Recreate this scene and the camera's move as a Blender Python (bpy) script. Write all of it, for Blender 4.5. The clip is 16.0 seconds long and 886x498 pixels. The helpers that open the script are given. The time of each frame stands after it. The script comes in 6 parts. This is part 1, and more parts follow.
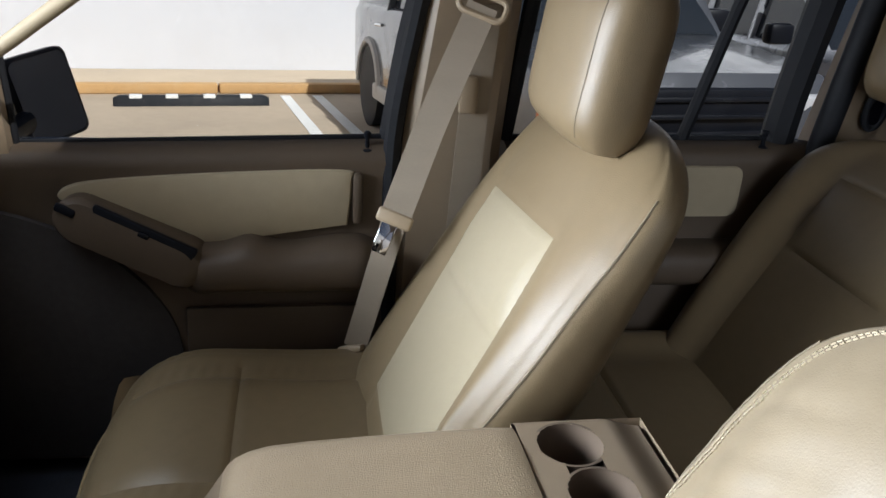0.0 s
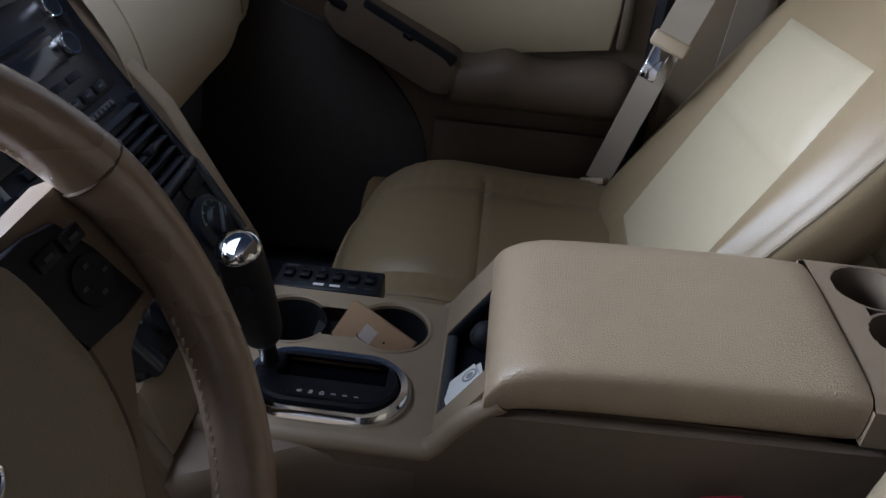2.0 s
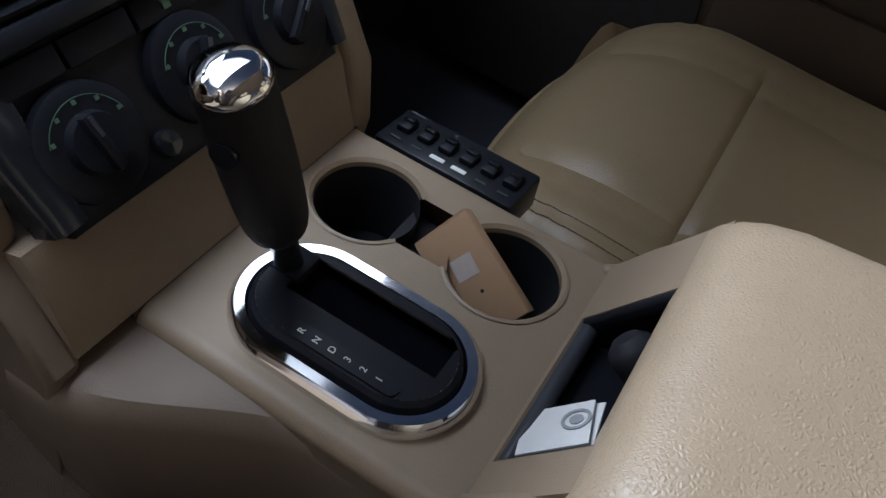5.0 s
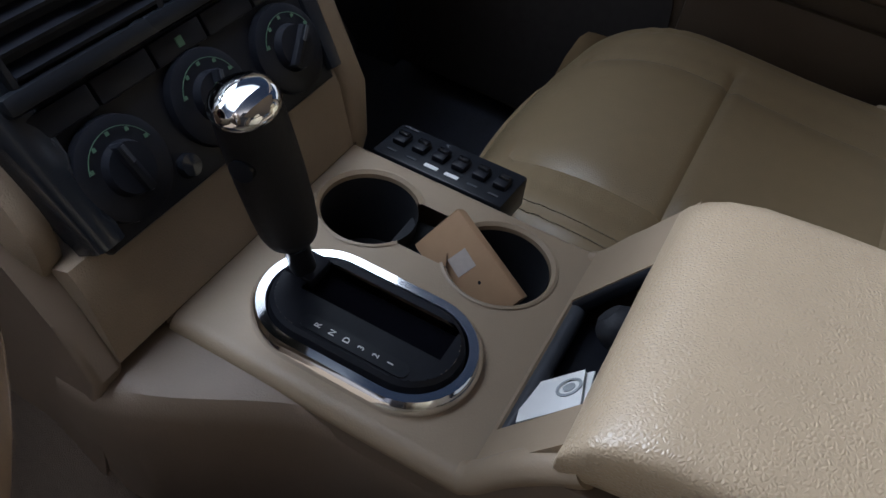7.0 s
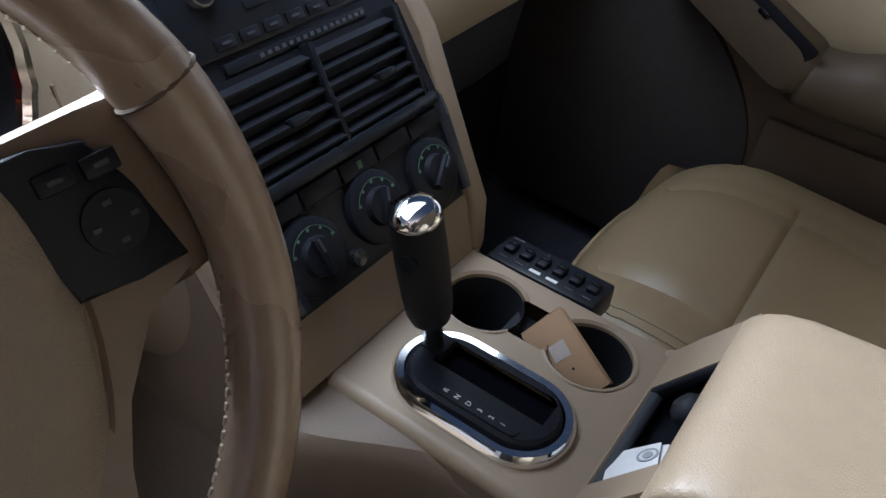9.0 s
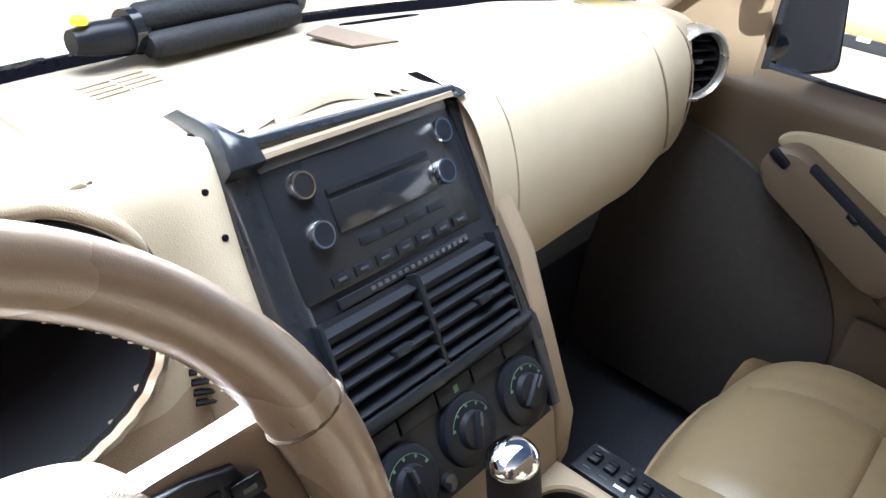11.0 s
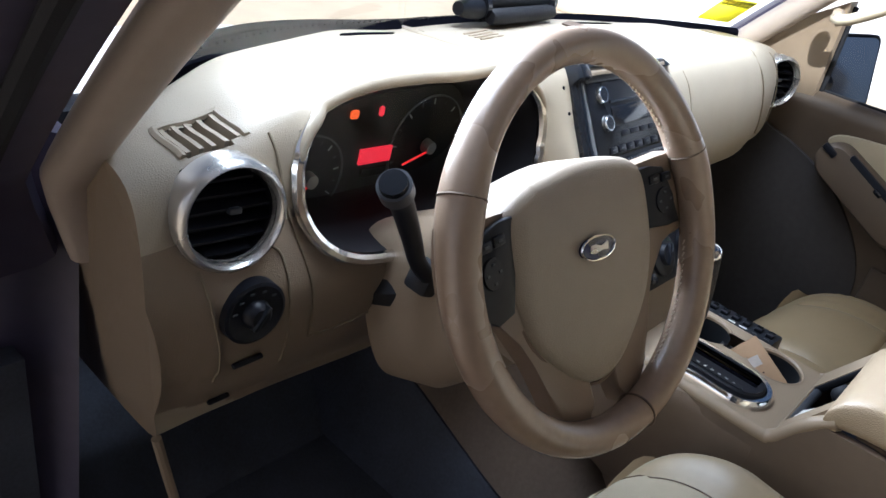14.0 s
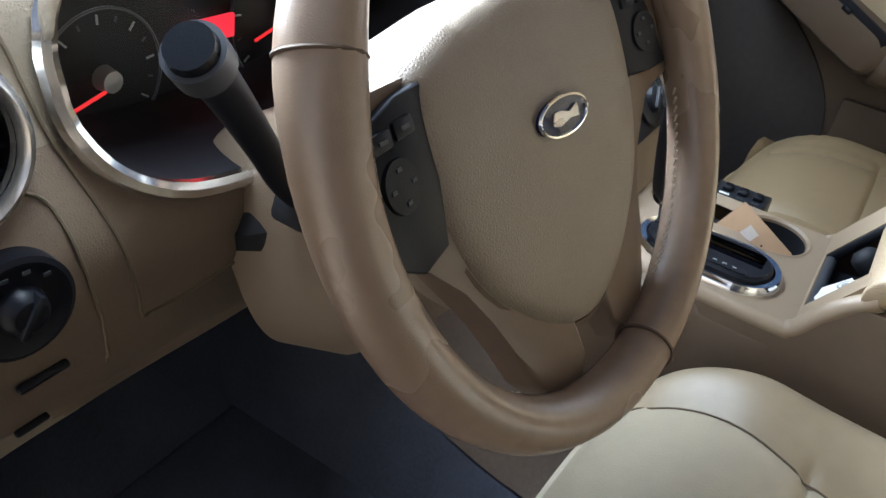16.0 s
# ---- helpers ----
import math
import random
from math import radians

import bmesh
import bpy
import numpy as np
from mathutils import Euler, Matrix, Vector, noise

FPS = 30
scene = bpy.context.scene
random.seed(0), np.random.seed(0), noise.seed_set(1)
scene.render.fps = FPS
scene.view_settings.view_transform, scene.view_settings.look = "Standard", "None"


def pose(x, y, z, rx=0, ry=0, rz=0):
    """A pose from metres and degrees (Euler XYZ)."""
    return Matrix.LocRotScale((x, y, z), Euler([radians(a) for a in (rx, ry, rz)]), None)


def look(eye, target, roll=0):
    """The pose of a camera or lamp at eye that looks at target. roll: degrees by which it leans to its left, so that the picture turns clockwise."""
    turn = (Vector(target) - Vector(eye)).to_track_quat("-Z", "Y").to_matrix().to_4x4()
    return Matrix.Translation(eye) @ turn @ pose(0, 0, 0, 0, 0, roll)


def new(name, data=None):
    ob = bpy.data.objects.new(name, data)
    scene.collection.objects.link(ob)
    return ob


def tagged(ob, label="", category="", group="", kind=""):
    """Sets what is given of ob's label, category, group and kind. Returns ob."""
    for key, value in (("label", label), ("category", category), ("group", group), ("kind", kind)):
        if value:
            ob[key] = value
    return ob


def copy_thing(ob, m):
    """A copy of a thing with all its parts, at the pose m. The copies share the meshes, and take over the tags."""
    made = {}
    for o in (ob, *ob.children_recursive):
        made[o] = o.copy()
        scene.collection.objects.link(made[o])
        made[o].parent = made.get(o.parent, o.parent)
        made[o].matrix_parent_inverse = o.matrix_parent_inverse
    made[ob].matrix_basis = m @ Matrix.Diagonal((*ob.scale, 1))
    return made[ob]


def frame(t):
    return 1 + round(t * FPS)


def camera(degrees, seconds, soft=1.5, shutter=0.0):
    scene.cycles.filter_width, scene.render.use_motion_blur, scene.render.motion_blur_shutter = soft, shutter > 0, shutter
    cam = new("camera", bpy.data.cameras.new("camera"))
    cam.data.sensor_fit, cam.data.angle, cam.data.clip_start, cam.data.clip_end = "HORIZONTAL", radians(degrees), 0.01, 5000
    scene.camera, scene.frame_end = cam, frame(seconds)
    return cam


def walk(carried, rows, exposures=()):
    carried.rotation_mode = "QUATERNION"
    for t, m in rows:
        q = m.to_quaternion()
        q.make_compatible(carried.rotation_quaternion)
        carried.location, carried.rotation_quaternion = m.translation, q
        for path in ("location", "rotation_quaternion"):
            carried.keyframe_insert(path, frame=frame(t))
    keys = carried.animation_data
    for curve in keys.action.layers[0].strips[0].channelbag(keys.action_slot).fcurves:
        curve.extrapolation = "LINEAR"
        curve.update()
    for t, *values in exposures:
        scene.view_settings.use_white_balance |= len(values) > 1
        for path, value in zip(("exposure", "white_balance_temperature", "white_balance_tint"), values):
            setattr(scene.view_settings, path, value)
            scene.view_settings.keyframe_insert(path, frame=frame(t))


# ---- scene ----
cam = camera(57.7, 16.0)
PATH = [
    (0, (-0.569, 0.097, 1.463), (1.243, -0.239, 0.685), 3.5),
    (0.5, (-0.521, 0.136, 1.433), (1.259, -0.188, 0.581), 5.1),
    (1, (-0.507, 0.181, 1.418), (1.235, -0.011, 0.453), 4.7),
    (1.5, (-0.531, 0.201, 1.399), (1.182, 0.163, 0.366), 4.6),
    (2, (-0.576, 0.208, 1.374), (1.105, 0.278, 0.293), 5.5),
    (2.5, (-0.62, 0.167, 1.367), (1.038, 0.459, 0.286), 7.0),
    (3, (-0.685, 0.079, 1.393), (0.9, 0.659, 0.32), 8.2),
    (3.5, (-0.695, 0.049, 1.374), (0.828, 0.716, 0.262), 8.2),
    (4, (-0.509, 0.133, 1.311), (0.96, 0.68, 0.069), 13.7),
    (4.5, (-0.346, 0.198, 1.247), (1.005, 0.721, -0.132), 13.2),
    (5, (-0.264, 0.198, 1.234), (1.006, 0.672, -0.236), 14.4),
    (7.5, (-0.323, 0.166, 1.273), (0.983, 0.706, -0.142), 8.3),
    (8, (-0.347, 0.16, 1.281), (0.969, 0.745, -0.107), 7.0),
    (8.5, (-0.379, 0.16, 1.288), (0.931, 0.807, -0.078), 7.7),
    (9, (-0.416, 0.161, 1.341), (0.933, 0.92, 0.075), 8.4),
    (9.4, (-0.395, 0.184, 1.362), (0.926, 1.054, 0.138), 8.3),
    (9.5, (-0.39, 0.188, 1.367), (0.926, 1.079, 0.154), 8.5),
    (12, (-0.476, 0.219, 1.463), (0.929, 1.227, 0.458), 8.6),
    (12.5, (-0.617, 0.219, 1.490), (0.773, 1.250, 0.489), 9.6),
    (13, (-0.790, 0.205, 1.502), (0.573, 1.288, 0.519), 11.2),
    (13.2, (-0.848, 0.193, 1.501), (0.533, 1.275, 0.539), 11.8),
    (13.5, (-0.928, 0.159, 1.495), (0.508, 1.201, 0.570), 13.4),
    (13.8, (-0.977, 0.128, 1.464), (0.476, 1.129, 0.52), 14.1),
    (14, (-0.997, 0.121, 1.427), (0.439, 1.136, 0.474), 14.2),
    (14.5, (-1.008, 0.112, 1.357), (0.405, 1.138, 0.382), 13.8),
    (15, (-0.994, 0.105, 1.335), (0.4, 1.128, 0.33), 11.2),
    (15.5, (-0.916, 0.163, 1.326), (0.513, 1.062, 0.254), 10.5),
    (16, (-0.789, 0.239, 1.304), (0.67, 0.999, 0.165), 9.4),
]
EXPOSURES = [
    (0.0, -0.1, 5850, 10), (0.5, -0.35, 5800, 11), (1.0, -0.7, 5500, 13), (2.0, -0.6, 5400, 13), (3.0, 0.0, 5150, 13), (4.0, 0.05, 5250, 13), (5.0, 0.0, 5550, 13), (8.5, 0.0, 5450, 12),
    (9.0, 0.45, 5450, 12), (9.3, 1.35, 5400, 12), (9.5, 2.1, 5350, 11), (12.0, 1.5, 5750, 9), (13.0, 1.15, 5650, 10), (13.5, 0.85, 5450, 10), (14.0, 1.15, 5400, 10), (14.5, 1.55, 5300, 10),
    (15.0, 1.85, 5450, 9), (15.5, 1.75, 5450, 8), (16.0, 1.55, 5450, 7),
]
walk(cam, [(t, look(eye, target, roll)) for t, eye, target, roll in PATH], EXPOSURES)

# ---------------------------------------------------------------- world, sun
SUN_FROM = Vector((-0.62, -0.30, 0.72)).normalized()
world = bpy.data.worlds.new("sky")
scene.world = world
world.use_nodes = True
wn = world.node_tree.nodes
sky = wn.new("ShaderNodeTexSky")
sky.sky_type = "NISHITA"
sky.sun_disc = False
sky.sun_elevation = math.asin(SUN_FROM.z)
sky.sun_rotation = math.atan2(SUN_FROM.x, SUN_FROM.y)
sky.dust_density, sky.air_density = 4.5, 0.7
wn["Background"].inputs[1].default_value = 0.030
world.node_tree.links.new(sky.outputs[0], wn["Background"].inputs[0])
sun_data = bpy.data.lights.new("sun", "SUN")
sun_data.energy, sun_data.angle, sun_data.color = 4.2, radians(0.6), (1.0, 0.95, 0.87)
sun = new("sun", sun_data)
sun.matrix_world = look((SUN_FROM * 30)[:], (0, 0, 0))
# added lamps in the windscreen's opening stand in for the glare ahead and the sky
for nm, at, to, wide, high, watts, spread in (("windscreen_fill_ahead", (0.0, 0.74, 1.34), (0.0, -0.40, 1.34 - 0.24), 1.12, 0.28, 8.0, 72),
                                              ("windscreen_fill_above", (0.0, 0.70, 1.40), (0.0, 0.70 - 0.10, 0.70), 1.16, 0.36, 2.9, 80)):
    fill_data = bpy.data.lights.new(nm, "AREA")
    fill_data.shape, fill_data.size, fill_data.size_y = "RECTANGLE", wide, high
    fill_data.energy, fill_data.color, fill_data.spread = watts, (0.955, 0.98, 1.0), radians(spread)
    new(nm, fill_data).matrix_world = look(at, to)
# another added lamp stands in for sky through the driver's rear side window
rear_data = bpy.data.lights.new("rear_window_fill", "AREA")
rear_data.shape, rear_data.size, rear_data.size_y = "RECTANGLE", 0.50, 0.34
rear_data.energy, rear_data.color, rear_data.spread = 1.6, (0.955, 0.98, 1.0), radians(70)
new("rear_window_fill", rear_data).matrix_world = look((-0.69, -0.74, 1.34), (0.4, -0.92, 0.92))

# ---------------------------------------------------------------- materials


def material(name, color, rough=0.5, metal=0.0, vary=0.12, scale=30.0, bump=0.0, bump_scale=400.0, bump_kind="noise",
             wear=0.0, wear_color=(0.3, 0.25, 0.2), coat=0.0, emit=None, emit_power=0.0, stretch=(1, 1, 1), bump_dist=0.001, spec=0.5, crease=0.0):
    m = bpy.data.materials.new(name)
    m.use_nodes = True
    nt = m.node_tree
    n, l = nt.nodes, nt.links
    b = n["Principled BSDF"]
    b.inputs["Metallic"].default_value = metal
    b.inputs["Coat Weight"].default_value = coat
    b.inputs["Specular IOR Level"].default_value = spec
    tc = n.new("ShaderNodeTexCoord")
    mp = n.new("ShaderNodeMapping")
    mp.inputs["Scale"].default_value = stretch
    l.new(tc.outputs["Object"], mp.inputs[0])
    big = n.new("ShaderNodeTexNoise")
    big.inputs["Scale"].default_value, big.inputs["Detail"].default_value = scale * 0.18, 4
    fine = n.new("ShaderNodeTexNoise")
    fine.inputs["Scale"].default_value, fine.inputs["Detail"].default_value = scale * 4, 3
    l.new(mp.outputs[0], big.inputs[0])
    l.new(mp.outputs[0], fine.inputs[0])
    add = n.new("ShaderNodeMath")
    add.operation = "MULTIPLY_ADD"
    l.new(fine.outputs[0], add.inputs[0])
    add.inputs[1].default_value = 0.5
    l.new(big.outputs[0], add.inputs[2])
    rng = n.new("ShaderNodeMapRange")
    rng.inputs["From Min"].default_value, rng.inputs["From Max"].default_value = 0.45, 1.05
    rng.inputs["To Min"].default_value, rng.inputs["To Max"].default_value = 1 - vary, 1 + vary
    l.new(add.outputs[0], rng.inputs[0])
    mul = n.new("ShaderNodeVectorMath")
    mul.operation = "SCALE"
    mul.inputs[0].default_value = color
    l.new(rng.outputs[0], mul.inputs["Scale"])
    out = mul.outputs[0]
    if wear > 0:
        wt = n.new("ShaderNodeTexNoise")
        wt.inputs["Scale"].default_value, wt.inputs["Detail"].default_value = scale * 0.5, 6
        l.new(mp.outputs[0], wt.inputs[0])
        wr = n.new("ShaderNodeMapRange")
        wr.inputs["From Min"].default_value, wr.inputs["From Max"].default_value = 0.52, 0.72
        wr.inputs["To Max"].default_value = wear
        l.new(wt.outputs[0], wr.inputs[0])
        mx = n.new("ShaderNodeMix")
        mx.data_type = "RGBA"
        l.new(wr.outputs[0], mx.inputs[0])
        l.new(out, mx.inputs[6])
        mx.inputs[7].default_value = (*wear_color, 1)
        out = mx.outputs[2]
    l.new(out, b.inputs["Base Color"])
    rr = n.new("ShaderNodeMapRange")
    rr.inputs["From Min"].default_value, rr.inputs["From Max"].default_value = 0.3, 0.7
    rr.inputs["To Min"].default_value, rr.inputs["To Max"].default_value = max(rough - 0.08, 0.02), min(rough + 0.08, 1)
    l.new(big.outputs[0], rr.inputs[0])
    l.new(rr.outputs[0], b.inputs["Roughness"])
    if bump > 0:
        if bump_kind == "leather":
            t = n.new("ShaderNodeTexVoronoi")
            t.feature = "DISTANCE_TO_EDGE"
            t.inputs["Scale"].default_value = bump_scale
            t.inputs["Randomness"].default_value = 1.0
            warp = n.new("ShaderNodeTexNoise")
            warp.inputs["Scale"].default_value = bump_scale * 0.6
            l.new(mp.outputs[0], warp.inputs[0])
            wa = n.new("ShaderNodeVectorMath")
            wa.operation = "MULTIPLY_ADD"
            l.new(warp.outputs["Color"], wa.inputs[0])
            wa.inputs[1].default_value = (0.8 / bump_scale,) * 3
            l.new(mp.outputs[0], wa.inputs[2])
            l.new(wa.outputs[0], t.inputs[0])
            cl = n.new("ShaderNodeMapRange")
            cl.interpolation_type = "SMOOTHSTEP"
            cl.inputs["From Max"].default_value = 0.42
            l.new(t.outputs[0], cl.inputs[0])
            h = cl.outputs[0]
        else:
            t = n.new("ShaderNodeTexNoise")
            t.inputs["Scale"].default_value, t.inputs["Detail"].default_value = bump_scale, 4
            l.new(mp.outputs[0], t.inputs[0])
            h = t.outputs[0]
        bp = n.new("ShaderNodeBump")
        bp.inputs["Strength"].default_value, bp.inputs["Distance"].default_value = bump, bump_dist
        l.new(h, bp.inputs["Height"])
        if crease > 0:
            ct = n.new("ShaderNodeTexNoise")
            ct.inputs["Scale"].default_value, ct.inputs["Detail"].default_value, ct.inputs["Distortion"].default_value = 8, 2, 0.0
            l.new(mp.outputs[0], ct.inputs[0])
            cb = n.new("ShaderNodeBump")
            cb.inputs["Strength"].default_value, cb.inputs["Distance"].default_value = crease, 0.006
            l.new(ct.outputs[0], cb.inputs["Height"])
            l.new(cb.outputs[0], bp.inputs["Normal"])
        l.new(bp.outputs[0], b.inputs["Normal"])
    if emit:
        b.inputs["Emission Color"].default_value = (*emit, 1)
        b.inputs["Emission Strength"].default_value = emit_power
    return m


def glass_material(name, tint=(1, 1, 1)):
    m = bpy.data.materials.new(name)
    m.use_nodes = True
    nt = m.node_tree
    n, l = nt.nodes, nt.links
    n.remove(n["Principled BSDF"])
    tr = n.new("ShaderNodeBsdfTransparent")
    tr.inputs[0].default_value = (*tint, 1)
    gl = n.new("ShaderNodeBsdfGlossy")
    gl.inputs["Roughness"].default_value = 0.02
    lw = n.new("ShaderNodeLayerWeight")
    lw.inputs[0].default_value = 0.5
    pw = n.new("ShaderNodeMath")
    pw.operation = "POWER"
    pw.inputs[1].default_value = 4.0
    l.new(lw.outputs["Facing"], pw.inputs[0])
    fr = n.new("ShaderNodeMath")
    fr.operation = "MULTIPLY_ADD"
    fr.inputs[1].default_value, fr.inputs[2].default_value = 0.35, 0.025
    l.new(pw.outputs[0], fr.inputs[0])
    mx = n.new("ShaderNodeMixShader")
    l.new(fr.outputs[0], mx.inputs[0])
    l.new(tr.outputs[0], mx.inputs[1])
    l.new(gl.outputs[0], mx.inputs[2])
    l.new(mx.outputs[0], n["Material Output"].inputs[0])
    return m


def film_material(name, color):
    """Thin printed film: half of the light is scattered back, half goes through."""
    m = bpy.data.materials.new(name)
    m.use_nodes = True
    n, l = m.node_tree.nodes, m.node_tree.links
    tint = n.new("ShaderNodeTexNoise")
    tint.inputs["Scale"].default_value = 60.0
    ramp = n.new("ShaderNodeValToRGB")
    ramp.color_ramp.elements[0].color = (*[c * 0.9 for c in color], 1)
    ramp.color_ramp.elements[1].color = (*color, 1)
    l.new(tint.outputs[0], ramp.inputs[0])
    a, b, mx = n.new("ShaderNodeBsdfDiffuse"), n.new("ShaderNodeBsdfTranslucent"), n.new("ShaderNodeMixShader")
    for q in (a, b):
        l.new(ramp.outputs[0], q.inputs[0])
    mx.inputs[0].default_value = 0.6
    l.new(a.outputs[0], mx.inputs[1])
    l.new(b.outputs[0], mx.inputs[2])
    l.new(mx.outputs[0], n["Material Output"].inputs[0])
    n.remove(n["Principled BSDF"])
    return m


LEATHER = material("tan_leather", (0.205, 0.152, 0.084), 0.38, spec=0.5, vary=0.10, scale=14, bump=0.2, bump_scale=420, bump_kind="leather", bump_dist=0.0006, crease=0.25)
LEATHER_PALE = material("pale_leather_insert", (0.36, 0.305, 0.200), 0.36, vary=0.08, scale=16, bump=0.35, bump_scale=520, bump_kind="leather", bump_dist=0.0006, crease=0.12)
LEATHER_CREAM = material("cream_leather_panel", (0.42, 0.365, 0.262), 0.40, vary=0.12, scale=12, bump=0.2, bump_scale=420, bump_kind="leather", bump_dist=0.0006, wear=0.3, wear_color=(0.34, 0.30, 0.22), crease=0.18)
LEATHER_WORN = material("worn_tan_leather", (0.290, 0.232, 0.150), 0.35, vary=0.14, scale=14, bump=0.07, bump_scale=420, bump_kind="leather", bump_dist=0.0008, wear=0.35, wear_color=(0.30, 0.245, 0.18), crease=0.45)
WHEEL_LEATHER = material("wheel_leather", (0.262, 0.190, 0.132), 0.27, spec=0.8, vary=0.12, scale=30, bump=0.14, bump_scale=900, bump_kind="leather", bump_dist=0.0005, wear=0.28, wear_color=(0.33, 0.245, 0.175))
VINYL = material("grained_beige_vinyl", (0.362, 0.280, 0.183), 0.36, vary=0.07, scale=12, bump=0.46, bump_scale=380, bump_kind="leather", bump_dist=0.0006)
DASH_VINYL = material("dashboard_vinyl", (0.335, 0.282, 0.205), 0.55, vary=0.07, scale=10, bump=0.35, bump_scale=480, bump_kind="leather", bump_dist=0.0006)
# dashboard vinyl again, darkened to hold the shade on faces below the top
SHADED_VINYL = material("tan_shaded_vinyl", (0.225, 0.172, 0.118), 0.5, vary=0.08, scale=12, bump=0.35, bump_scale=520, bump_kind="leather", bump_dist=0.0006)
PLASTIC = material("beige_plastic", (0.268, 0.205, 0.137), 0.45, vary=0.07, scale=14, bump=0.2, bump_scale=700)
SPOKE = material("tan_spoke_plastic", (0.170, 0.124, 0.086), 0.36, vary=0.08, scale=14, bump=0.15, bump_scale=700)
HUB_VINYL = material("tan_hub_vinyl", (0.265, 0.218, 0.165), 0.40, vary=0.07, scale=12, bump=0.5, bump_scale=560, bump_kind="leather", bump_dist=0.0006)
# brown parts, and the beige plastic darkened for shade on console sides and cheek
PLASTIC_DARK = material("brown_and_shaded_plastic", (0.150, 0.112, 0.080), 0.52, vary=0.10, scale=14, bump=0.2, bump_scale=700)
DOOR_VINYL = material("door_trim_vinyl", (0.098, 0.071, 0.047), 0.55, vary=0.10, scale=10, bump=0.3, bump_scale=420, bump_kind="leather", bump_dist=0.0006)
INLAY = material("pale_door_cloth", (0.40, 0.335, 0.225), 0.70, vary=0.07, scale=12, bump=0.25, bump_scale=600)
BLACK = material("black_plastic", (0.009, 0.010, 0.014), 0.38, vary=0.25, scale=20, bump=0.12, bump_scale=900, spec=0.18)
BLACK_GLOSS = material("gloss_black", (0.010, 0.011, 0.014), 0.14, vary=0.2, scale=20)
FRAME_BLACK = material("gloss_frame_black", (0.012, 0.014, 0.018), 0.22, vary=0.15, scale=25, bump=0.05, bump_scale=700, spec=0.45)
CHARCOAL = material("charcoal_panel", (0.011, 0.0125, 0.016), 0.30, vary=0.15, scale=25, bump=0.1, bump_scale=900, spec=0.2)
GREY = material("grey_plastic", (0.050, 0.054, 0.062), 0.32, vary=0.15, scale=20, spec=0.28)
RUBBER = material("black_rubber", (0.012, 0.013, 0.016), 0.65, vary=0.25, scale=25, bump=0.2, bump_scale=500, spec=0.28)
GRIP = material("black_leather_grip", (0.008, 0.008, 0.010), 0.55, vary=0.2, scale=30, bump=0.35, bump_scale=900, bump_kind="leather", bump_dist=0.0004, spec=0.28)
CHROME = material("chrome", (0.80, 0.80, 0.80), 0.06, metal=1.0, vary=0.04, scale=30)
SATIN = material("satin_silver_trim", (0.58, 0.56, 0.52), 0.30, metal=0.75, vary=0.08, scale=40)
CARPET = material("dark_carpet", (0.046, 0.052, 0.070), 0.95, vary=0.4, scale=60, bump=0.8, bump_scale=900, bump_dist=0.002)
JAMB = material("dark_blue_jamb", (0.055, 0.048, 0.080), 0.42, vary=0.25, scale=12, bump=0.08, bump_scale=300)
HEADLINER = material("headliner_cloth", (0.30, 0.25, 0.20), 0.9, vary=0.06, scale=20, bump=0.3, bump_scale=900)
WEBBING = material("beige_belt_webbing", (0.27, 0.222, 0.165), 0.62, vary=0.08, scale=40, bump=0.5, bump_scale=260, stretch=(1, 1, 6))
RED_PLASTIC = material("red_button_plastic", (0.24, 0.016, 0.028), 0.35, vary=0.1)
CARDBOARD = material("brown_cardboard", (0.34, 0.215, 0.12), 0.75, vary=0.08, scale=30, bump=0.15, bump_scale=500)
# dark brown for the sheet that stands in for the dash-top hollow
HOLLOW_BROWN = material("brown_hollow", (0.11, 0.075, 0.05), 0.7, vary=0.15, scale=30)
LABEL_PAPER = material("pale_label_paper", (0.42, 0.37, 0.33), 0.7, vary=0.15, scale=60)
PAPER = material("white_paper", (0.72, 0.72, 0.70), 0.7, vary=0.04, scale=30)
WHITE_MARK = material("white_mark", (0.70, 0.72, 0.70), 0.6, vary=0.03)
GREEN_MARK = material("pale_green_mark", (0.07, 0.14, 0.085), 0.6, vary=0.03)
DIAL = material("matt_black_dial", (0.006, 0.006, 0.008), 0.75, vary=0.1, spec=0.28)
CARD_GREY = material("grey_card_print", (0.30, 0.32, 0.33), 0.6, vary=0.2, scale=300)
OLIVE = film_material("olive_print", (0.42, 0.40, 0.09))
LETTER = material("grey_letter_paint", (0.32, 0.33, 0.33), 0.6, vary=0.03)
RED_LIGHT = material("red_display_light", (0.4, 0.01, 0.02), 0.4, emit=(1.0, 0.03, 0.05), emit_power=0.35)
AMBER_LIGHT = material("amber_lamp_light", (0.4, 0.08, 0.01), 0.4, emit=(1.0, 0.12, 0.02), emit_power=0.4)
NEEDLE = material("red_needle_light", (0.5, 0.02, 0.02), 0.4, emit=(1.0, 0.03, 0.03), emit_power=0.3)
EMBLEM_BLUE = material("dark_emblem_enamel", (0.012, 0.014, 0.045), 0.25)
YELLOW = film_material("yellow_sticker_film", (0.86, 0.80, 0.10))
NYLON = material("black_nylon", (0.010, 0.010, 0.012), 0.6, vary=0.3, scale=40, bump=0.5, bump_scale=300, bump_dist=0.002, spec=0.2)
BAND = material("matt_black_band", (0.004, 0.004, 0.006), 0.95, vary=0.2, spec=0.0)
GLASS = glass_material("window_glass", (0.97, 0.99, 0.98))
THREAD = material("cream_thread", (0.42, 0.36, 0.25), 0.7, vary=0.1)
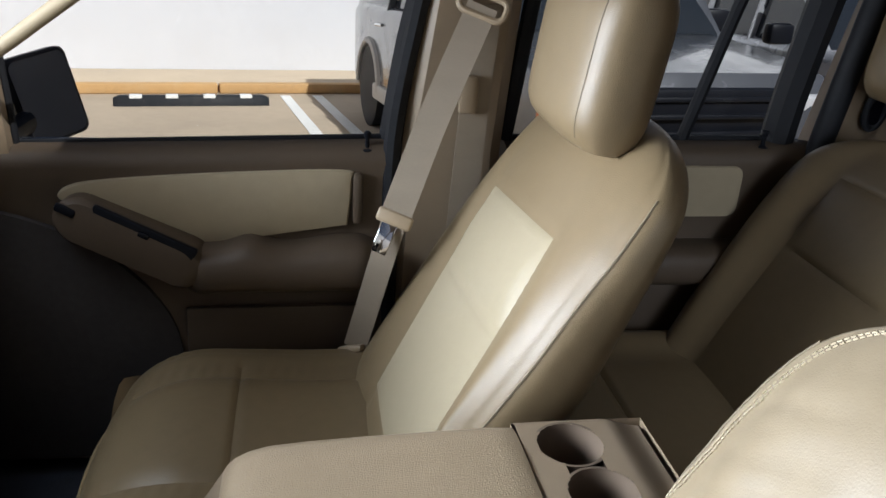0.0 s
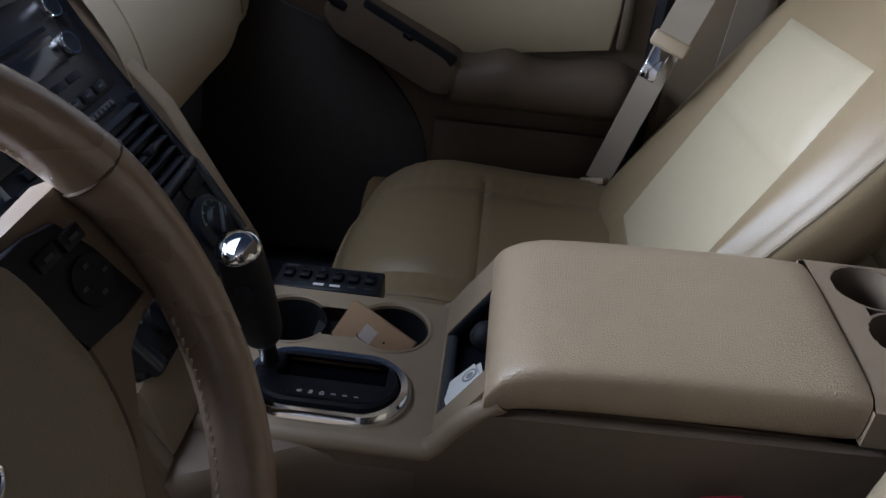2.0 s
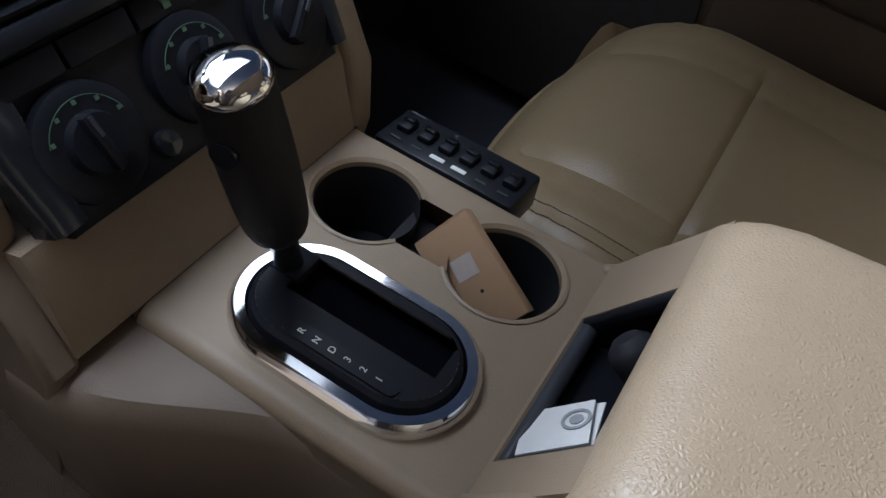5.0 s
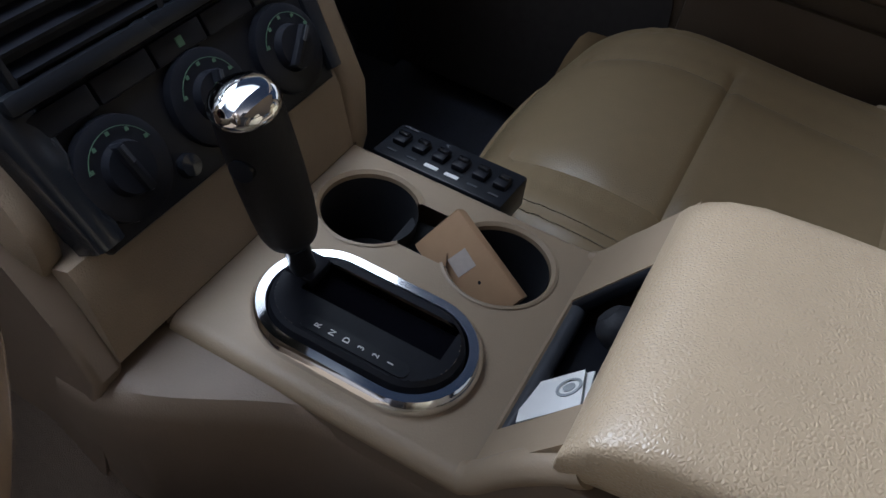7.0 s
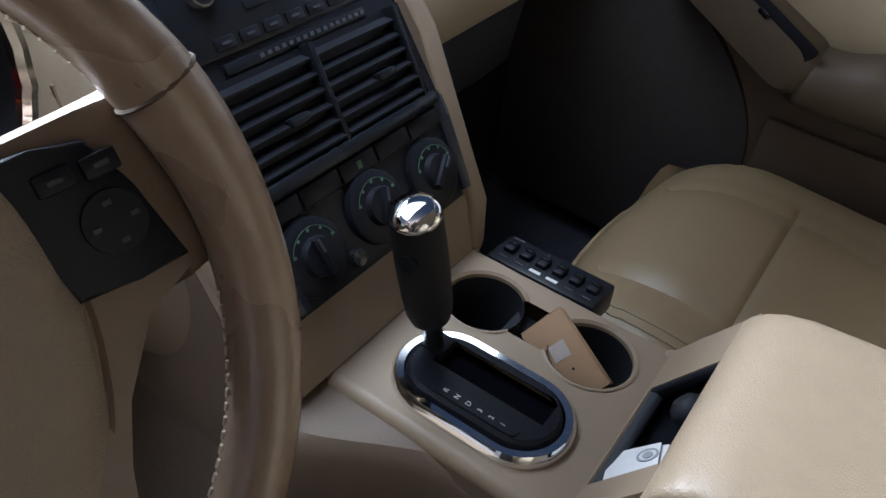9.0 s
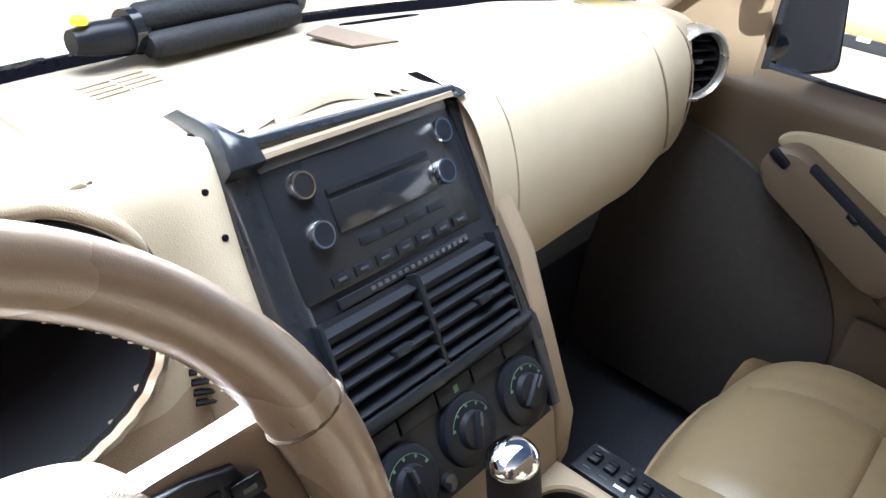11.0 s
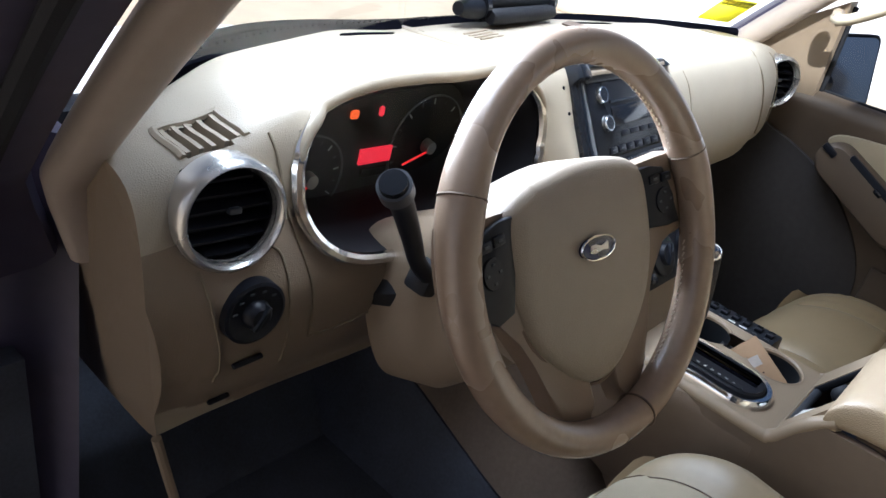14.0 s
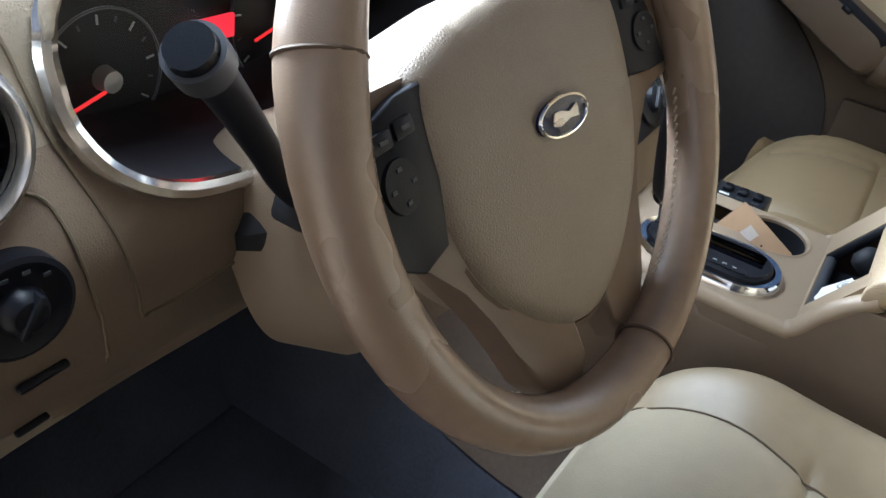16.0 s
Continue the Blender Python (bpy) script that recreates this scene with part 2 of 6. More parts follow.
PIPING = material("brown_piping", (0.19, 0.152, 0.098), 0.6, vary=0.2)
PILLAR_TRIM = material("tan_pillar_plastic", (0.40, 0.335, 0.275), 0.5, vary=0.07, scale=14, bump=0.2, bump_scale=700)
BEZEL = material("bright_bezel_metal", (0.74, 0.72, 0.68), 0.17, metal=1.0, vary=0.06, scale=40)
DARK_TRIM = material("dark_lower_trim", (0.050, 0.045, 0.043), 0.8, vary=0.2, scale=20, bump=0.4, bump_scale=600, spec=0.12)
TUNNEL = material("brown_tunnel_carpet", (0.112, 0.084, 0.062), 0.9, vary=0.25, scale=40, bump=0.6, bump_scale=900, bump_dist=0.002)
SEAM = material("dark_seam_thread", (0.10, 0.07, 0.045), 0.8, vary=0.2)
STITCH = material("pale_stitch_thread", (0.55, 0.46, 0.34), 0.7, vary=0.1)
MIRROR = material("mirror_glass", (0.42, 0.45, 0.52), 0.02, metal=1.0, vary=0.01)
CONCRETE = material("sunlit_concrete", (0.46, 0.37, 0.27), 0.9, vary=0.14, scale=2.5, bump=0.4, bump_scale=60, bump_dist=0.004, wear=0.35, wear_color=(0.33, 0.27, 0.20))
WALL_PAINT = material("white_wall_paint", (0.76, 0.775, 0.82), 0.85, vary=0.06, scale=3, bump=0.3, bump_scale=30, bump_dist=0.004, wear=0.2, wear_color=(0.62, 0.60, 0.60))
# dark grey of the added wall that keeps light off the doorway
BLOCKER_GREY = material("grey_light_blocker", (0.10, 0.10, 0.105), 0.9, vary=0.1, scale=3, bump=0.3, bump_scale=30, bump_dist=0.004)
KERB_PAINT = material("orange_kerb_paint", (0.56, 0.34, 0.14), 0.8, vary=0.12, scale=6, wear=0.4, wear_color=(0.5, 0.38, 0.22))
KERB_TOP = material("kerb_concrete", (0.58, 0.47, 0.34), 0.9, vary=0.1, scale=5)
ROAD_PAINT = material("white_road_paint", (0.80, 0.79, 0.76), 0.8, vary=0.08, scale=8)
CAR_GREY = material("dark_grey_car_paint", (0.10, 0.105, 0.12), 0.22, metal=0.3, vary=0.06, coat=0.5)
# white stands in for sun glare on the bonnet, not for its paint
BONNET = material("bonnet_glare_white", (0.82, 0.82, 0.81), 0.5, vary=0.03)
CAR_SILVER = material("silver_car_paint", (0.42, 0.43, 0.46), 0.25, metal=0.4, vary=0.05, coat=0.5)
CAR_CLADDING = material("light_lower_cladding", (0.50, 0.48, 0.45), 0.5, vary=0.08)
DARK_GLASS = material("dark_car_glass", (0.02, 0.024, 0.03), 0.06, vary=0.05, coat=0.3)
LAMP_LENS = material("clear_lamp_lens", (0.55, 0.56, 0.58), 0.1, vary=0.1, coat=0.5)
AMBER_LENS = material("amber_lamp_lens", (0.6, 0.16, 0.03), 0.15, vary=0.05)

# ---------------------------------------------------------------- mesh helpers


def part(name, bm, mat, parent=None, label="", smooth=True):
    bmesh.ops.recalc_face_normals(bm, faces=bm.faces)
    me = bpy.data.meshes.new(name)
    bm.to_mesh(me)
    bm.free()
    for p in me.polygons:
        p.use_smooth = smooth
    if smooth:
        me.set_sharp_from_angle(angle=radians(38))
    me.materials.append(mat)
    ob = new(name, me)
    if parent:
        ob.parent = parent
    if label:
        ob["label"] = label
    return ob


def thing(name, label, category, group="", kind=""):
    return tagged(new(name), label, category, group, kind)


def xform(bm, m):
    bmesh.ops.transform(bm, matrix=m, verts=bm.verts)
    return bm


def box(size, at=(0, 0, 0), rot=(0, 0, 0), bevel=0.0, seg=2, bm=None):
    b = bmesh.new()
    bmesh.ops.create_cube(b, size=1.0, matrix=Matrix.Diagonal((*size, 1)))
    if bevel > 0:
        bmesh.ops.bevel(b, geom=b.edges[:], offset=bevel, segments=seg, profile=0.5, affect="EDGES")
    xform(b, pose(*at, *rot))
    return join(bm, b)


def join(bm, other):
    if bm is None:
        return other
    tmp = bpy.data.meshes.new("tmp")
    other.to_mesh(tmp)
    other.free()
    bm.from_mesh(tmp)
    bpy.data.meshes.remove(tmp)
    return bm


def skin(rings, closed=True, caps=True, bm=None, keep=None):
    """Quads between rings of points; keep(i, j, centre) picks faces."""
    b = bm or bmesh.new()
    vs = [[b.verts.new(p) for p in r] for r in rings]
    n = len(rings[0])
    for i in range(len(rings) - 1):
        for j in range(n if closed else n - 1):
            k = (j + 1) % n
            q = (vs[i][j], vs[i][k], vs[i + 1][k], vs[i + 1][j])
            if keep is None or keep(i, j, (q[0].co + q[1].co + q[2].co + q[3].co) / 4):
                b.faces.new(q)
    if caps and closed:
        b.faces.new(vs[0][::-1])
        b.faces.new(vs[-1])
    loose = [v for v in b.verts if not v.link_faces]
    bmesh.ops.delete(b, geom=loose, context="VERTS")
    return b


def smooth_path(pts, n):
    """Catmull-Rom through the points."""
    P = [Vector(p) for p in pts]
    P = [P[0] * 2 - P[1]] + P + [P[-1] * 2 - P[-2]]
    out = []
    segs = len(P) - 3
    for k in range(n + 1):
        s = k / n * segs
        i = min(int(s), segs - 1)
        t = s - i
        a, b, c, d = P[i:i + 4]
        out.append(0.5 * ((2 * b) + (c - a) * t + (2 * a - 5 * b + 4 * c - d) * t * t + (3 * b - a - 3 * c + d) * t ** 3))
    return out


def tube(pts, r, n=10, closed=False, flat=1.0, caps=True, up=None, bm=None):
    """A tube along points; r a number or list; flat squeezes it along its side."""
    pts = [Vector(p) for p in pts]
    m = len(pts)
    rings = []
    ref = Vector(up) if up else None
    for i, p in enumerate(pts):
        a = pts[(i - 1) % m] if closed or i else p
        c = pts[(i + 1) % m] if closed or i < m - 1 else p
        d = (c - a).normalized()
        if up:
            s = d.cross(ref).normalized()
        else:
            if i == 0:
                s = d.orthogonal().normalized()
            else:
                s = (last - d * last.dot(d)).normalized()
        last = s
        t = d.cross(s)
        rad = r[i] if isinstance(r, (list, tuple)) else r
        rings.append([p + s * (rad * flat * math.cos(2 * math.pi * k / n)) + t * (rad * math.sin(2 * math.pi * k / n)) for k in range(n)])
    if closed:
        rings.append(rings[0])
        b = skin(rings, caps=False, bm=bm)
        bmesh.ops.remove_doubles(b, verts=b.verts, dist=1e-6)
        return b
    return skin(rings, caps=caps, bm=bm)


def lathe(profile, n=32, bm=None, caps=True):
    """Turns (radius, height) pairs about z."""
    rings = [[(r * math.cos(2 * math.pi * k / n), r * math.sin(2 * math.pi * k / n), h) for k in range(n)] for r, h in profile]
    return skin(rings, caps=caps, bm=bm)


def slab(outline, depth, bevel=0.0, seg=2, bm=None):
    """A flat outline in x, y, drawn up by depth along z."""
    b = bmesh.new()
    lo = [b.verts.new((x, y, 0)) for x, y in outline]
    hi = [b.verts.new((x, y, depth)) for x, y in outline]
    b.faces.new(lo[::-1])
    top = b.faces.new(hi)
    n = len(outline)
    for i in range(n):
        b.faces.new((lo[i], lo[(i + 1) % n], hi[(i + 1) % n], hi[i]))
    if bevel > 0:
        bmesh.ops.bevel(b, geom=list(top.edges), offset=bevel, segments=seg, profile=0.5, affect="EDGES")
    return join(bm, b)


def stadium(hw, hl, n=12):
    """A rounded slot outline, half width hw along x, half length hl along y."""
    pts = []
    for k in range(n + 1):
        a = math.pi * k / n
        pts.append((hw * math.cos(a), hl - hw + hw * math.sin(a)))
    for k in range(n + 1):
        a = math.pi + math.pi * k / n
        pts.append((hw * math.cos(a), -hl + hw + hw * math.sin(a)))
    return pts


def round_rect(hw, hh, r, n=6):
    pts = []
    for cx, cy, a0 in ((hw - r, hh - r, 0), (-hw + r, hh - r, 90), (-hw + r, -hh + r, 180), (hw - r, -hh + r, 270)):
        for k in range(n + 1):
            a = radians(a0 + 90 * k / n)
            pts.append((cx + r * math.cos(a), cy + r * math.sin(a)))
    return pts


def basis(origin, ex, ey):
    """A pose whose x and y axes point along ex and ey."""
    ex, ey = Vector(ex).normalized(), Vector(ey).normalized()
    ez = ex.cross(ey).normalized()
    ey = ez.cross(ex)
    m = Matrix((ex, ey, ez)).transposed().to_4x4()
    m.translation = Vector(origin)
    return m


def lerp(a, b, t):
    return a + (b - a) * t


def sstep(a, b, x):
    t = min(max((x - a) / (b - a), 0), 1)
    return t * t * (3 - 2 * t)


def curve_at(table, x):
    """Smooth interpolation in rows (x, a, b, ...)."""
    if x <= table[0][0]:
        return table[0][1:]
    for r0, r1 in zip(table, table[1:]):
        if x <= r1[0]:
            t = sstep(r0[0], r1[0], x)
            return [lerp(a, b, t) for a, b in zip(r0[1:], r1[1:])]
    return table[-1][1:]


def superellipse(k, n, p, q):
    a = 2 * math.pi * k / n
    c, s = math.cos(a), math.sin(a)
    return math.copysign(abs(c) ** (2 / p), c), math.copysign(abs(s) ** (2 / q), s)


def groove(x, at, w):
    return math.exp(-((x - at) / w) ** 2)

# ---------------------------------------------------------------- outside
FLOOR = 0.50        # cabin floor over the ground


# the car park falls away a little from this car and lies askew to it
OUT = pose(0, 0, 0, 0, 3.7, 0) @ pose(0, 0, 0, 0, 0, 8.5)


def laid(ob):
    ob.matrix_basis = OUT @ ob.matrix_basis
    return ob


def ground_outside():
    g = bmesh.new()
    bmesh.ops.create_grid(g, x_segments=60, y_segments=60, size=150)
    laid(tagged(part("ground", g, CONCRETE), "sunlit tan concrete car park ground", "ground", kind="structure"))
    w = box((0.25, 60, 5.0), (10.05, 0, 2.5), bevel=0.01)
    laid(tagged(part("wall_east", w, WALL_PAINT), "white painted wall beside the car park", "wall", kind="structure"))
    # added white wall: bounces sun through the windscreen and whitens the view ahead
    w = box((60, 0.25, 5.0), (-12, 7.5, 2.5), bevel=0.01)
    laid(tagged(part("wall_reflector_north", w, WALL_PAINT), "white wall added ahead of the car to reflect sun into the cabin", "wall", kind="structure"))
    # unseen wall, added to block sky and sun from the driver's side
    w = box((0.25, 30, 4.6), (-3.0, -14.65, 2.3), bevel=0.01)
    laid(tagged(part("wall_blocker_west", w, BLOCKER_GREY), "unseen grey wall added to shade the doorway and close the car park", "wall", kind="structure"))
    k = thing("kerb", "concrete kerb with a worn orange painted edge", "kerb", kind="structure")
    part("kerb_top", box((1.17, 60, 0.10), (9.335, 0, 0.05), bevel=0.012), KERB_TOP, k)
    # stones from 13 on are kept pale to imitate the glare ahead
    for i in range(24):
        part("kerb_stone", box((0.15, 2.48, 0.11), (8.67, -29 + i * 2.5, 0.055), bevel=0.02), KERB_PAINT if i < 13 else KERB_TOP, k, "orange painted kerb stone" if i < 13 else "kerb stone left pale for windscreen glare")
    laid(k)
    for y in (-0.95, -1.31, -4.15, -4.5, 1.9, 2.25):
        laid(tagged(part("road_marking", box((5.0, 0.11, 0.004), (5.95, y, 0.003)), ROAD_PAINT), "white painted parking bay line", "road marking", kind="structure"))


def wheel_stop(at):
    t = thing("wheel_stop", "black rubber wheel stop with white stripes", "wheel stop", "wheel stops")
    prof = [(-0.075, 0), (-0.06, 0.075), (-0.035, 0.10), (0.035, 0.10), (0.06, 0.075), (0.075, 0)]
    rings = [[(x * (0.8 if e else 1), y, z * (0.75 if e else 1)) for x, z in prof] for y, e in ((-0.75, 1), (-0.69, 0), (0.69, 0), (0.75, 1))]
    part("rubber_body", skin(rings), RUBBER, t)
    for y in (-0.52, -0.16, 0.20, 0.54):
        part("stripe", box((0.118, 0.12, 0.05), (0.0, y, 0.080), bevel=0.008), ROAD_PAINT, t, "white reflective stripe")
    t.matrix_basis = OUT @ pose(*at)
    return t


def car_outside(name, label, paint, at, length, width, height, hood, suv):
    """A parked vehicle, its nose towards -x; at is the middle of its nose on the ground."""
    t = thing(name, label, "car", "parked cars")
    L, W, H = length, width / 2, height
    deck = 1.02 if suv else 0.92
    # body: sections along x
    rows = [(0.0, 0.38, deck - 0.22, 0.80), (0.12, 0.26, deck - 0.06, 0.93), (0.5, 0.24, deck, 0.98), (hood, 0.24, deck + 0.06, 1.0),
            (L * 0.5, 0.24, deck + 0.08, 1.0), (L - 0.5, 0.26, deck + 0.08, 0.99), (L - 0.1, 0.30, deck + 0.04, 0.95), (L, 0.42, deck - 0.1, 0.86)]
    rings = []
    for x, z0, z1, f in rows:
        r = []
        for u, v in round_rect(W * f, (z1 - z0) / 2, 0.09, 4):
            r.append((x, u, (z0 + z1) / 2 + v))
        rings.append(r)
    part("body", skin(rings), paint, t)
    tail = L - 0.12 if suv else L - 0.75
    rings = []
    for x, z1, f in ((hood - 0.02, deck + 0.05, 0.90), (hood + 0.62, H - 0.06, 0.74), (hood + 1.1, H, 0.74), (tail - 0.7, H, 0.74), (tail - 0.15, H - 0.06, 0.73), (tail, deck + 0.1, 0.84)):
        rings.append([(x, u, v) for u, v in ((-W * 0.93, deck), (-W * f, z1), (-W * f * 0.9, z1 + 0.02), (W * f * 0.9, z1 + 0.02), (W * f, z1), (W * 0.93, deck))])
    part("cabin", skin(rings), DARK_GLASS, t, "dark tinted glass house")
    part("roof", box((tail - hood - 1.0, W * 1.5, 0.05), ((hood + 0.62 + tail - 0.4) / 2, 0, H + 0.005), bevel=0.02), paint, t)
    for s in (-1, 1):
        for f in (0.36, 0.62):
            x = lerp(hood, tail, f)
            p = tube([(x - 0.05, s * W * 0.94, deck + 0.02), (x, s * W * 0.755, H - 0.02)], 0.045, 6, flat=0.4, up=(0, 1, 0))
            part("pillar", p, paint, t)
        part("pillar", tube([(hood, s * W * 0.91, deck + 0.03), (hood + 0.6, s * W * 0.75, H - 0.03)], 0.045, 6, flat=0.5, up=(0, 1, 0)), paint, t)
        for x in (0.86, L - 0.92):
            m = pose(x, s * (W - 0.10), 0.36, 90 * s, 0, 0)
            wh = part("wheel", xform(lathe([(0.0, 0.10), (0.22, 0.10), (0.24, 0.13), (0.33, 0.13), (0.36, 0.10), (0.36, -0.10), (0.1, -0.11)]), m), RUBBER, t, "black tyre")
            part("rim", xform(lathe([(0.0, 0.115), (0.07, 0.12), (0.09, 0.105), (0.20, 0.125), (0.235, 0.137), (0.235, 0.10)], caps=False), m), SATIN, wh, "silver alloy rim")
            arch = [(x + 0.42 * math.cos(a), s * (W + 0.002), 0.36 + 0.42 * math.sin(a)) for a in [math.pi * k / 14 for k in range(15)]]
            part("wheel_arch", tube(arch, 0.035, 6, flat=0.6), CAR_CLADDING if suv else paint, t)
        part("side_sill", box((L - 2.3, 0.06, 0.14), (L / 2, s * (W - 0.01), 0.36), bevel=0.02), CAR_CLADDING if suv else BLACK, t, "light side sill")
        for x in (hood + 1.25, hood + 2.25):
            part("door_handle", tube(smooth_path([(x - 0.09, s * W, deck - 0.08), (x, s * (W + 0.03), deck - 0.08), (x + 0.09, s * W, deck - 0.08)], 8), 0.014, 6), CHROME, t, "chrome door handle")
        mir = part("side_mirror", box((0.12, 0.22, 0.16), (hood + 0.35, s * (W + 0.12), deck + 0.14), bevel=0.035), BLACK, t, "black door mirror")
        lamp = part("headlight", box((0.10, 0.34, 0.20), (0.06, s * (W * 0.72), deck - 0.26), (0, -12, -s * 8), bevel=0.03), LAMP_LENS, t, "clear headlight")
        part("indicator", box((0.09, 0.09, 0.18), (0.10, s * (W * 0.93), deck - 0.26), (0, -12, -s * 20), bevel=0.02), AMBER_LENS, lamp, "amber indicator lens")
        part("fog_lamp", xform(lathe([(0.0, 0.02), (0.05, 0.02), (0.06, 0.0)]), pose(-0.035, s * W * 0.6, 0.46, 0, -90, 0)), LAMP_LENS, t)
    g = part("grille", box((0.06, W * 0.95, 0.30), (0.02, 0, deck - 0.27), (0, -6, 0), bevel=0.03), BLACK, t, "black front grille")
    for k in range(3):
        part("grille_bar", box((0.03, W * 0.9, 0.025), (-0.02, 0, deck - 0.36 + k * 0.09), bevel=0.008), BLACK, g)
    part("bumper", box((0.16, W * 1.86, 0.24), (0.02, 0, 0.50), bevel=0.06, seg=3), BLACK if suv else paint, t, "front bumper")
    part("windscreen_band", box((0.02, W * 1.2, 0.03), (hood + 0.1, 0, deck + 0.12), (0, 40, 0), bevel=0.005), BLACK, t)
    t.matrix_basis = OUT @ pose(*at)
    return t


ground_outside()
WS = wheel_stop((7.88, 0.04, 0))
copy_thing(WS, OUT @ pose(7.90, -2.50, 0))
car_outside("parked_suv", "dark grey off-road car with light cladding parked nose outwards", CAR_GREY, (2.95, -2.44, 0), 4.7, 1.88, 1.80, 1.15, True)
car_outside("parked_sedan", "silver car parked nose outwards beside the off-road car", CAR_SILVER, (3.1, -5.3, 0), 4.6, 1.80, 1.50, 1.25, False)

# ---------------------------------------------------------------- car shell


def glass_y(x):
    return 0.875 - 0.33 * x * x


def pillar_at(s, side):
    """A point along the windscreen pillar: s 0 at its foot, 1 at the roof."""
    if side < 0 and s < 0:
        return Vector((-0.690 - 0.32 * s, 0.727 - 0.25 * s, 1.085 + 0.80 * s))
    if side < 0:
        return Vector((-0.690 - 0.093 * s + 0.024 * s * s, 0.727 - 0.52 * s - 0.08 * s * s, 1.085 + 0.565 * s))
    return Vector((0.690 - 0.075 * s + 0.015 * math.sin(math.pi * s), 0.757 - 0.545 * s + 0.02 * math.sin(math.pi * s), 1.085 + 0.565 * s))


def shell():
    fl = box((1.52, 3.4, 0.04), (0, -0.65, FLOOR - 0.02), bevel=0.01)
    tagged(part("floor", fl, CARPET), "dark carpeted cabin floor", "floor", kind="structure")
    fw = skin([[(x, 1.0, FLOOR), (x, 1.0, 1.0), (x, 0.93, 1.05), (x, 1.02, 1.03), (x, 1.06, 0.98), (x, 1.06, FLOOR)] for x in (-0.76, 0.76)])
    tagged(part("wall_front", fw, CARPET), "dark carpeted firewall in front of the footwells", "firewall", kind="structure")
    for s in (-1, 1):
        kick = skin([[(s * 0.70, y, FLOOR), (s * 0.72, y, 0.86), (s * 0.75, y, 0.86), (s * 0.75, y, FLOOR)] for y in (0.78 if s < 0 else 0.71, 1.0)])
        tagged(part("trim", kick, CARPET), "dark kick panel beside the footwell", "trim", kind="structure")
    # toe board
    toe = skin([[(x, 0.98, FLOOR + 0.22), (x, 0.78, FLOOR + 0.01), (x, 0.80, FLOOR - 0.01), (x, 1.0, FLOOR + 0.2)] for x in (-0.75, 0.75)])
    tagged(part("floor_slope", toe, CARPET), "dark carpeted toe board", "floor", kind="structure")
    # roof and headliner
    rows = []
    for k in range(15):
        x = -0.66 + 1.32 * k / 14
        rows.append([(x * (1 + 0.15 * (x < 0)), 0.20 - 0.22 * x * x, 1.665 - 0.10 * (x / 0.66) ** 4), (x * (1 + 0.15 * (x < 0)), -0.3, 1.69 - 0.09 * (x / 0.66) ** 4), (x, -0.8, 1.70 - 0.09 * (x / 0.66) ** 4), (x, -2.3, 1.66 - 0.10 * (x / 0.66) ** 4),
                     (x, -2.3, 1.71 - 0.10 * (x / 0.66) ** 4), (x, -0.8, 1.76 - 0.09 * (x / 0.66) ** 4), (x, 0.22 - 0.22 * x * x, 1.71 - 0.10 * (x / 0.66) ** 4)])
    tagged(part("ceiling", skin(rows), HEADLINER), "pale cloth headliner under the roof", "ceiling", kind="structure")
    back = box((1.44, 0.06, 0.62), (0, -2.32, 0.80), bevel=0.01)
    tagged(part("wall_back", back, PLASTIC), "beige tailgate trim", "wall", kind="structure")
    for s in (-1, 1):
        q = box((0.06, 1.50, 0.62), (s * 0.73, -1.57, 0.80), bevel=0.01)
        tagged(part("wall_side", q, PLASTIC), "beige rear quarter trim", "wall", kind="structure")
        for y0, y1, d in ((-0.80, -1.02, 0), (-2.2, -2.32, 0)):
            p = skin([[(s * 0.70, y0, 1.08), (s * 0.70, y1, 1.08), (s * 0.76, y1, 1.08), (s * 0.76, y0, 1.08)],
                      [(s * 0.60, y0 - 0.04, 1.60), (s * 0.60, y1 - 0.04, 1.60), (s * 0.66, y1 - 0.04, 1.60), (s * 0.66, y0 - 0.04, 1.60)]])
            tagged(part("pillar_trim", p, PLASTIC), "beige rear pillar trim", "pillar", kind="structure")
    # windscreen pillars with dark outer shell
    for s in (-1, 1):
        n = 26
        rings, outer = [], []
        for k in range(n + 1):
            t = k / n if s > 0 else lerp(-0.12, 1, k / n)
            c = pillar_at(t, s) + Vector((-0.013 if s < 0 else 0, 0, 0))
            d = (pillar_at(t + 0.05, s) - pillar_at(t - 0.05, s)).normalized()
            side = Vector((s, 0.25, 0)).normalized()
            side = (side - d * side.dot(d)).normalized()
            up = d.cross(side)
            w = lerp(0.042, 0.036, t) if s > 0 else 0.021
            ring = []
            for j in range(16):
                a, b = superellipse(j, 16, 2.6, 2.6)
                ring.append(c + side * (a * w) + up * (b * (0.024 if s > 0 else 0.017)))
            rings.append(ring)
            outer.append([c + side * (0.080 + a * 0.060) + Vector((0, 0.02, 0)) + up * (b * 0.022) for a, b in (superellipse(j, 12, 3, 3) for j in range(12))])
        tagged(part("pillar_front", skin(rings), PILLAR_TRIM), "beige windscreen pillar trim", "pillar", kind="structure")
        tagged(part("pillar_outer", skin(outer), JAMB), "dark blue painted windscreen pillar with rubber seal", "pillar", kind="structure")
    # windscreen
    rings = []
    for i in range(13):
        x = -0.66 + 1.32 * i / 12
        rings.append([(x * lerp(1, 0.87 if x > 0 else 1.13, t), lerp(glass_y(x) + 0.015, 0.20 - 0.1 * x * x, t) + 0.05 * math.sin(math.pi * t), lerp(1.125, 1.68, t)) for t in [k / 8 for k in range(9)]])
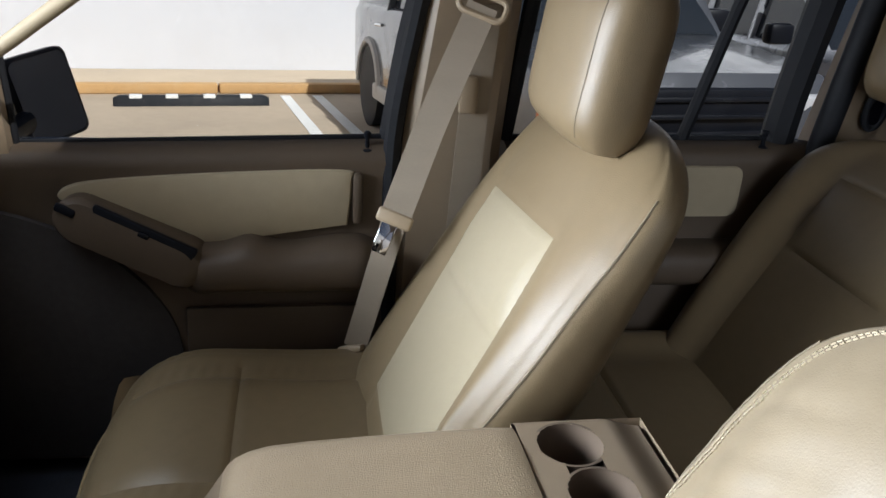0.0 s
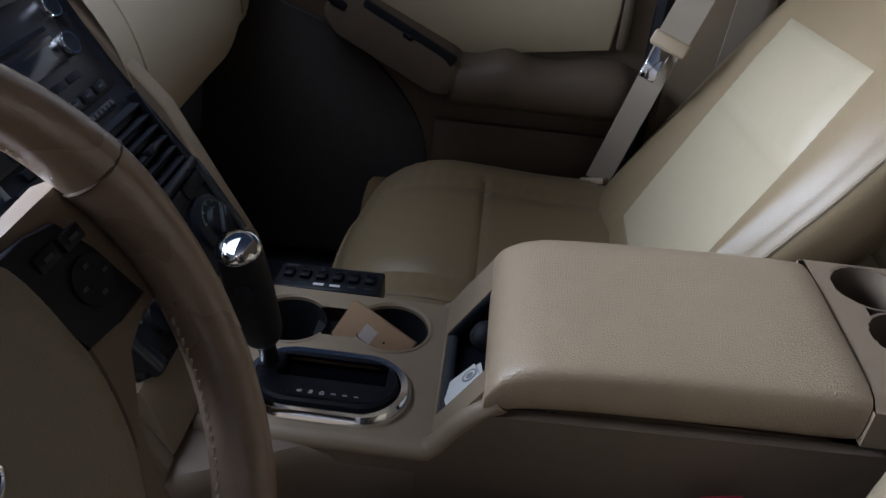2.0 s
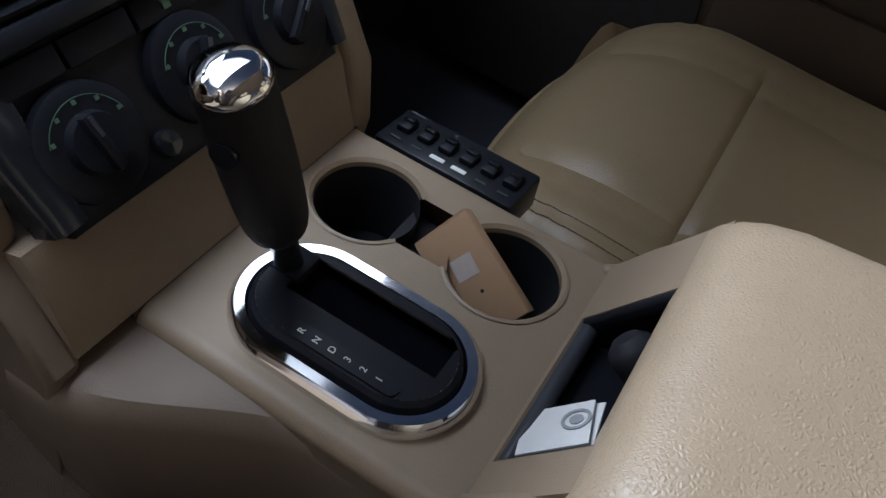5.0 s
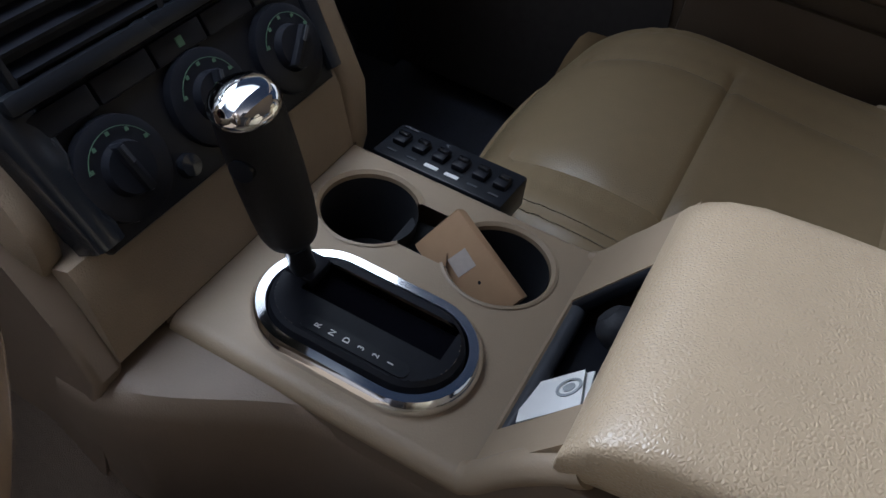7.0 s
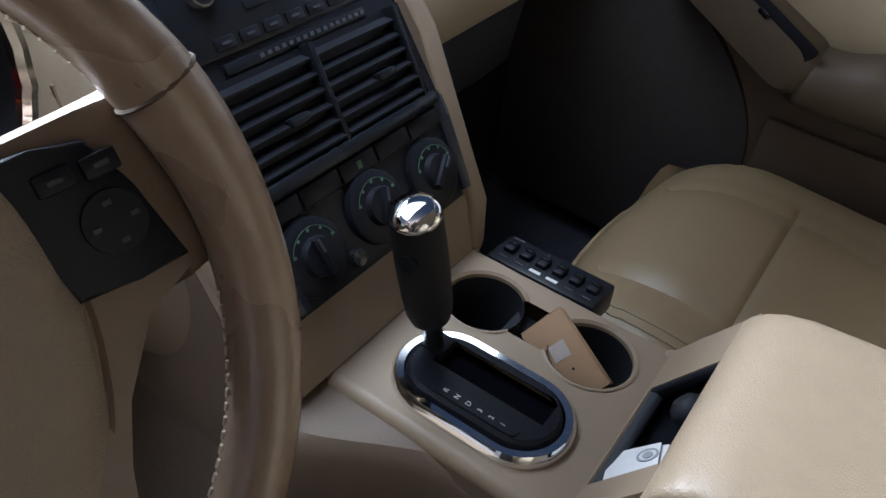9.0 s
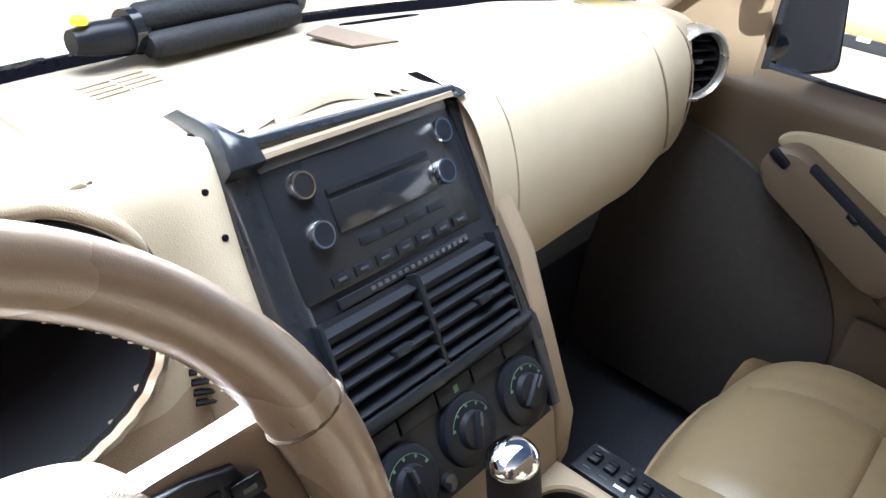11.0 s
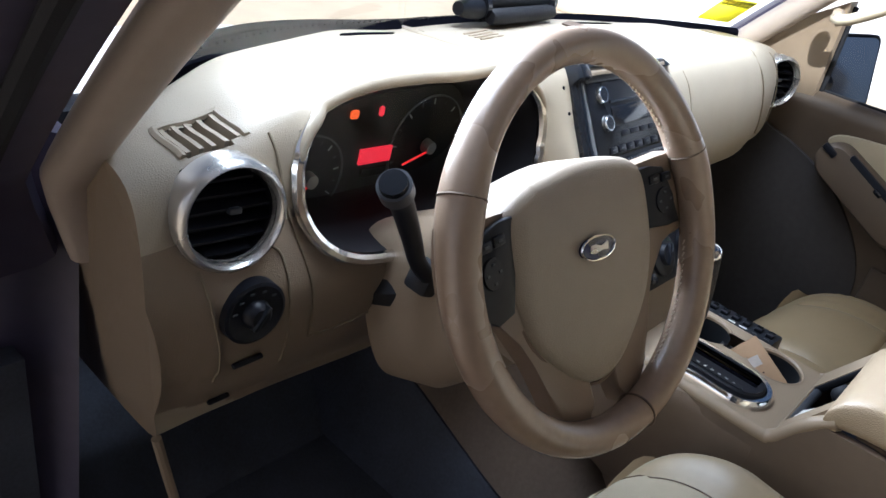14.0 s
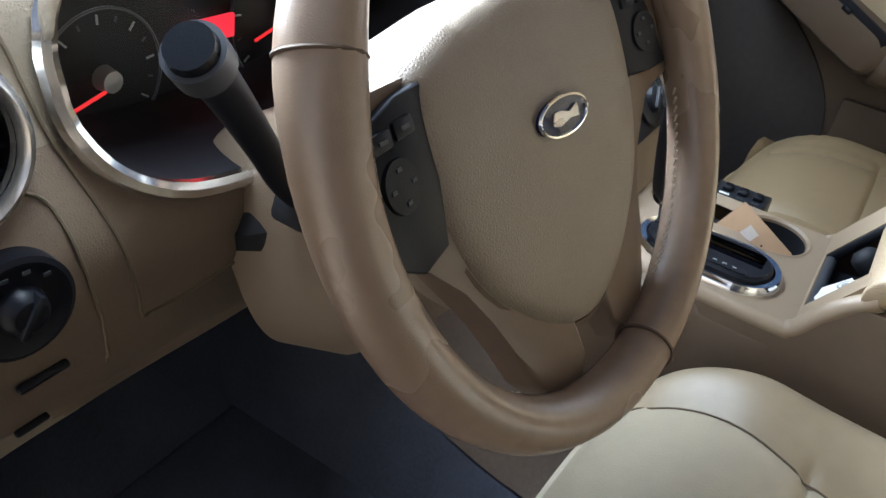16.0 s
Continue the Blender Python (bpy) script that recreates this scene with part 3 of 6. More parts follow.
    ws = thing("window_1", "clear windscreen with a black painted lower band", "windscreen", kind="structure")
    pane = part("pane", skin(rings, closed=False), GLASS, ws)
    pane.visible_shadow = False
    def rise(x):
        return 0.018 * sstep(-0.10, -0.50, x)

    band = [(x, glass_y(x) - 0.012, 1.150 + rise(x)) for x in [-0.66 + 1.32 * k / 30 for k in range(31)]]
    part("black_band", skin([[(p[0], p[1] - 0.012, p[2] + 0.003), (p[0], p[1] + 0.004, p[2] + 0.012), (p[0], p[1] + 0.014, p[2] + 0.004), (p[0], p[1] - 0.01, p[2] - 0.008 - rise(p[0]))] for p in band]), BAND, ws, "black painted lower edge")
    dots = bmesh.new()
    for r in range(2):
        for k in range(110):
            x = -0.64 + 1.26 * (k + 0.5 * (r % 2)) / 110
            y, z, q = glass_y(x) - 0.016 - 0.0050 * r, 1.1615 + 0.0042 * r + rise(x), 0.0018 - 0.0006 * r
            dots.faces.new([dots.verts.new((x + q * math.cos(a), y - q * 0.77 * math.sin(a), z + q * 0.64 * math.sin(a))) for a in (0.5, 1.55, 2.6, 3.64, 4.7, 5.75)])
    part("frit_dots", dots, BAND, ws, "fading row of black printed dots", smooth=False)
    wip = [(x, glass_y(x) + 0.012, 1.152 + rise(x) + 0.004 * math.sin(x * 9)) for x in [-0.60 + 0.50 * k / 16 for k in range(17)]]
    part("wiper", tube(smooth_path(wip, 30), 0.007, 6), BAND, ws, "black wiper blade")
    # bonnet outside
    rings = []
    for i in range(9):
        x = -0.80 + 1.6 * i / 8
        rings.append([(x, y, 0.985 - 0.10 * (x / 0.8) ** 2 - 0.22 * ((y - 0.90) / 1.1) ** 2 + d) for y, d in ((0.905, 0), (1.4, 0), (1.8, 0), (2.1, 0), (2.1, -0.5), (1.10, -0.5))])
    tagged(part("bonnet", skin(rings), BONNET), "car bonnet beyond the windscreen, whitened for sun glare", "bonnet", kind="structure")


shell()

# ---------------------------------------------------------------- driver's doorway


def doorway():
    # hinge pillar, dark painted, with the sill and seal
    post = skin([[(-0.672, 0.765, z), (-0.70, 0.80, z), (-0.80, 0.83, z), (-0.93, 0.90, z), (-0.93, 1.0, z), (-0.70, 1.0, z), (-0.672, 0.95, z)] for z in (0.40, 0.7, 0.95, 1.10)])
    tagged(part("door_jamb", post, JAMB), "dark blue painted hinge pillar of the open doorway", "door jamb", kind="structure")
    sill = skin([[(-0.90, y, 0.38), (-0.90, y, 0.47), (-0.80, y, 0.50), (-0.71, y, 0.515), (-0.69, y, 0.50), (-0.69, y, 0.38)] for y in (-0.55, 0.2, 0.86)])
    tagged(part("door_sill", sill, JAMB), "dark door sill under the open doorway", "door sill", kind="structure")
    strip = tube(smooth_path([(-0.615, 0.705, 0.755), (-0.60, 0.70, 0.69), (-0.58, 0.702, 0.62), (-0.562, 0.71, 0.575)], 12), [0.006] * 9 + [0.0055, 0.005, 0.004, 0.003], 8)
    tagged(part("trim", strip, PLASTIC), "narrow beige trim strip running down to the floor", "trim", kind="structure")
    seal = [pillar_at(s, -1) + Vector((-0.085, 0.0, 0.0)) for s in [k / 12 for k in range(13)]]
    seal = [(-0.77, 0.80, 0.60), (-0.775, 0.79, 0.9)] + [tuple(p) for p in seal]
    tagged(part("door_seal", tube(smooth_path(seal, 40), 0.009, 8), RUBBER), "black rubber seal round the open doorway", "seal", kind="structure")
    # satin strip drawn for the bright reflection on the frame's painted edge
    edge = [p for p in smooth_path([(-0.845, 0.845, 0.95), (-0.85, 0.80, 1.10), (-0.83, 0.68, 1.22), (-0.80, 0.5, 1.38)], 20)]
    tagged(part("frame_glint", tube(edge, 0.004, 6), SATIN), "thin bright strip for the reflection along the door frame", "moulding", kind="structure")
    # open driver's door, standing out from the hinge pillar
    d = thing("door_3", "open driver's door with dark inner trim", "door", kind="structure")
    m = pose(-0.94, 0.90, 0.0, 0, 0, 180 - 12)
    part("door_panel", xform(box((1.02, 0.12, 0.68), (0.53, 0.0, 0.76), bevel=0.03), m), JAMB, d)
    part("door_trim", xform(box((0.92, 0.03, 0.56), (0.53, 0.072, 0.80), bevel=0.012), m), DOOR_VINYL, d, "brown inner door trim")
    part("door_frame", xform(tube(smooth_path([(0.06, 0.0, 1.10), (0.30, 0.0, 1.38), (0.62, 0.0, 1.60), (0.95, 0.0, 1.62), (1.02, 0.0, 1.4), (1.03, 0.0, 1.1)], 24), 0.03, 8), m), JAMB, d, "dark window frame")


doorway()

# ---------------------------------------------------------------- passenger doors


def door_inner(name, label, y0, y1, front):
    """A right-hand door seen from inside, from y0 (rear) to y1 (front)."""
    d = thing(name, label, "door", kind="structure")
    ym = (y0 + y1) / 2
    # upper trim with rolled sill, middle and lower panel, as one profile along y
    prof = [(0.745, 0.50), (0.690, 0.52), (0.672, 0.60), (0.678, 0.78), (0.682, 0.855), (0.686, 0.885), (0.690, 1.035), (0.684, 1.058), (0.688, 1.074), (0.700, 1.086), (0.722, 1.090), (0.745, 1.086)]
    rings = []
    for k in range(21):
        y = lerp(y0, y1, k / 20)
        lift = 0.018 * (1 - k / 20) if front else 0.018 + 0.006 * (1 - k / 20)
        bow = 0.012 * sstep(0.35, 0.75, y) * (1 if front else 0)
        rings.append([(x + bow, y, z + (lift if z > 1.0 else 0)) for x, z in prof])
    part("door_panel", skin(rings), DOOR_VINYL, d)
    outer = box((0.08, y1 - y0, 0.69), (0.79, ym, 0.735), bevel=0.02)
    part("outer_skin", outer, CAR_GREY, d, "dark outer door skin")
    return d


D1 = door_inner("door_1", "closed front passenger door with cream inlay and armrest", -0.035, 0.70, True)


def rr_yz(cy, cz, hw, hh, r, x, n=6):
    return [(x, cy + a, cz + b) for a, b in round_rect(hw, hh, r, n)]


def front_door_parts(d):
    # cream inlay, its outline following the pod
    out = [(0.028, 0.972), (0.022, 1.045), (0.035, 1.066), (0.20, 1.062), (0.36, 1.052), (0.45, 1.040), (0.475, 1.020), (0.44, 1.004), (0.29, 0.94), (0.15, 0.955)]
    pts = smooth_path([(0, y, z) for y, z in out + out[:1]], 48)[:-1]
    rings = []
    for x, f in ((0.697, 1.0), (0.684, 1.0), (0.680, 0.985), (0.679, 0.95)):
        rings.append([(x, 0.24 + (p.y - 0.24) * f, 1.0 + (p.z - 1.0) * f) for p in pts])
    part("inlay", skin(rings), INLAY, d, "pale cream cloth inlay")
    part("inlay_edge", box((0.016, 0.016, 0.088), (0.683, 0.012, 1.018), bevel=0.006), DOOR_VINYL, d)
    # diagonal pod with the release lever and switches
    a, b = Vector((0.662, 0.440, 0.993)), Vector((0.645, 0.290, 0.922))
    ax = (a - b).normalized()
    nrm = Vector((-1, 0, 0))
    mt = basis((a + b) / 2, ax, nrm.cross(ax) * -1)
    ln = (a - b).length
    rings = []
    for z, f in ((-0.05, 1.0), (0.0, 1.0), (0.014, 0.97), (0.022, 0.86), (0.024, 0.6)):
        rings.append([mt @ Vector((u * (1 if f > 0.9 else 0.5 + f / 2), v * f, z * (1 if mt.to_3x3().col[2].x < 0 else -1))) for v, u in stadium(0.037, ln / 2 + 0.037, 10)])
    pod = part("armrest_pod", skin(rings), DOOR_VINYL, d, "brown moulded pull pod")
    up = mt.to_3x3().col[1] if mt.to_3x3().col[1].z > 0 else -mt.to_3x3().col[1]
    sw = [tuple(a + up * 0.025 + nrm * 0.016 + ax * -0.01), tuple(b + up * 0.028 + nrm * 0.018 - ax * 0.015)]
    ctr = (Vector(sw[0]) + Vector(sw[1])) / 2
    part("switch_panel", xform(box(((a - b).length + 0.0, 0.026, 0.012), bevel=0.004), basis(ctr, ax, up)), BLACK, pod, "black window switch panel")
    part("window_switch", xform(box((0.018, 0.010, 0.010), bevel=0.003), basis(ctr + nrm * 0.004, ax, up)), BLACK_GLOSS, pod)
    hc = a + up * 0.012 + ax * 0.022 + nrm * 0.022
    part("release_lever", xform(box((0.032, 0.014, 0.010), bevel=0.004), basis(hc, ax, up)), BLACK, pod, "dark door release lever")
    # armrest
    rings = []
    for k in range(25):
        t = k / 24
        y = lerp(0.285, -0.020, t)
        top = 0.945 + 0.014 * groove(t, 0.32, 0.10) + 0.010 * sstep(0.55, 0.8, t) - 0.01 * sstep(0.9, 1.0, t)
        e = 0.5 + 0.5 * sstep(0, 0.06, t) * (1 - sstep(0.94, 1, t))
        cx, hw = 0.672, 0.055 * e
        ring = []
        for j in range(18):
            u, v = superellipse(j, 18, 2.8, 3.2)
            ring.append((cx + u * hw, y, lerp(0.868, top, 0.5 + 0.5 * v)))
        rings.append(ring)
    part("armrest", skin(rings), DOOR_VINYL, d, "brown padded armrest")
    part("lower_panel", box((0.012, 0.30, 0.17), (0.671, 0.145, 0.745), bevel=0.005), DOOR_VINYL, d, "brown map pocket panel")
    kick = smooth_path([(0.300, 0.54, 0), (0.302, 0.70, 0), (0.315, 0.80, 0), (0.37, 0.885, 0), (0.46, 0.958, 0), (0.58, 1.002, 0), (0.700, 1.010, 0), (0.702, 0.75, 0), (0.700, 0.54, 0)], 48)
    part("kick_panel", xform(slab([(p.x, p.y) for p in kick], 0.012, 0.001), Matrix(((0, 0, -1, 0.684), (1, 0, 0, 0), (0, 1, 0, 0), (0, 0, 0, 1)))), DARK_TRIM, d, "dark lower door panel")
    # lock knob
    lk = part("lock_knob", xform(lathe([(0.010, 0), (0.010, 0.003), (0.004, 0.005), (0.0035, 0.02), (0.006, 0.024), (0.006, 0.030), (0.003, 0.033)], 12), pose(0.700, -0.003, 1.094)), BLACK, d, "black lock knob")
    # window seal
    part("window_seal", box((0.012, 0.64, 0.010), (0.733, 0.26, 1.100), (-1.7, 0, 0), bevel=0.003), RUBBER, d, "black window seal")
    # frame and mirror corner
    frame_pts = smooth_path([(0.735, -0.045, 1.10), (0.72, -0.075, 1.30), (0.68, -0.13, 1.52), (0.66, -0.10, 1.57), (0.655, 0.02, 1.59)], 24)
    part("window_frame", tube(frame_pts, 0.022, 8), RUBBER, d, "black window frame")
    tri = skin([[(0.700, 0.540, 1.078), (0.690, 0.74, 1.06), (0.672, 0.655, 1.19), (0.690, 0.545, 1.27)],
                [(0.735, 0.540, 1.078), (0.735, 0.74, 1.06), (0.70, 0.665, 1.19), (0.735, 0.545, 1.27)]])
    part("mirror_corner", tri, PLASTIC, d, "beige triangular mirror corner trim")
    part("corner_seal", tube([(0.728, 0.537, 1.083), (0.722, 0.542, 1.26)], 0.006, 8), RUBBER, d, "black seal post")
    gl = skin([[(0.742, y, 1.088), (0.735, y, 1.3), (0.69, y - 0.02, 1.55)] for y in (-0.05, 0.2, 0.54)], closed=False)
    pane = part("pane", gl, GLASS, d, "clear side window")
    pane.visible_shadow = False


front_door_parts(D1)


def door_mirror():
    m = thing("door_mirror", "black door mirror with rectangular glass on the passenger door", "mirror")
    mm = basis((1.035, 0.575, 1.095), (0.797, -0.591, 0.125), (0.008, 0.217, 0.976))
    rings = []
    for z, f in ((0.004, 0.95), (0.0, 1.0), (-0.02, 1.0), (-0.055, 0.92), (-0.085, 0.72), (-0.10, 0.42)):
        rings.append([mm @ Vector((u * f, v * f, z)) for u, v in round_rect(0.069, 0.084, 0.018, 5)])
    part("housing", skin(rings), BLACK, m)
    part("mirror_glass", xform(slab(round_rect(0.060, 0.077, 0.016), 0.004), mm @ pose(0, 0, 0.003)), MIRROR, m, "reflecting mirror glass")
    part("arm", tube([(0.745, 0.640, 1.04), (0.86, 0.635, 1.045), (0.97, 0.60, 1.06)], [0.03, 0.028, 0.03], 10, flat=0.7), BLACK, m, "black mirror arm")


door_mirror()

D2 = door_inner("door_2", "closed rear passenger door with cream inlay", -0.80, -0.235, False)


def rear_door_parts(d):
    part("inlay", skin([rr_yz(-0.50, 1.03, 0.165 * f, 0.047 * f, 0.02 * f, x) for x, f in ((0.698, 1), (0.684, 1), (0.680, 0.96))]), INLAY, d, "pale cream cloth inlay")
    part("armrest", box((0.09, 0.38, 0.07), (0.665, -0.50, 0.905), bevel=0.025, seg=3), DOOR_VINYL, d, "brown padded armrest")
    part("window_seal", box((0.012, 0.54, 0.010), (0.733, -0.50, 1.113), (-0.4, 0, 0), bevel=0.003), RUBBER, d, "black window seal")
    part("quarter_bar", tube([(0.735, -0.560, 1.10), (0.715, -0.612, 1.34), (0.68, -0.66, 1.56)], 0.011, 8), RUBBER, d, "black quarter window bar")
    part("window_frame", tube(smooth_path([(0.735, -0.745, 1.105), (0.73, -0.755, 1.22), (0.70, -0.775, 1.45), (0.67, -0.79, 1.57)], 16), 0.03, 8), RUBBER, d, "black window frame")
    part("window_frame", tube([(0.73, -0.238, 1.11), (0.67, -0.275, 1.57)], 0.014, 8), RUBBER, d, "black window frame")
    part("lock_knob", xform(lathe([(0.010, 0), (0.004, 0.004), (0.0035, 0.02), (0.006, 0.024), (0.006, 0.030)], 12), pose(0.700, -0.70, 1.107)), BLACK, d, "black lock knob")
    pane = part("pane", skin([[(0.742, y, 1.10), (0.735, y, 1.3), (0.69, y - 0.02, 1.55)] for y in (-0.24, -0.5, -0.78)], closed=False), GLASS, d, "clear side window")
    pane.visible_shadow = False


rear_door_parts(D2)


def b_pillar(s):
    rings = []
    for z, x, y0, y1 in ((0.50, 0.69, -0.045, -0.25), (0.80, 0.685, -0.045, -0.23), (1.10, 0.685, -0.055, -0.225), (1.35, 0.66, -0.085, -0.235), (1.60, 0.61, -0.13, -0.27)):
        rings.append([(s * x, y0 - 0.02, z), (s * x, y1 + 0.02, z), (s * (x + 0.02), y1, z), (s * (x + 0.09), y1, z), (s * (x + 0.09), y0, z), (s * (x + 0.02), y0, z)])
    tagged(part("pillar_middle", skin(rings), PLASTIC), "beige middle pillar trim between the doors", "pillar", kind="structure")
    seal = smooth_path([(s * 0.690, -0.040, 0.55), (s * 0.690, -0.042, 0.90), (s * 0.695, -0.045, 1.12), (s * 0.68, -0.075, 1.32), (s * 0.635, -0.12, 1.57)], 24)
    tagged(part("door_seal", tube(seal, 0.015, 8), RUBBER), "black rubber door seal along the middle pillar", "seal", kind="structure")


b_pillar(1)
b_pillar(-1)


def rear_seal():
    line = smooth_path([(0.625, -0.845, 1.585), (0.655, -0.825, 1.40), (0.682, -0.805, 1.16), (0.684, -0.785, 1.02), (0.676, -0.74, 0.86), (0.672, -0.70, 0.70)], 30)
    tagged(part("door_seal", tube(line, 0.021, 10), RUBBER), "wide black rubber seal behind the rear door", "seal", kind="structure")
    g = thing("belt_guide", "black rear belt guide on the beige rear pillar", "belt guide")
    m = basis((0.664, -0.875, 1.185), (-0.15, -0.95, 0.0), (-0.18, -0.05, 1.0))
    part("loop", tube([m @ Vector((0.016 * math.cos(a), 0.034 * math.sin(a), 0)) for a in [2 * math.pi * k / 24 for k in range(24)]], 0.0065, 8, closed=True), RUBBER, g)
    part("slot", xform(slab(stadium(0.009, 0.026, 8), 0.004), m), BAND, g, "dark slot")


rear_seal()


def grab_handle():
    g = thing("grab_handle", "beige grab handle on the windscreen pillar", "handle")
    p = [Vector(q) for q in ((0.640, 0.548, 1.240), (0.618, 0.528, 1.243), (0.612, 0.500, 1.258), (0.604, 0.43, 1.308), (0.598, 0.35, 1.365), (0.600, 0.315, 1.392), (0.622, 0.300, 1.402))]
    part("bar", tube(smooth_path(p, 40), 0.0105, 10), INLAY, g)
    part("foot", xform(lathe([(0.016, 0), (0.016, 0.008), (0.012, 0.014)], 20), Matrix.Translation(p[0]) @ pose(0, 0, 0, 60, 0, 0)), PLASTIC, g)
    part("foot", xform(lathe([(0.016, 0), (0.016, 0.008), (0.012, 0.014)], 20), Matrix.Translation(p[-1]) @ pose(0, 0, 0, 60, 0, 0)), PLASTIC, g)


grab_handle()
def sticker():
    st = thing("sticker", "yellow permit sticker inside the windscreen's lower corner", "sticker")
    m = basis((0.556, 0.715, 1.203), (1.0, -0.30, -0.04), (-0.30, -0.50, 0.62))
    part("film", xform(slab(round_rect(0.047, 0.036, 0.003), 0.0006), m), YELLOW, st)
    part("header", xform(box((0.088, 0.017, 0.0008), (0.0, 0.024, 0.0008)), m), OLIVE, st, "olive printed strip")
    for k in range(7):
        part("print_bar", xform(box((0.007 + 0.002 * (k % 3), 0.006, 0.0006), (-0.036 + 0.012 * k, 0.024, 0.0016)), m), YELLOW, st)


sticker()

# ---------------------------------------------------------------- dashboard
# stations: x, then (y, z) of ten points from the windscreen edge over the top, down the face and under
DASH = [
    (-0.705, 0.74, 1.110, 0.715, 1.128, 0.665, 1.133, 0.625, 1.120, 0.603, 1.075, 0.592, 1.00, 0.615, 0.92, 0.660, 0.84, 0.700, 0.775, 0.86, 0.78),
    (-0.63, 0.755, 1.163, 0.735, 1.157, 0.675, 1.142, 0.625, 1.138, 0.600, 1.085, 0.572, 1.01, 0.600, 0.92, 0.655, 0.836, 0.695, 0.785, 0.86, 0.78),
    (-0.53, 0.785, 1.170, 0.745, 1.171, 0.655, 1.170, 0.622, 1.160, 0.600, 1.09, 0.572, 1.01, 0.596, 0.92, 0.645, 0.84, 0.685, 0.80, 0.86, 0.79),
    (-0.36, 0.832, 1.166, 0.755, 1.174, 0.640, 1.192, 0.606, 1.188, 0.596, 1.10, 0.570, 0.99, 0.592, 0.92, 0.630, 0.85, 0.665, 0.815, 0.86, 0.80),
    (-0.20, 0.862, 1.153, 0.765, 1.165, 0.655, 1.178, 0.616, 1.165, 0.596, 1.09, 0.565, 0.99, 0.575, 0.92, 0.600, 0.85, 0.64, 0.82, 0.86, 0.80),
    (-0.166, 0.866, 1.153, 0.765, 1.163, 0.660, 1.172, 0.622, 1.162, 0.602, 1.10, 0.574, 0.99, 0.578, 0.92, 0.60, 0.85, 0.64, 0.82, 0.86, 0.80),
    (-0.13, 0.868, 1.153, 0.765, 1.162, 0.665, 1.172, 0.628, 1.170, 0.582, 1.10, 0.518, 1.00, 0.468, 0.925, 0.50, 0.85, 0.60, 0.82, 0.86, 0.80),
    (0.0, 0.875, 1.153, 0.765, 1.162, 0.675, 1.185, 0.640, 1.185, 0.615, 1.10, 0.60, 1.02, 0.59, 0.96, 0.60, 0.93, 0.64, 0.92, 0.86, 0.92),
    (0.13, 0.868, 1.153, 0.765, 1.164, 0.655, 1.172, 0.600, 1.160, 0.566, 1.12, 0.546, 1.07, 0.540, 1.02, 0.56, 0.985, 0.62, 0.975, 0.86, 0.97),
    (0.40, 0.820, 1.152, 0.750, 1.164, 0.650, 1.172, 0.600, 1.160, 0.568, 1.12, 0.550, 1.07, 0.546, 1.02, 0.565, 0.985, 0.62, 0.975, 0.86, 0.97),
    (0.56, 0.770, 1.150, 0.730, 1.158, 0.655, 1.165, 0.612, 1.154, 0.585, 1.12, 0.572, 1.07, 0.570, 1.02, 0.585, 0.99, 0.63, 0.98, 0.86, 0.97),
    (0.64, 0.745, 1.145, 0.720, 1.150, 0.665, 1.154, 0.625, 1.148, 0.604, 1.12, 0.598, 1.07, 0.600, 1.03, 0.615, 1.00, 0.65, 0.99, 0.86, 0.97),
    (0.70, 0.735, 1.115, 0.715, 1.122, 0.680, 1.126, 0.655, 1.122, 0.640, 1.10, 0.635, 1.06, 0.640, 1.03, 0.655, 1.01, 0.68, 1.00, 0.86, 0.97),
]
CLUSTER_C, CLUSTER_W, CLUSTER_H = (-0.371, 1.1055), 0.185, 0.0840
VENT_D, VENT_P, VENT_R = (-0.63, 0.600, 1.098), (0.63, 0.600, 1.095), 0.0400


def dash_y(x, z):
    v = curve_at(DASH, x)
    pr = smooth_path([(0, v[2 * k], v[2 * k + 1]) for k in range(10)], 144)[44:]
    return min(pr, key=lambda p: abs(p.z - z)).y


def in_cluster(x, z, grow=0.0):
    u, v = (x - CLUSTER_C[0]) / (CLUSTER_W + grow), (z - CLUSTER_C[1]) / (CLUSTER_H + grow)
    return abs(u) ** 3.0 + abs(v) ** 2.4 < 1


def cluster_ring(scale, y, n=96):
    pts = []
    for k in range(n):
        a, b = superellipse(k, n, 3.0, 2.4)
        x, z = CLUSTER_C[0] + a * CLUSTER_W * scale, CLUSTER_C[1] + b * CLUSTER_H * (1 - (1 - scale) * CLUSTER_W / CLUSTER_H)
        pts.append((x, (dash_y(min(x, -0.19), z) - 0.005) if y is None else y, z))
    return pts


def deep_ring(y, z, h, grow=1.0, n=96):
    pts = []
    for k in range(n):
        a, b = superellipse(k, n, 3.0, 2.4)
        pts.append((CLUSTER_C[0] + a * CLUSTER_W * 0.95 * grow, y, z + b * h * grow))
    return pts


def dash_z(x, y):
    v = curve_at(DASH, x)
    pr = smooth_path([(0, v[2 * k], v[2 * k + 1]) for k in range(10)], 144)[:60]
    return min(pr, key=lambda p: abs(p.y - y)).z


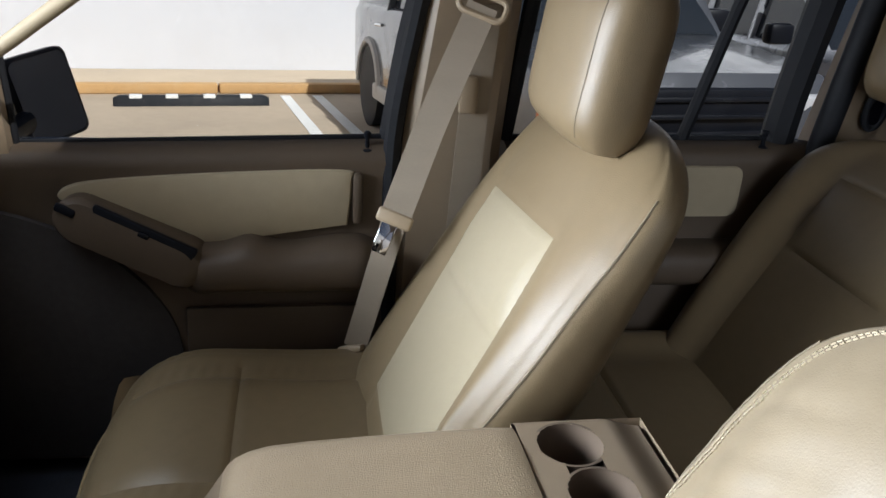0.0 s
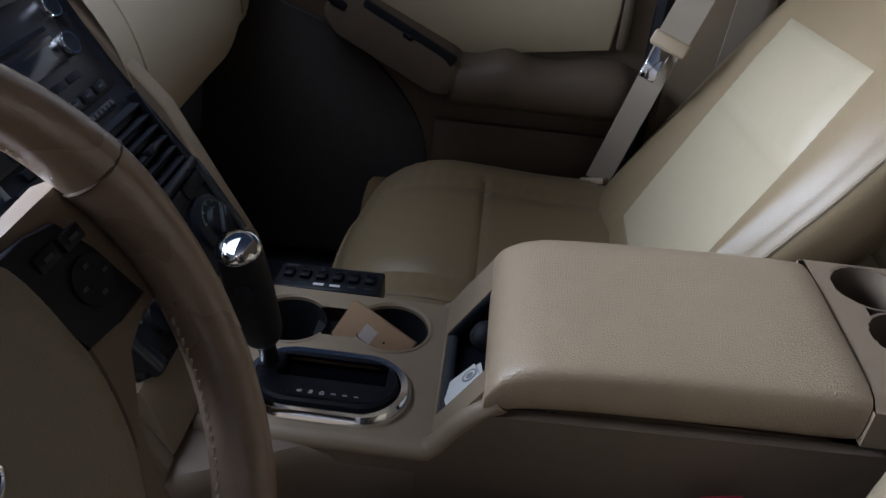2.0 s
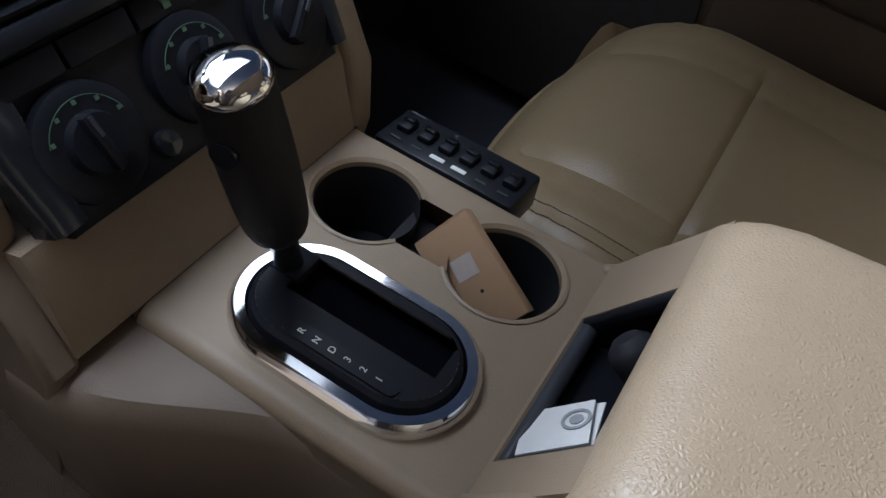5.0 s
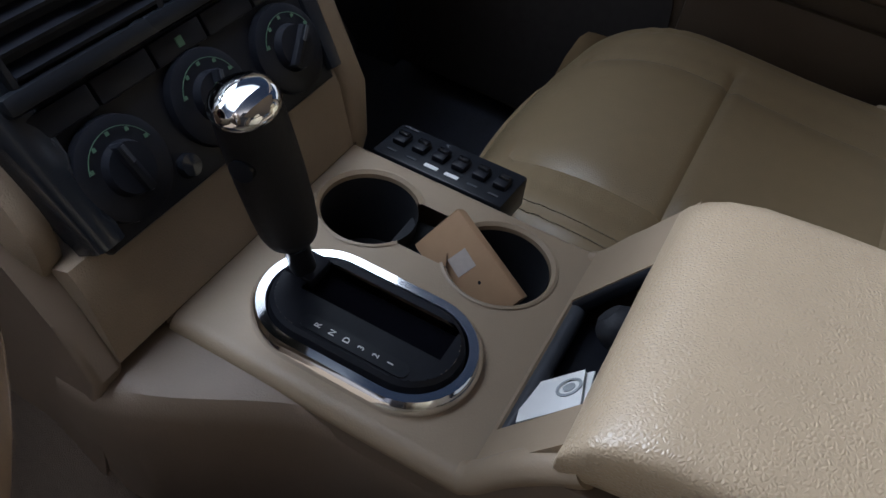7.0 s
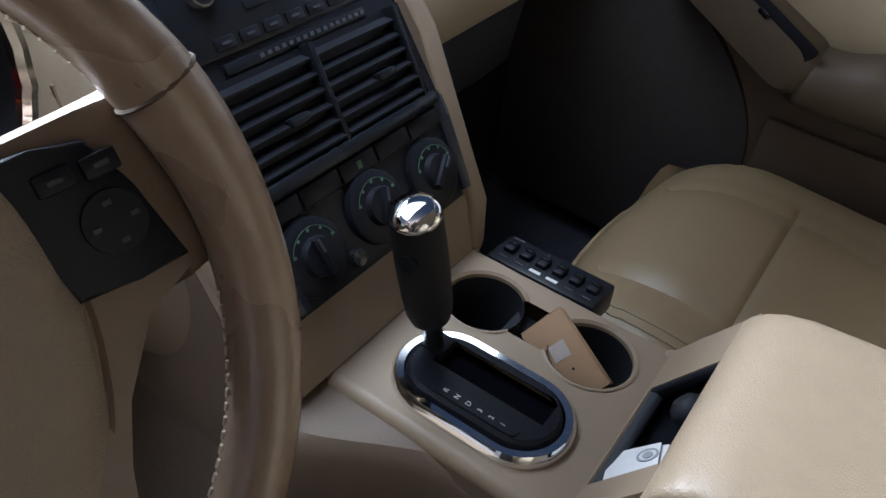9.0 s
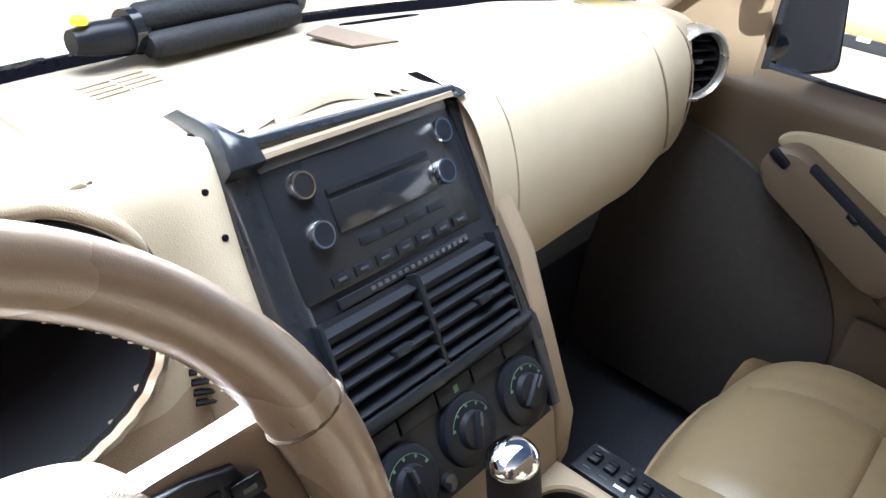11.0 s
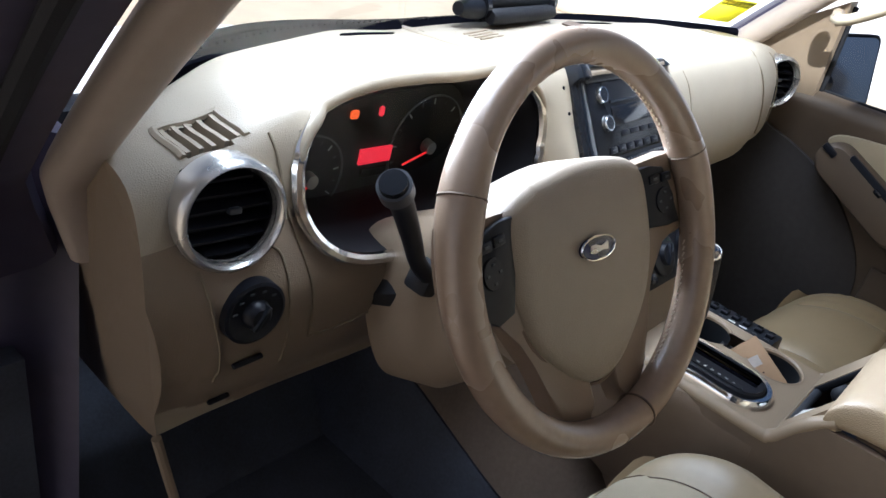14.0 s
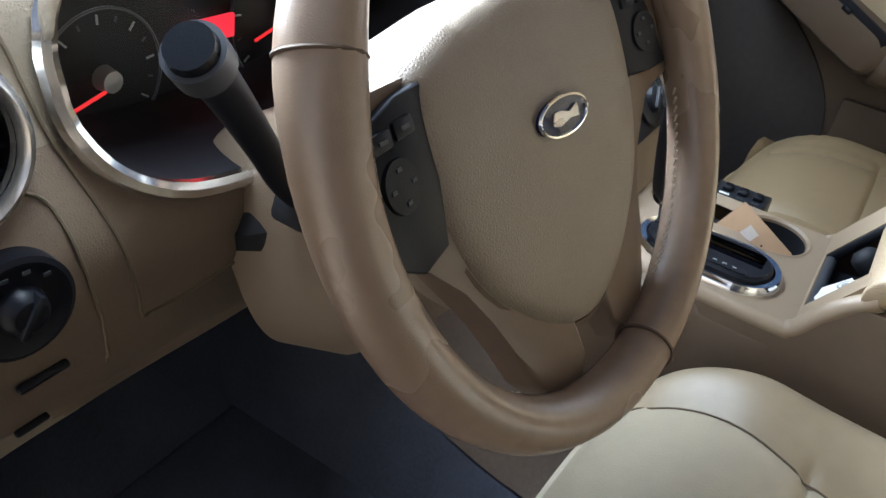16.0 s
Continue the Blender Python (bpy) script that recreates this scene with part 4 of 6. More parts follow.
def dashboard():
    d = thing("dashboard", "beige grained dashboard with round silver vents", "dashboard")
    rings = []
    nx = 260
    for i in range(nx + 1):
        x = lerp(-0.705, 0.70, i / nx)
        v = curve_at(DASH, x)
        pts = smooth_path([(0, v[2 * k], v[2 * k + 1]) for k in range(10)], 72)
        tape = 0.30 * sstep(-0.50, -0.70, x) if x < -0.5 else 0
        rings.append([(x + max(0, 1.03 - p.z) * tape, p.y, p.z) for p in pts])

    def keep(i, j, c):
        if j >= 22 and c.y < 0.67 and in_cluster(c.x, c.z, 0.003):
            return False
        for vx, vy, vz in (VENT_D, VENT_P):
            if j >= 24 and c.y < 0.66 and (c.x - vx) ** 2 + (c.z - vz) ** 2 < (VENT_R + 0.004) ** 2:
                return False
        if -0.114 < c.x < 0.120 and c.y < 0.655 and c.z < 1.176 and j > 10:
            return False
        if -0.653 < c.x < -0.595 and 0.632 < c.y < 0.678 and c.z > 1.11:
            return False
        return True

    # splits off the shaded lower front, which gets the darker vinyl
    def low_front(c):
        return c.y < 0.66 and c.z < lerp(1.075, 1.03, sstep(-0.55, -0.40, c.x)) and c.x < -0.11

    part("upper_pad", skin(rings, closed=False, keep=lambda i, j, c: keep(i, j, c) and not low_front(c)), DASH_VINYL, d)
    part("lower_panel", skin(rings, closed=False, keep=lambda i, j, c: keep(i, j, c) and low_front(c)), SHADED_VINYL, d, "lower knee panel in vinyl darkened for shade")
    capb = bmesh.new()
    capb.faces.new([capb.verts.new(p) for p in rings[0]])
    part("end_panel", capb, SHADED_VINYL, d, "end panel in vinyl darkened for shade", smooth=False)
    capb = bmesh.new()
    capb.faces.new([capb.verts.new(p) for p in rings[-1]])
    part("end_panel", capb, DASH_VINYL, d, "beige end panel", smooth=False)
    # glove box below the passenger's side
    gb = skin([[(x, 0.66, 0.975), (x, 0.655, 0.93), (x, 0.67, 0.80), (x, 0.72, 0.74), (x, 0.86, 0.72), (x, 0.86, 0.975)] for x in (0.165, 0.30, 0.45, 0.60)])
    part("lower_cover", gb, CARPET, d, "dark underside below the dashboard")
    # long ridge between driver's and middle part of the top
    ridge = [(p.x, p.y, dash_z(p.x, p.y) - 0.003) for p in smooth_path([(-0.190, 0.850, 0), (-0.196, 0.80, 0), (-0.201, 0.73, 0), (-0.207, 0.665, 0), (-0.210, 0.628, 0)], 40)]
    part("ridge", tube(ridge, 0.0065, 10), DASH_VINYL, d)
    part("seam", tube([(x + 0.0080, y, dash_z(x + 0.008, y) + 0.0006) for x, y, z in ridge], 0.0019, 6), PIPING, d, "dark seam beside the ridge")
    pts = [(lerp(-0.168, -0.154, k / 14), dash_y(lerp(-0.168, -0.154, k / 14), 1.075 - 0.0105 * k) - 0.0005, 1.075 - 0.0105 * k) for k in range(15)]
    part("seam", tube(pts, 0.0013, 5), PIPING, d, "dark panel seam")
    cap = smooth_path([(0.520, 0.735, 0), (0.496, 0.690, 0), (0.482, 0.640, 0), (0.478, 0.612, 0)], 24)
    cap = [Vector((p.x, p.y, dash_z(p.x, p.y) + 0.0004)) for p in cap]
    cap += [Vector((x, dash_y(x, z) - 0.0004, z)) for x, z in [(lerp(0.478, 0.520, (k / 14) ** 1.5), lerp(1.140, 1.02, k / 14)) for k in range(15)]]
    part("seam", tube(smooth_path(cap, 60), 0.0020, 6), PIPING, d, "dark joint of the end cap")
    for x, y, z in ((-0.132, 0.6143, 1.1530), (-0.1297, 0.5972, 1.1252)):
        part("screw_hole", xform(lathe([(0.0, 0.0012), (0.0024, 0.0008), (0.0026, -0.002)], 12), pose(x, y, z, 60, 0, 0)), BAND, d, "small dark hole")
    # defroster slots
    for a, b in (((-0.352, 0.792, 1.155), (-0.240, 0.812, 1.159)), ((0.18, 0.815, 1.160), (0.29, 0.80, 1.160))):
        rows = []
        for k in range(13):
            x, y = lerp(a[0], b[0], k / 12), lerp(a[1], b[1], k / 12)
            w = 0.005 * math.sqrt(max(1 - (k / 6 - 1) ** 8, 0.02))
            rows.append([(x, y - w, dash_z(x, y - w) + 0.001), (x, y + w, dash_z(x, y + w) + 0.001), (x, y + w, dash_z(x, y + w) - 0.003), (x, y - w, dash_z(x, y - w) - 0.003)])
        part("defroster_slot", skin(rows), BAND, d, "dark defroster slot")
    for cx, cy in ((-0.070, 0.775), (-0.104, 0.768)):
        for k in range(4):
            part("speaker_slot", xform(box((0.030, 0.003, 0.003)), pose(cx, cy + 0.010 * k, dash_z(cx, cy + 0.010 * k), 0, 0, 8)), PLASTIC, d, "brown speaker slot")
    # seams down the driver's side panel
    for line in (((-0.661, 1.055), (-0.655, 1.03), (-0.646, 0.995), (-0.630, 0.948), (-0.622, 0.91)),
                 ((-0.592, 1.064), (-0.580, 1.050), (-0.572, 1.00), (-0.556, 0.94), (-0.545, 0.90)),
                 ((-0.577, 1.152), (-0.571, 1.115), (-0.566, 1.08), (-0.552, 1.03), (-0.541, 0.985), (-0.528, 0.94)),
                 ((-0.528, 0.940), (-0.508, 0.937), (-0.490, 0.936), (-0.468, 0.939), (-0.449, 0.944))):
        pts = []
        for p in smooth_path([(x, 0, z) for x, z in line], 24):
            tape = 0.30 * sstep(-0.50, -0.70, p.x) if p.x < -0.5 else 0
            pts.append((p.x, dash_y(p.x - max(0, 1.03 - p.z) * tape, p.z) - 0.0006, p.z))
        part("seam", tube(pts, 0.0013, 6), PIPING, d, "dark panel seam")
    pts = [(0.572 + 0.012 * math.sin(k / 5), dash_y(0.575, 1.155 - k * 0.009) - 0.0004, 1.155 - k * 0.009) for k in range(17)]
    part("seam", tube(pts, 0.0011, 5), PIPING, d, "dark panel seam")
    pts = [(lerp(0.166, 0.150, sstep(0, 16, k)), dash_y(lerp(0.166, 0.150, sstep(0, 16, k)), 1.158 - k * 0.009) - 0.0003, 1.158 - k * 0.009) for k in range(17)]
    part("seam", tube(pts, 0.0012, 5), PIPING, d, "dark panel seam")
    for x, y, z, w in ((-0.600, 0.595, 0.938, 0.034), (-0.584, 0.652, 0.842, 0.026)):
        part("panel_slot", box((w, 0.006, 0.005), (x, y - 0.007, z), (30, 0, 0), bevel=0.002), BLACK, d, "dark panel slot")
    # small slot beside the column
    for k in range(5):
        part("sensor_slot", box((0.026, 0.004, 0.003), (-0.160, dash_y(-0.160, 1.045 - k * 0.008) - 0.0005, 1.045 - k * 0.008), (20, 14, -12)), BLACK, d)
    return d


DB = dashboard()


def round_vent(at, yaw, tilt, parent):
    m = pose(*at, 90 + tilt, 0, yaw)
    v = part("round_vent", xform(lathe([(VENT_R, -0.003), (VENT_R + 0.002, 0.006), (VENT_R + 0.0045, 0.009), (VENT_R + 0.0085, 0.006), (VENT_R + 0.0105, 0.0), (VENT_R + 0.0105, -0.02)], 56, caps=False), m), SATIN, parent, "satin silver vent ring")
    part("vent_well", xform(lathe([(VENT_R + 0.001, 0.002), (VENT_R, -0.045), (0.0, -0.047)], 40, caps=False), m), DIAL, v, "black vent well")
    for k in range(6):
        z = -0.033 + k * 0.0132
        w = math.sqrt(max(VENT_R ** 2 - z * z, 1e-5))
        part("slat", xform(box((2 * w - 0.003, 0.0030, 0.012), (0, z, -0.010), (24, 0, 0)), m), BLACK, v)
    part("slat_tab", xform(box((0.012, 0.006, 0.008), (0.004, 0.003, -0.004), bevel=0.002), m), GREY, v)


round_vent((VENT_D[0], 0.594, VENT_D[2]), -6, -8, DB)
round_vent((VENT_P[0] - 0.008, 0.592, VENT_P[2] + 0.006), -26, -6, DB)


def side_grille():
    g = part("demister_grille", box((0.068, 0.056, 0.02), (-0.624, 0.656, 1.099)), DIAL, DB, "black demister grille")
    for k in range(5):
        x = -0.6480 + k * 0.0120
        rows = [[(x - 0.0024, y, dash_z(x, y) + 0.001), (x + 0.0024, y, dash_z(x, y) + 0.001), (x + 0.0024, y, dash_z(x, y) - 0.016), (x - 0.0024, y, dash_z(x, y) - 0.016)] for y in (0.634, 0.650, 0.666, 0.682)]
        part("slat", skin(rows), DASH_VINYL, g, "beige slat")
    edge = smooth_path([(-0.654, 0.632, 0), (-0.654, 0.674, 0), (-0.648, 0.680, 0), (-0.624, 0.681, 0), (-0.600, 0.680, 0), (-0.594, 0.674, 0), (-0.594, 0.632, 0)], 48)
    out = [(p.x, p.y, dash_z(p.x, p.y)) for p in edge]
    part("rim", tube(out, 0.0038, 6), DASH_VINYL, g)


side_grille()


def cluster():
    c = part("gauge_panel", skin([cluster_ring(1.0, None), deep_ring(0.640, 1.091, 0.076), deep_ring(0.708, 1.082, 0.067, 0.98)], caps=False), DIAL, DB, "black instrument cluster with red lights")
    bz = cluster_ring(1.012, None)
    visor = [(x, y - 0.003, z + 0.0035) for x, y, z in bz[4:46]]
    lip = smooth_path(visor, 70)
    part("visor", tube(lip, [0.0075 * math.sin(math.pi * (k + 1.5) / (len(lip) + 2)) ** 0.35 for k in range(len(lip))], 12), DASH_VINYL, DB, "beige padded lip over the instruments")
    part("bezel", tube(bz, 0.0066, 8, closed=True), BEZEL, c, "satin silver bezel")
    f = bmesh.new()
    f.faces.new([f.verts.new(p) for p in deep_ring(0.707, 1.082, 0.067, 0.985)])
    part("dial_face", f, DIAL, c, smooth=False)
    ey = Vector((0, 0, 1))
    for x, z, r, kind in ((-0.452, 1.046, 0.050, 0), (-0.263, 1.056, 0.066, 1), (-0.190, 1.06, 0.045, 0)):
        if kind == 0 and x > -0.3:
            continue
        circ = [(x + r * math.cos(2 * math.pi * k / 48), 0.7035, z + r * math.sin(2 * math.pi * k / 48)) for k in range(48)]
        g = part("gauge", tube(circ, 0.0012, 5, closed=True), GREY, c, "grey gauge ring")
        for k in range(13):
            a = radians(215 - k * 250 / 12)
            m = pose(x + (r - 0.008) * math.cos(a), 0.7045, z + (r - 0.008) * math.sin(a), 0, -math.degrees(a), 0)
            part("tick", xform(box((0.007 if k % 2 == 0 else 0.004, 0.001, 0.0014)), m), LETTER if k % 2 == 0 else GREY, g)
        part("gauge_hub", xform(lathe([(0.0, 0.012), (0.008, 0.011), (0.0095, 0.0)], 20), pose(x, 0.7045, z, 90, 0, 0)), SATIN, g)
        part("needle", xform(box((r * 0.62, 0.0015, 0.0022)), pose(x - r * 0.40, 0.696, z - 0.010, 0, -14, 0)), NEEDLE, g, "red lit needle")
    part("display", box((0.051, 0.003, 0.019), (-0.3535, 0.702, 1.059), (0, 2, 0)), RED_LIGHT, c, "lit red display")
    part("display_low", box((0.040, 0.003, 0.010), (-0.350, 0.7045, 1.036), (0, 3, 0)), BLACK_GLOSS, c)
    part("warning_lamp", xform(slab(round_rect(0.006, 0.005, 0.003), 0.002), pose(-0.397, 0.704, 1.114, 90, 0, 0)), AMBER_LIGHT, c, "amber warning lamp")
    part("warning_lamp", xform(slab(round_rect(0.0035, 0.006, 0.003), 0.002), pose(-0.355, 0.704, 1.113, 90, 0, 0)), RED_LIGHT, c, "red warning lamp")
    gl = bmesh.new()
    gl.faces.new([gl.verts.new((x, 0.650, z)) for x, y, z in deep_ring(0.650, 1.090, 0.075)])
    p = part("cover_glass", gl, GLASS, c, "clear cover", smooth=False)
    p.visible_shadow = False


cluster()


def light_switch():
    m = pose(-0.616, 0.569, 1.012, 90 - 3, 0, -4)
    s = part("light_switch", xform(lathe([(0.0, 0.003), (0.024, 0.003), (0.0275, 0.0045), (0.0305, 0.003), (0.031, -0.012)], 40), m), BLACK, DB, "black rotary light switch")
    part("knob", xform(lathe([(0.0, 0.014), (0.009, 0.013), (0.012, 0.010), (0.014, 0.003)], 28), m), BLACK, s)
    part("knob_bar", xform(box((0.005, 0.026, 0.012), (0.0, 0.0, 0.010), (0, 0, -35), bevel=0.002), m), CHARCOAL, s, "grey knob bar")
    for k in range(5):
        a = radians(165 - k * 30)
        part("mark", xform(box((0.004, 0.002, 0.0008), (0.0225 * math.cos(a), 0.0225 * math.sin(a), 0.0052)), m), GREY, s)


light_switch()

# ---------------------------------------------------------------- middle stack
ST_TOP, ST_LEN = Vector((0.010, 0.636, 1.205)), 0.346
ST_DOWN = Vector((0, -0.189, -0.290)).normalized()
ST = basis(ST_TOP, (1, 0, 0), -ST_DOWN)        # x right, y up along the face, z outwards


def sunk(v):
    return -0.013 * min(1, max(0, (0.33 - v) / 0.19))


def on_stack(b, u, v, n=0.0, rot=0.0):
    return xform(b, ST @ pose(u, -v, n + sunk(v), 0, 0, rot))


def stack():
    s = thing("centre_stack", "dark centre stack with radio, vents and climate dials", "centre stack")
    out = [(-0.126, -0.034), (0.116, -0.038), (0.120, -0.14), (0.104, -0.330), (0.102, -0.346), (-0.112, -0.346), (-0.122, -0.330), (-0.132, -0.14)]
    fp = slab(out, 0.026, 0.006)
    for v in fp.verts:
        v.co.z += sunk(-v.co.y)
    part("face_plate", xform(fp, ST @ pose(0, 0, -0.020)), BLACK, s)
    # broad bevelled frame: each station gives the outer and inner edge across, the way down and the height
    def frame_side(rows):
        rings = []
        for uo, ui, v, n in rows:
            rings.append([ST @ Vector((lerp(uo, ui, f), -v, n + h + (sunk(v) if v > 0.05 else 0))) for f, h in ((0.0, -0.018), (0.0, 0.001), (0.10, 0.0045), (0.28, 0.0062), (0.72, 0.0050), (0.92, 0.0036), (1.0, -0.002), (1.0, -0.018))])
        return skin(rings)

    def spread(rows, n):
        a = smooth_path([r[:3] for r in rows], n)
        b = smooth_path([(r[3], 0, 0) for r in rows], n)
        return [(p.x, p.y, p.z, q.x) for p, q in zip(a, b)]

    lf = spread([(-0.1225, -0.1195, -0.004, -0.044), (-0.1235, -0.1180, 0.008, -0.022), (-0.1245, -0.1120, 0.022, -0.004), (-0.1275, -0.0990, 0.040, 0.004), (-0.1310, -0.0985, 0.090, 0.006),
                 (-0.1330, -0.1000, 0.16, 0.006), (-0.1300, -0.1020, 0.26, 0.007), (-0.1240, -0.1040, 0.338, 0.007)], 48)
    part("frame_side", frame_side(lf), FRAME_BLACK, s, "gloss black bevelled frame edge")
    rf = spread([(0.112, 0.100, 0.037, -0.007), (0.120, 0.101, 0.044, 0.000), (0.1245, 0.1040, 0.058, 0.004), (0.1260, 0.1050, 0.10, 0.005), (0.1260, 0.1050, 0.18, 0.005), (0.1220, 0.1040, 0.26, 0.006), (0.1080, 0.0960, 0.338, 0.007)], 40)
    part("frame_side", frame_side(rf), FRAME_BLACK, s, "gloss black bevelled frame edge")
    bar = [ST @ Vector((u, -0.0345 - 0.035 * (u + 0.13), -0.002)) for u in (-0.108, -0.06, 0.02, 0.108)]
    part("top_bar", tube(smooth_path(bar, 16), 0.0085, 10, flat=0.8), FRAME_BLACK, s, "gloss black upper edge")
    hood_line = ((0.604, 1.169), (0.606, 1.1725), (0.622, 1.1735), (0.638, 1.1765), (0.652, 1.1825), (0.664, 1.188), (0.678, 1.190), (0.700, 1.180), (0.700, 1.155), (0.628, 1.155))
    hood = skin([[(x, y, z - drop * sstep(0.625, 0.655, y) * (z > 1.16)) for y, z in hood_line] for x, drop in ((-0.113, 0.016), (-0.107, 0.010), (-0.096, 0.003), (-0.08, 0.0), (0.0, 0.0), (0.08, 0.0), (0.096, 0.003), (0.106, 0.009), (0.112, 0.015))])
    # the hood's own shade is put into its darker vinyl
    part("hood", hood, SHADED_VINYL, s, "hollowed hood over the stack, darkened for shade")
    # radio
    r = part("radio", on_stack(box((0.204, 0.112, 0.012), bevel=0.003), -0.004, 0.100, 0.006), CHARCOAL, s, "charcoal radio")
    part("radio_top", on_stack(box((0.200, 0.012, 0.006), bevel=0.002), -0.004, 0.050, 0.011), GREY, r, "grey top strip")
    part("disc_slot", on_stack(box((0.112, 0.004, 0.003)), 0.0, 0.084, 0.0125), BLACK_GLOSS, r)
    part("screen", on_stack(box((0.112, 0.026, 0.003), bevel=0.001), 0.0, 0.103, 0.0125), BLACK_GLOSS, r, "dark radio screen")
    for k in range(7):
        part("radio_button", on_stack(box((0.018, 0.009, 0.003), bevel=0.0009), -0.069 + k * 0.023, 0.147, 0.0118), BLACK, r)
        part("mark", on_stack(box((0.008, 0.0018, 0.001)), -0.069 + k * 0.023, 0.147, 0.0136), GREY, r)
    for k in range(4):
        part("radio_button", on_stack(box((0.022, 0.007, 0.003), bevel=0.0009), -0.030 + k * 0.026, 0.128, 0.0118), BLACK, r)
    for u, v in ((-0.076, 0.073), (-0.074, 0.111), (0.079, 0.0715), (0.068, 0.104)):
        k = part("radio_knob", xform(lathe([(0.0, 0.006), (0.008, 0.006), (0.0088, 0.0075)], 28), ST @ pose(u, -v, -0.002)), BLACK_GLOSS, r, "black knob with chrome ring")
        part("chrome_ring", xform(lathe([(0.0088, 0.0078), (0.0102, 0.0078), (0.0110, 0.006), (0.0110, -0.004)], 28, caps=False), ST @ pose(u, -v, -0.002)), CHROME, k, "chrome ring")
    part("slot_strip", on_stack(box((0.150, 0.008, 0.004), bevel=0.001), -0.004, 0.164, 0.010), CHARCOAL, s, "dark display strip")
    for k in range(16):
        part("mark", on_stack(box((0.004, 0.003, 0.001)), -0.045 + k * 0.0075, 0.164, 0.0125), GREY, s)
    # two vents with slats
    for u in (-0.058, 0.044):
        v = part("vent", on_stack(box((0.100, 0.076, 0.004)), u, 0.208, 0.006), BLACK, s, "black slatted air vent")
        for k in range(6):
            part("slat", on_stack(box((0.097, 0.0022, 0.014), (0, 0, 0), (28, 0, 0)), u, 0.177 + k * 0.0125, 0.012), BLACK, v)
        part("slat_tab", on_stack(box((0.020, 0.007, 0.010), bevel=0.002), u + 0.012, 0.215, 0.018), CHARCOAL, v)
        for e in (-1, 1):
            part("vent_side", on_stack(box((0.004, 0.080, 0.016), bevel=0.001), u + e * 0.0505, 0.208, 0.012), CHARCOAL, v)
    part("ledge", on_stack(box((0.226, 0.012, 0.020), bevel=0.004), -0.008, 0.252, 0.010), CHARCOAL, s, "dark ledge")
    for k in range(5):
        b = part("button", on_stack(box((0.042, 0.015, 0.006), bevel=0.0015), -0.094 + k * 0.044, 0.268, 0.009), BLACK, s)
        if k == 2:
            part("mark", on_stack(box((0.005, 0.006, 0.001)), -0.006, 0.268, 0.0125), GREEN_MARK, b, "green lit mark")
    for i, u in enumerate((-0.082, -0.006, 0.070)):
        m = ST @ pose(u, -0.309 + 0.004 * (i == 1), 0.006)
        k = part("climate_dial", xform(lathe([(0.0, 0.006), (0.026, 0.006), (0.0300, 0.004), (0.031, -0.002)], 40), m), BLACK, s, "black climate dial")
        part("dial_grip", xform(lathe([(0.0, 0.012), (0.0145, 0.0115), (0.0165, 0.005)], 28), m), BLACK, k)
        part("dial_bar", xform(box((0.007, 0.032, 0.014), (0, 0, 0.009), (0, 0, 8 - i * 30), bevel=0.003), m), BLACK, k)
        part("pointer", xform(box((0.0022, 0.011, 0.001), (0, 0.009, 0.0166)), m @ pose(0, 0, 0, 0, 0, 8 - i * 30)), GREY, k)
        arc = [m @ Vector((0.0235 * math.cos(a), 0.0235 * math.sin(a), 0.0068)) for a in [radians(20 + 140 * q / 16) for q in range(17)]]
        part("dial_scale", tube(arc, 0.0003, 4), GREEN_MARK, k, "pale green dial scale")
        for q in range(5):
            a = radians(25 + 130 * q / 4)
            part("mark", xform(box((0.0022, 0.0022, 0.0006), (0.0220 * math.cos(a), 0.0215 * math.sin(a), 0.0068)), m), GREEN_MARK, k)
    part("small_button", xform(lathe([(0.0, 0.006), (0.007, 0.005), (0.008, 0.0)], 16), ST @ pose(-0.045, -0.330, 0.006)), BLACK_GLOSS, s)
    # beige cheeks on both sides and the plate under the stack
    for sx, x0, x1 in ((-1, -0.146, -0.124), (1, 0.124, 0.148)):
        prof = ([(0.670, 1.10), (0.612, 1.11), (0.556, 1.03), (0.455, 0.890)] if sx < 0 else [(0.650, 1.150), (0.609, 1.160), (0.518, 1.045), (0.437, 0.900)]) + [(0.432, 0.850), (0.46, 0.70), (0.50, 0.52), (0.90, 0.52), (0.90, 1.10)]
        b = bmesh.new()
        lo = [b.verts.new((x0, y, z)) for y, z in prof]
        hi = [b.verts.new((x1, y, z)) for y, z in prof]
        b.faces.new(lo)
        b.faces.new(hi[::-1])
        es = []
        for i in range(len(prof)):
            j = (i + 1) % len(prof)
            b.faces.new((lo[i], hi[i], hi[j], lo[j]))
        ed = [e for e in b.edges if max(v.co.y for v in e.verts) < 0.62 and abs(e.verts[0].co.x - e.verts[1].co.x) < 1e-4]
        bmesh.ops.bevel(b, geom=ed, offset=0.006, segments=3, profile=0.5, affect="EDGES")
        part("cheek", b, PLASTIC_DARK if sx < 0 else SHADED_VINYL, s, "side cheek darkened for shade")
    rows = []
    for k in range(25):
        y = lerp(0.985, 0.20, k / 24)
        zb = lerp(0.58, 0.70, sstep(0.36, 0.80, y)) + 0.004 * math.sin(9 * y)
        wob = 0.004 * math.sin(13 * y + 1)
        f = sstep(0.36, 0.50, y)
        zt = lerp(zb + 0.03, 0.845, f)
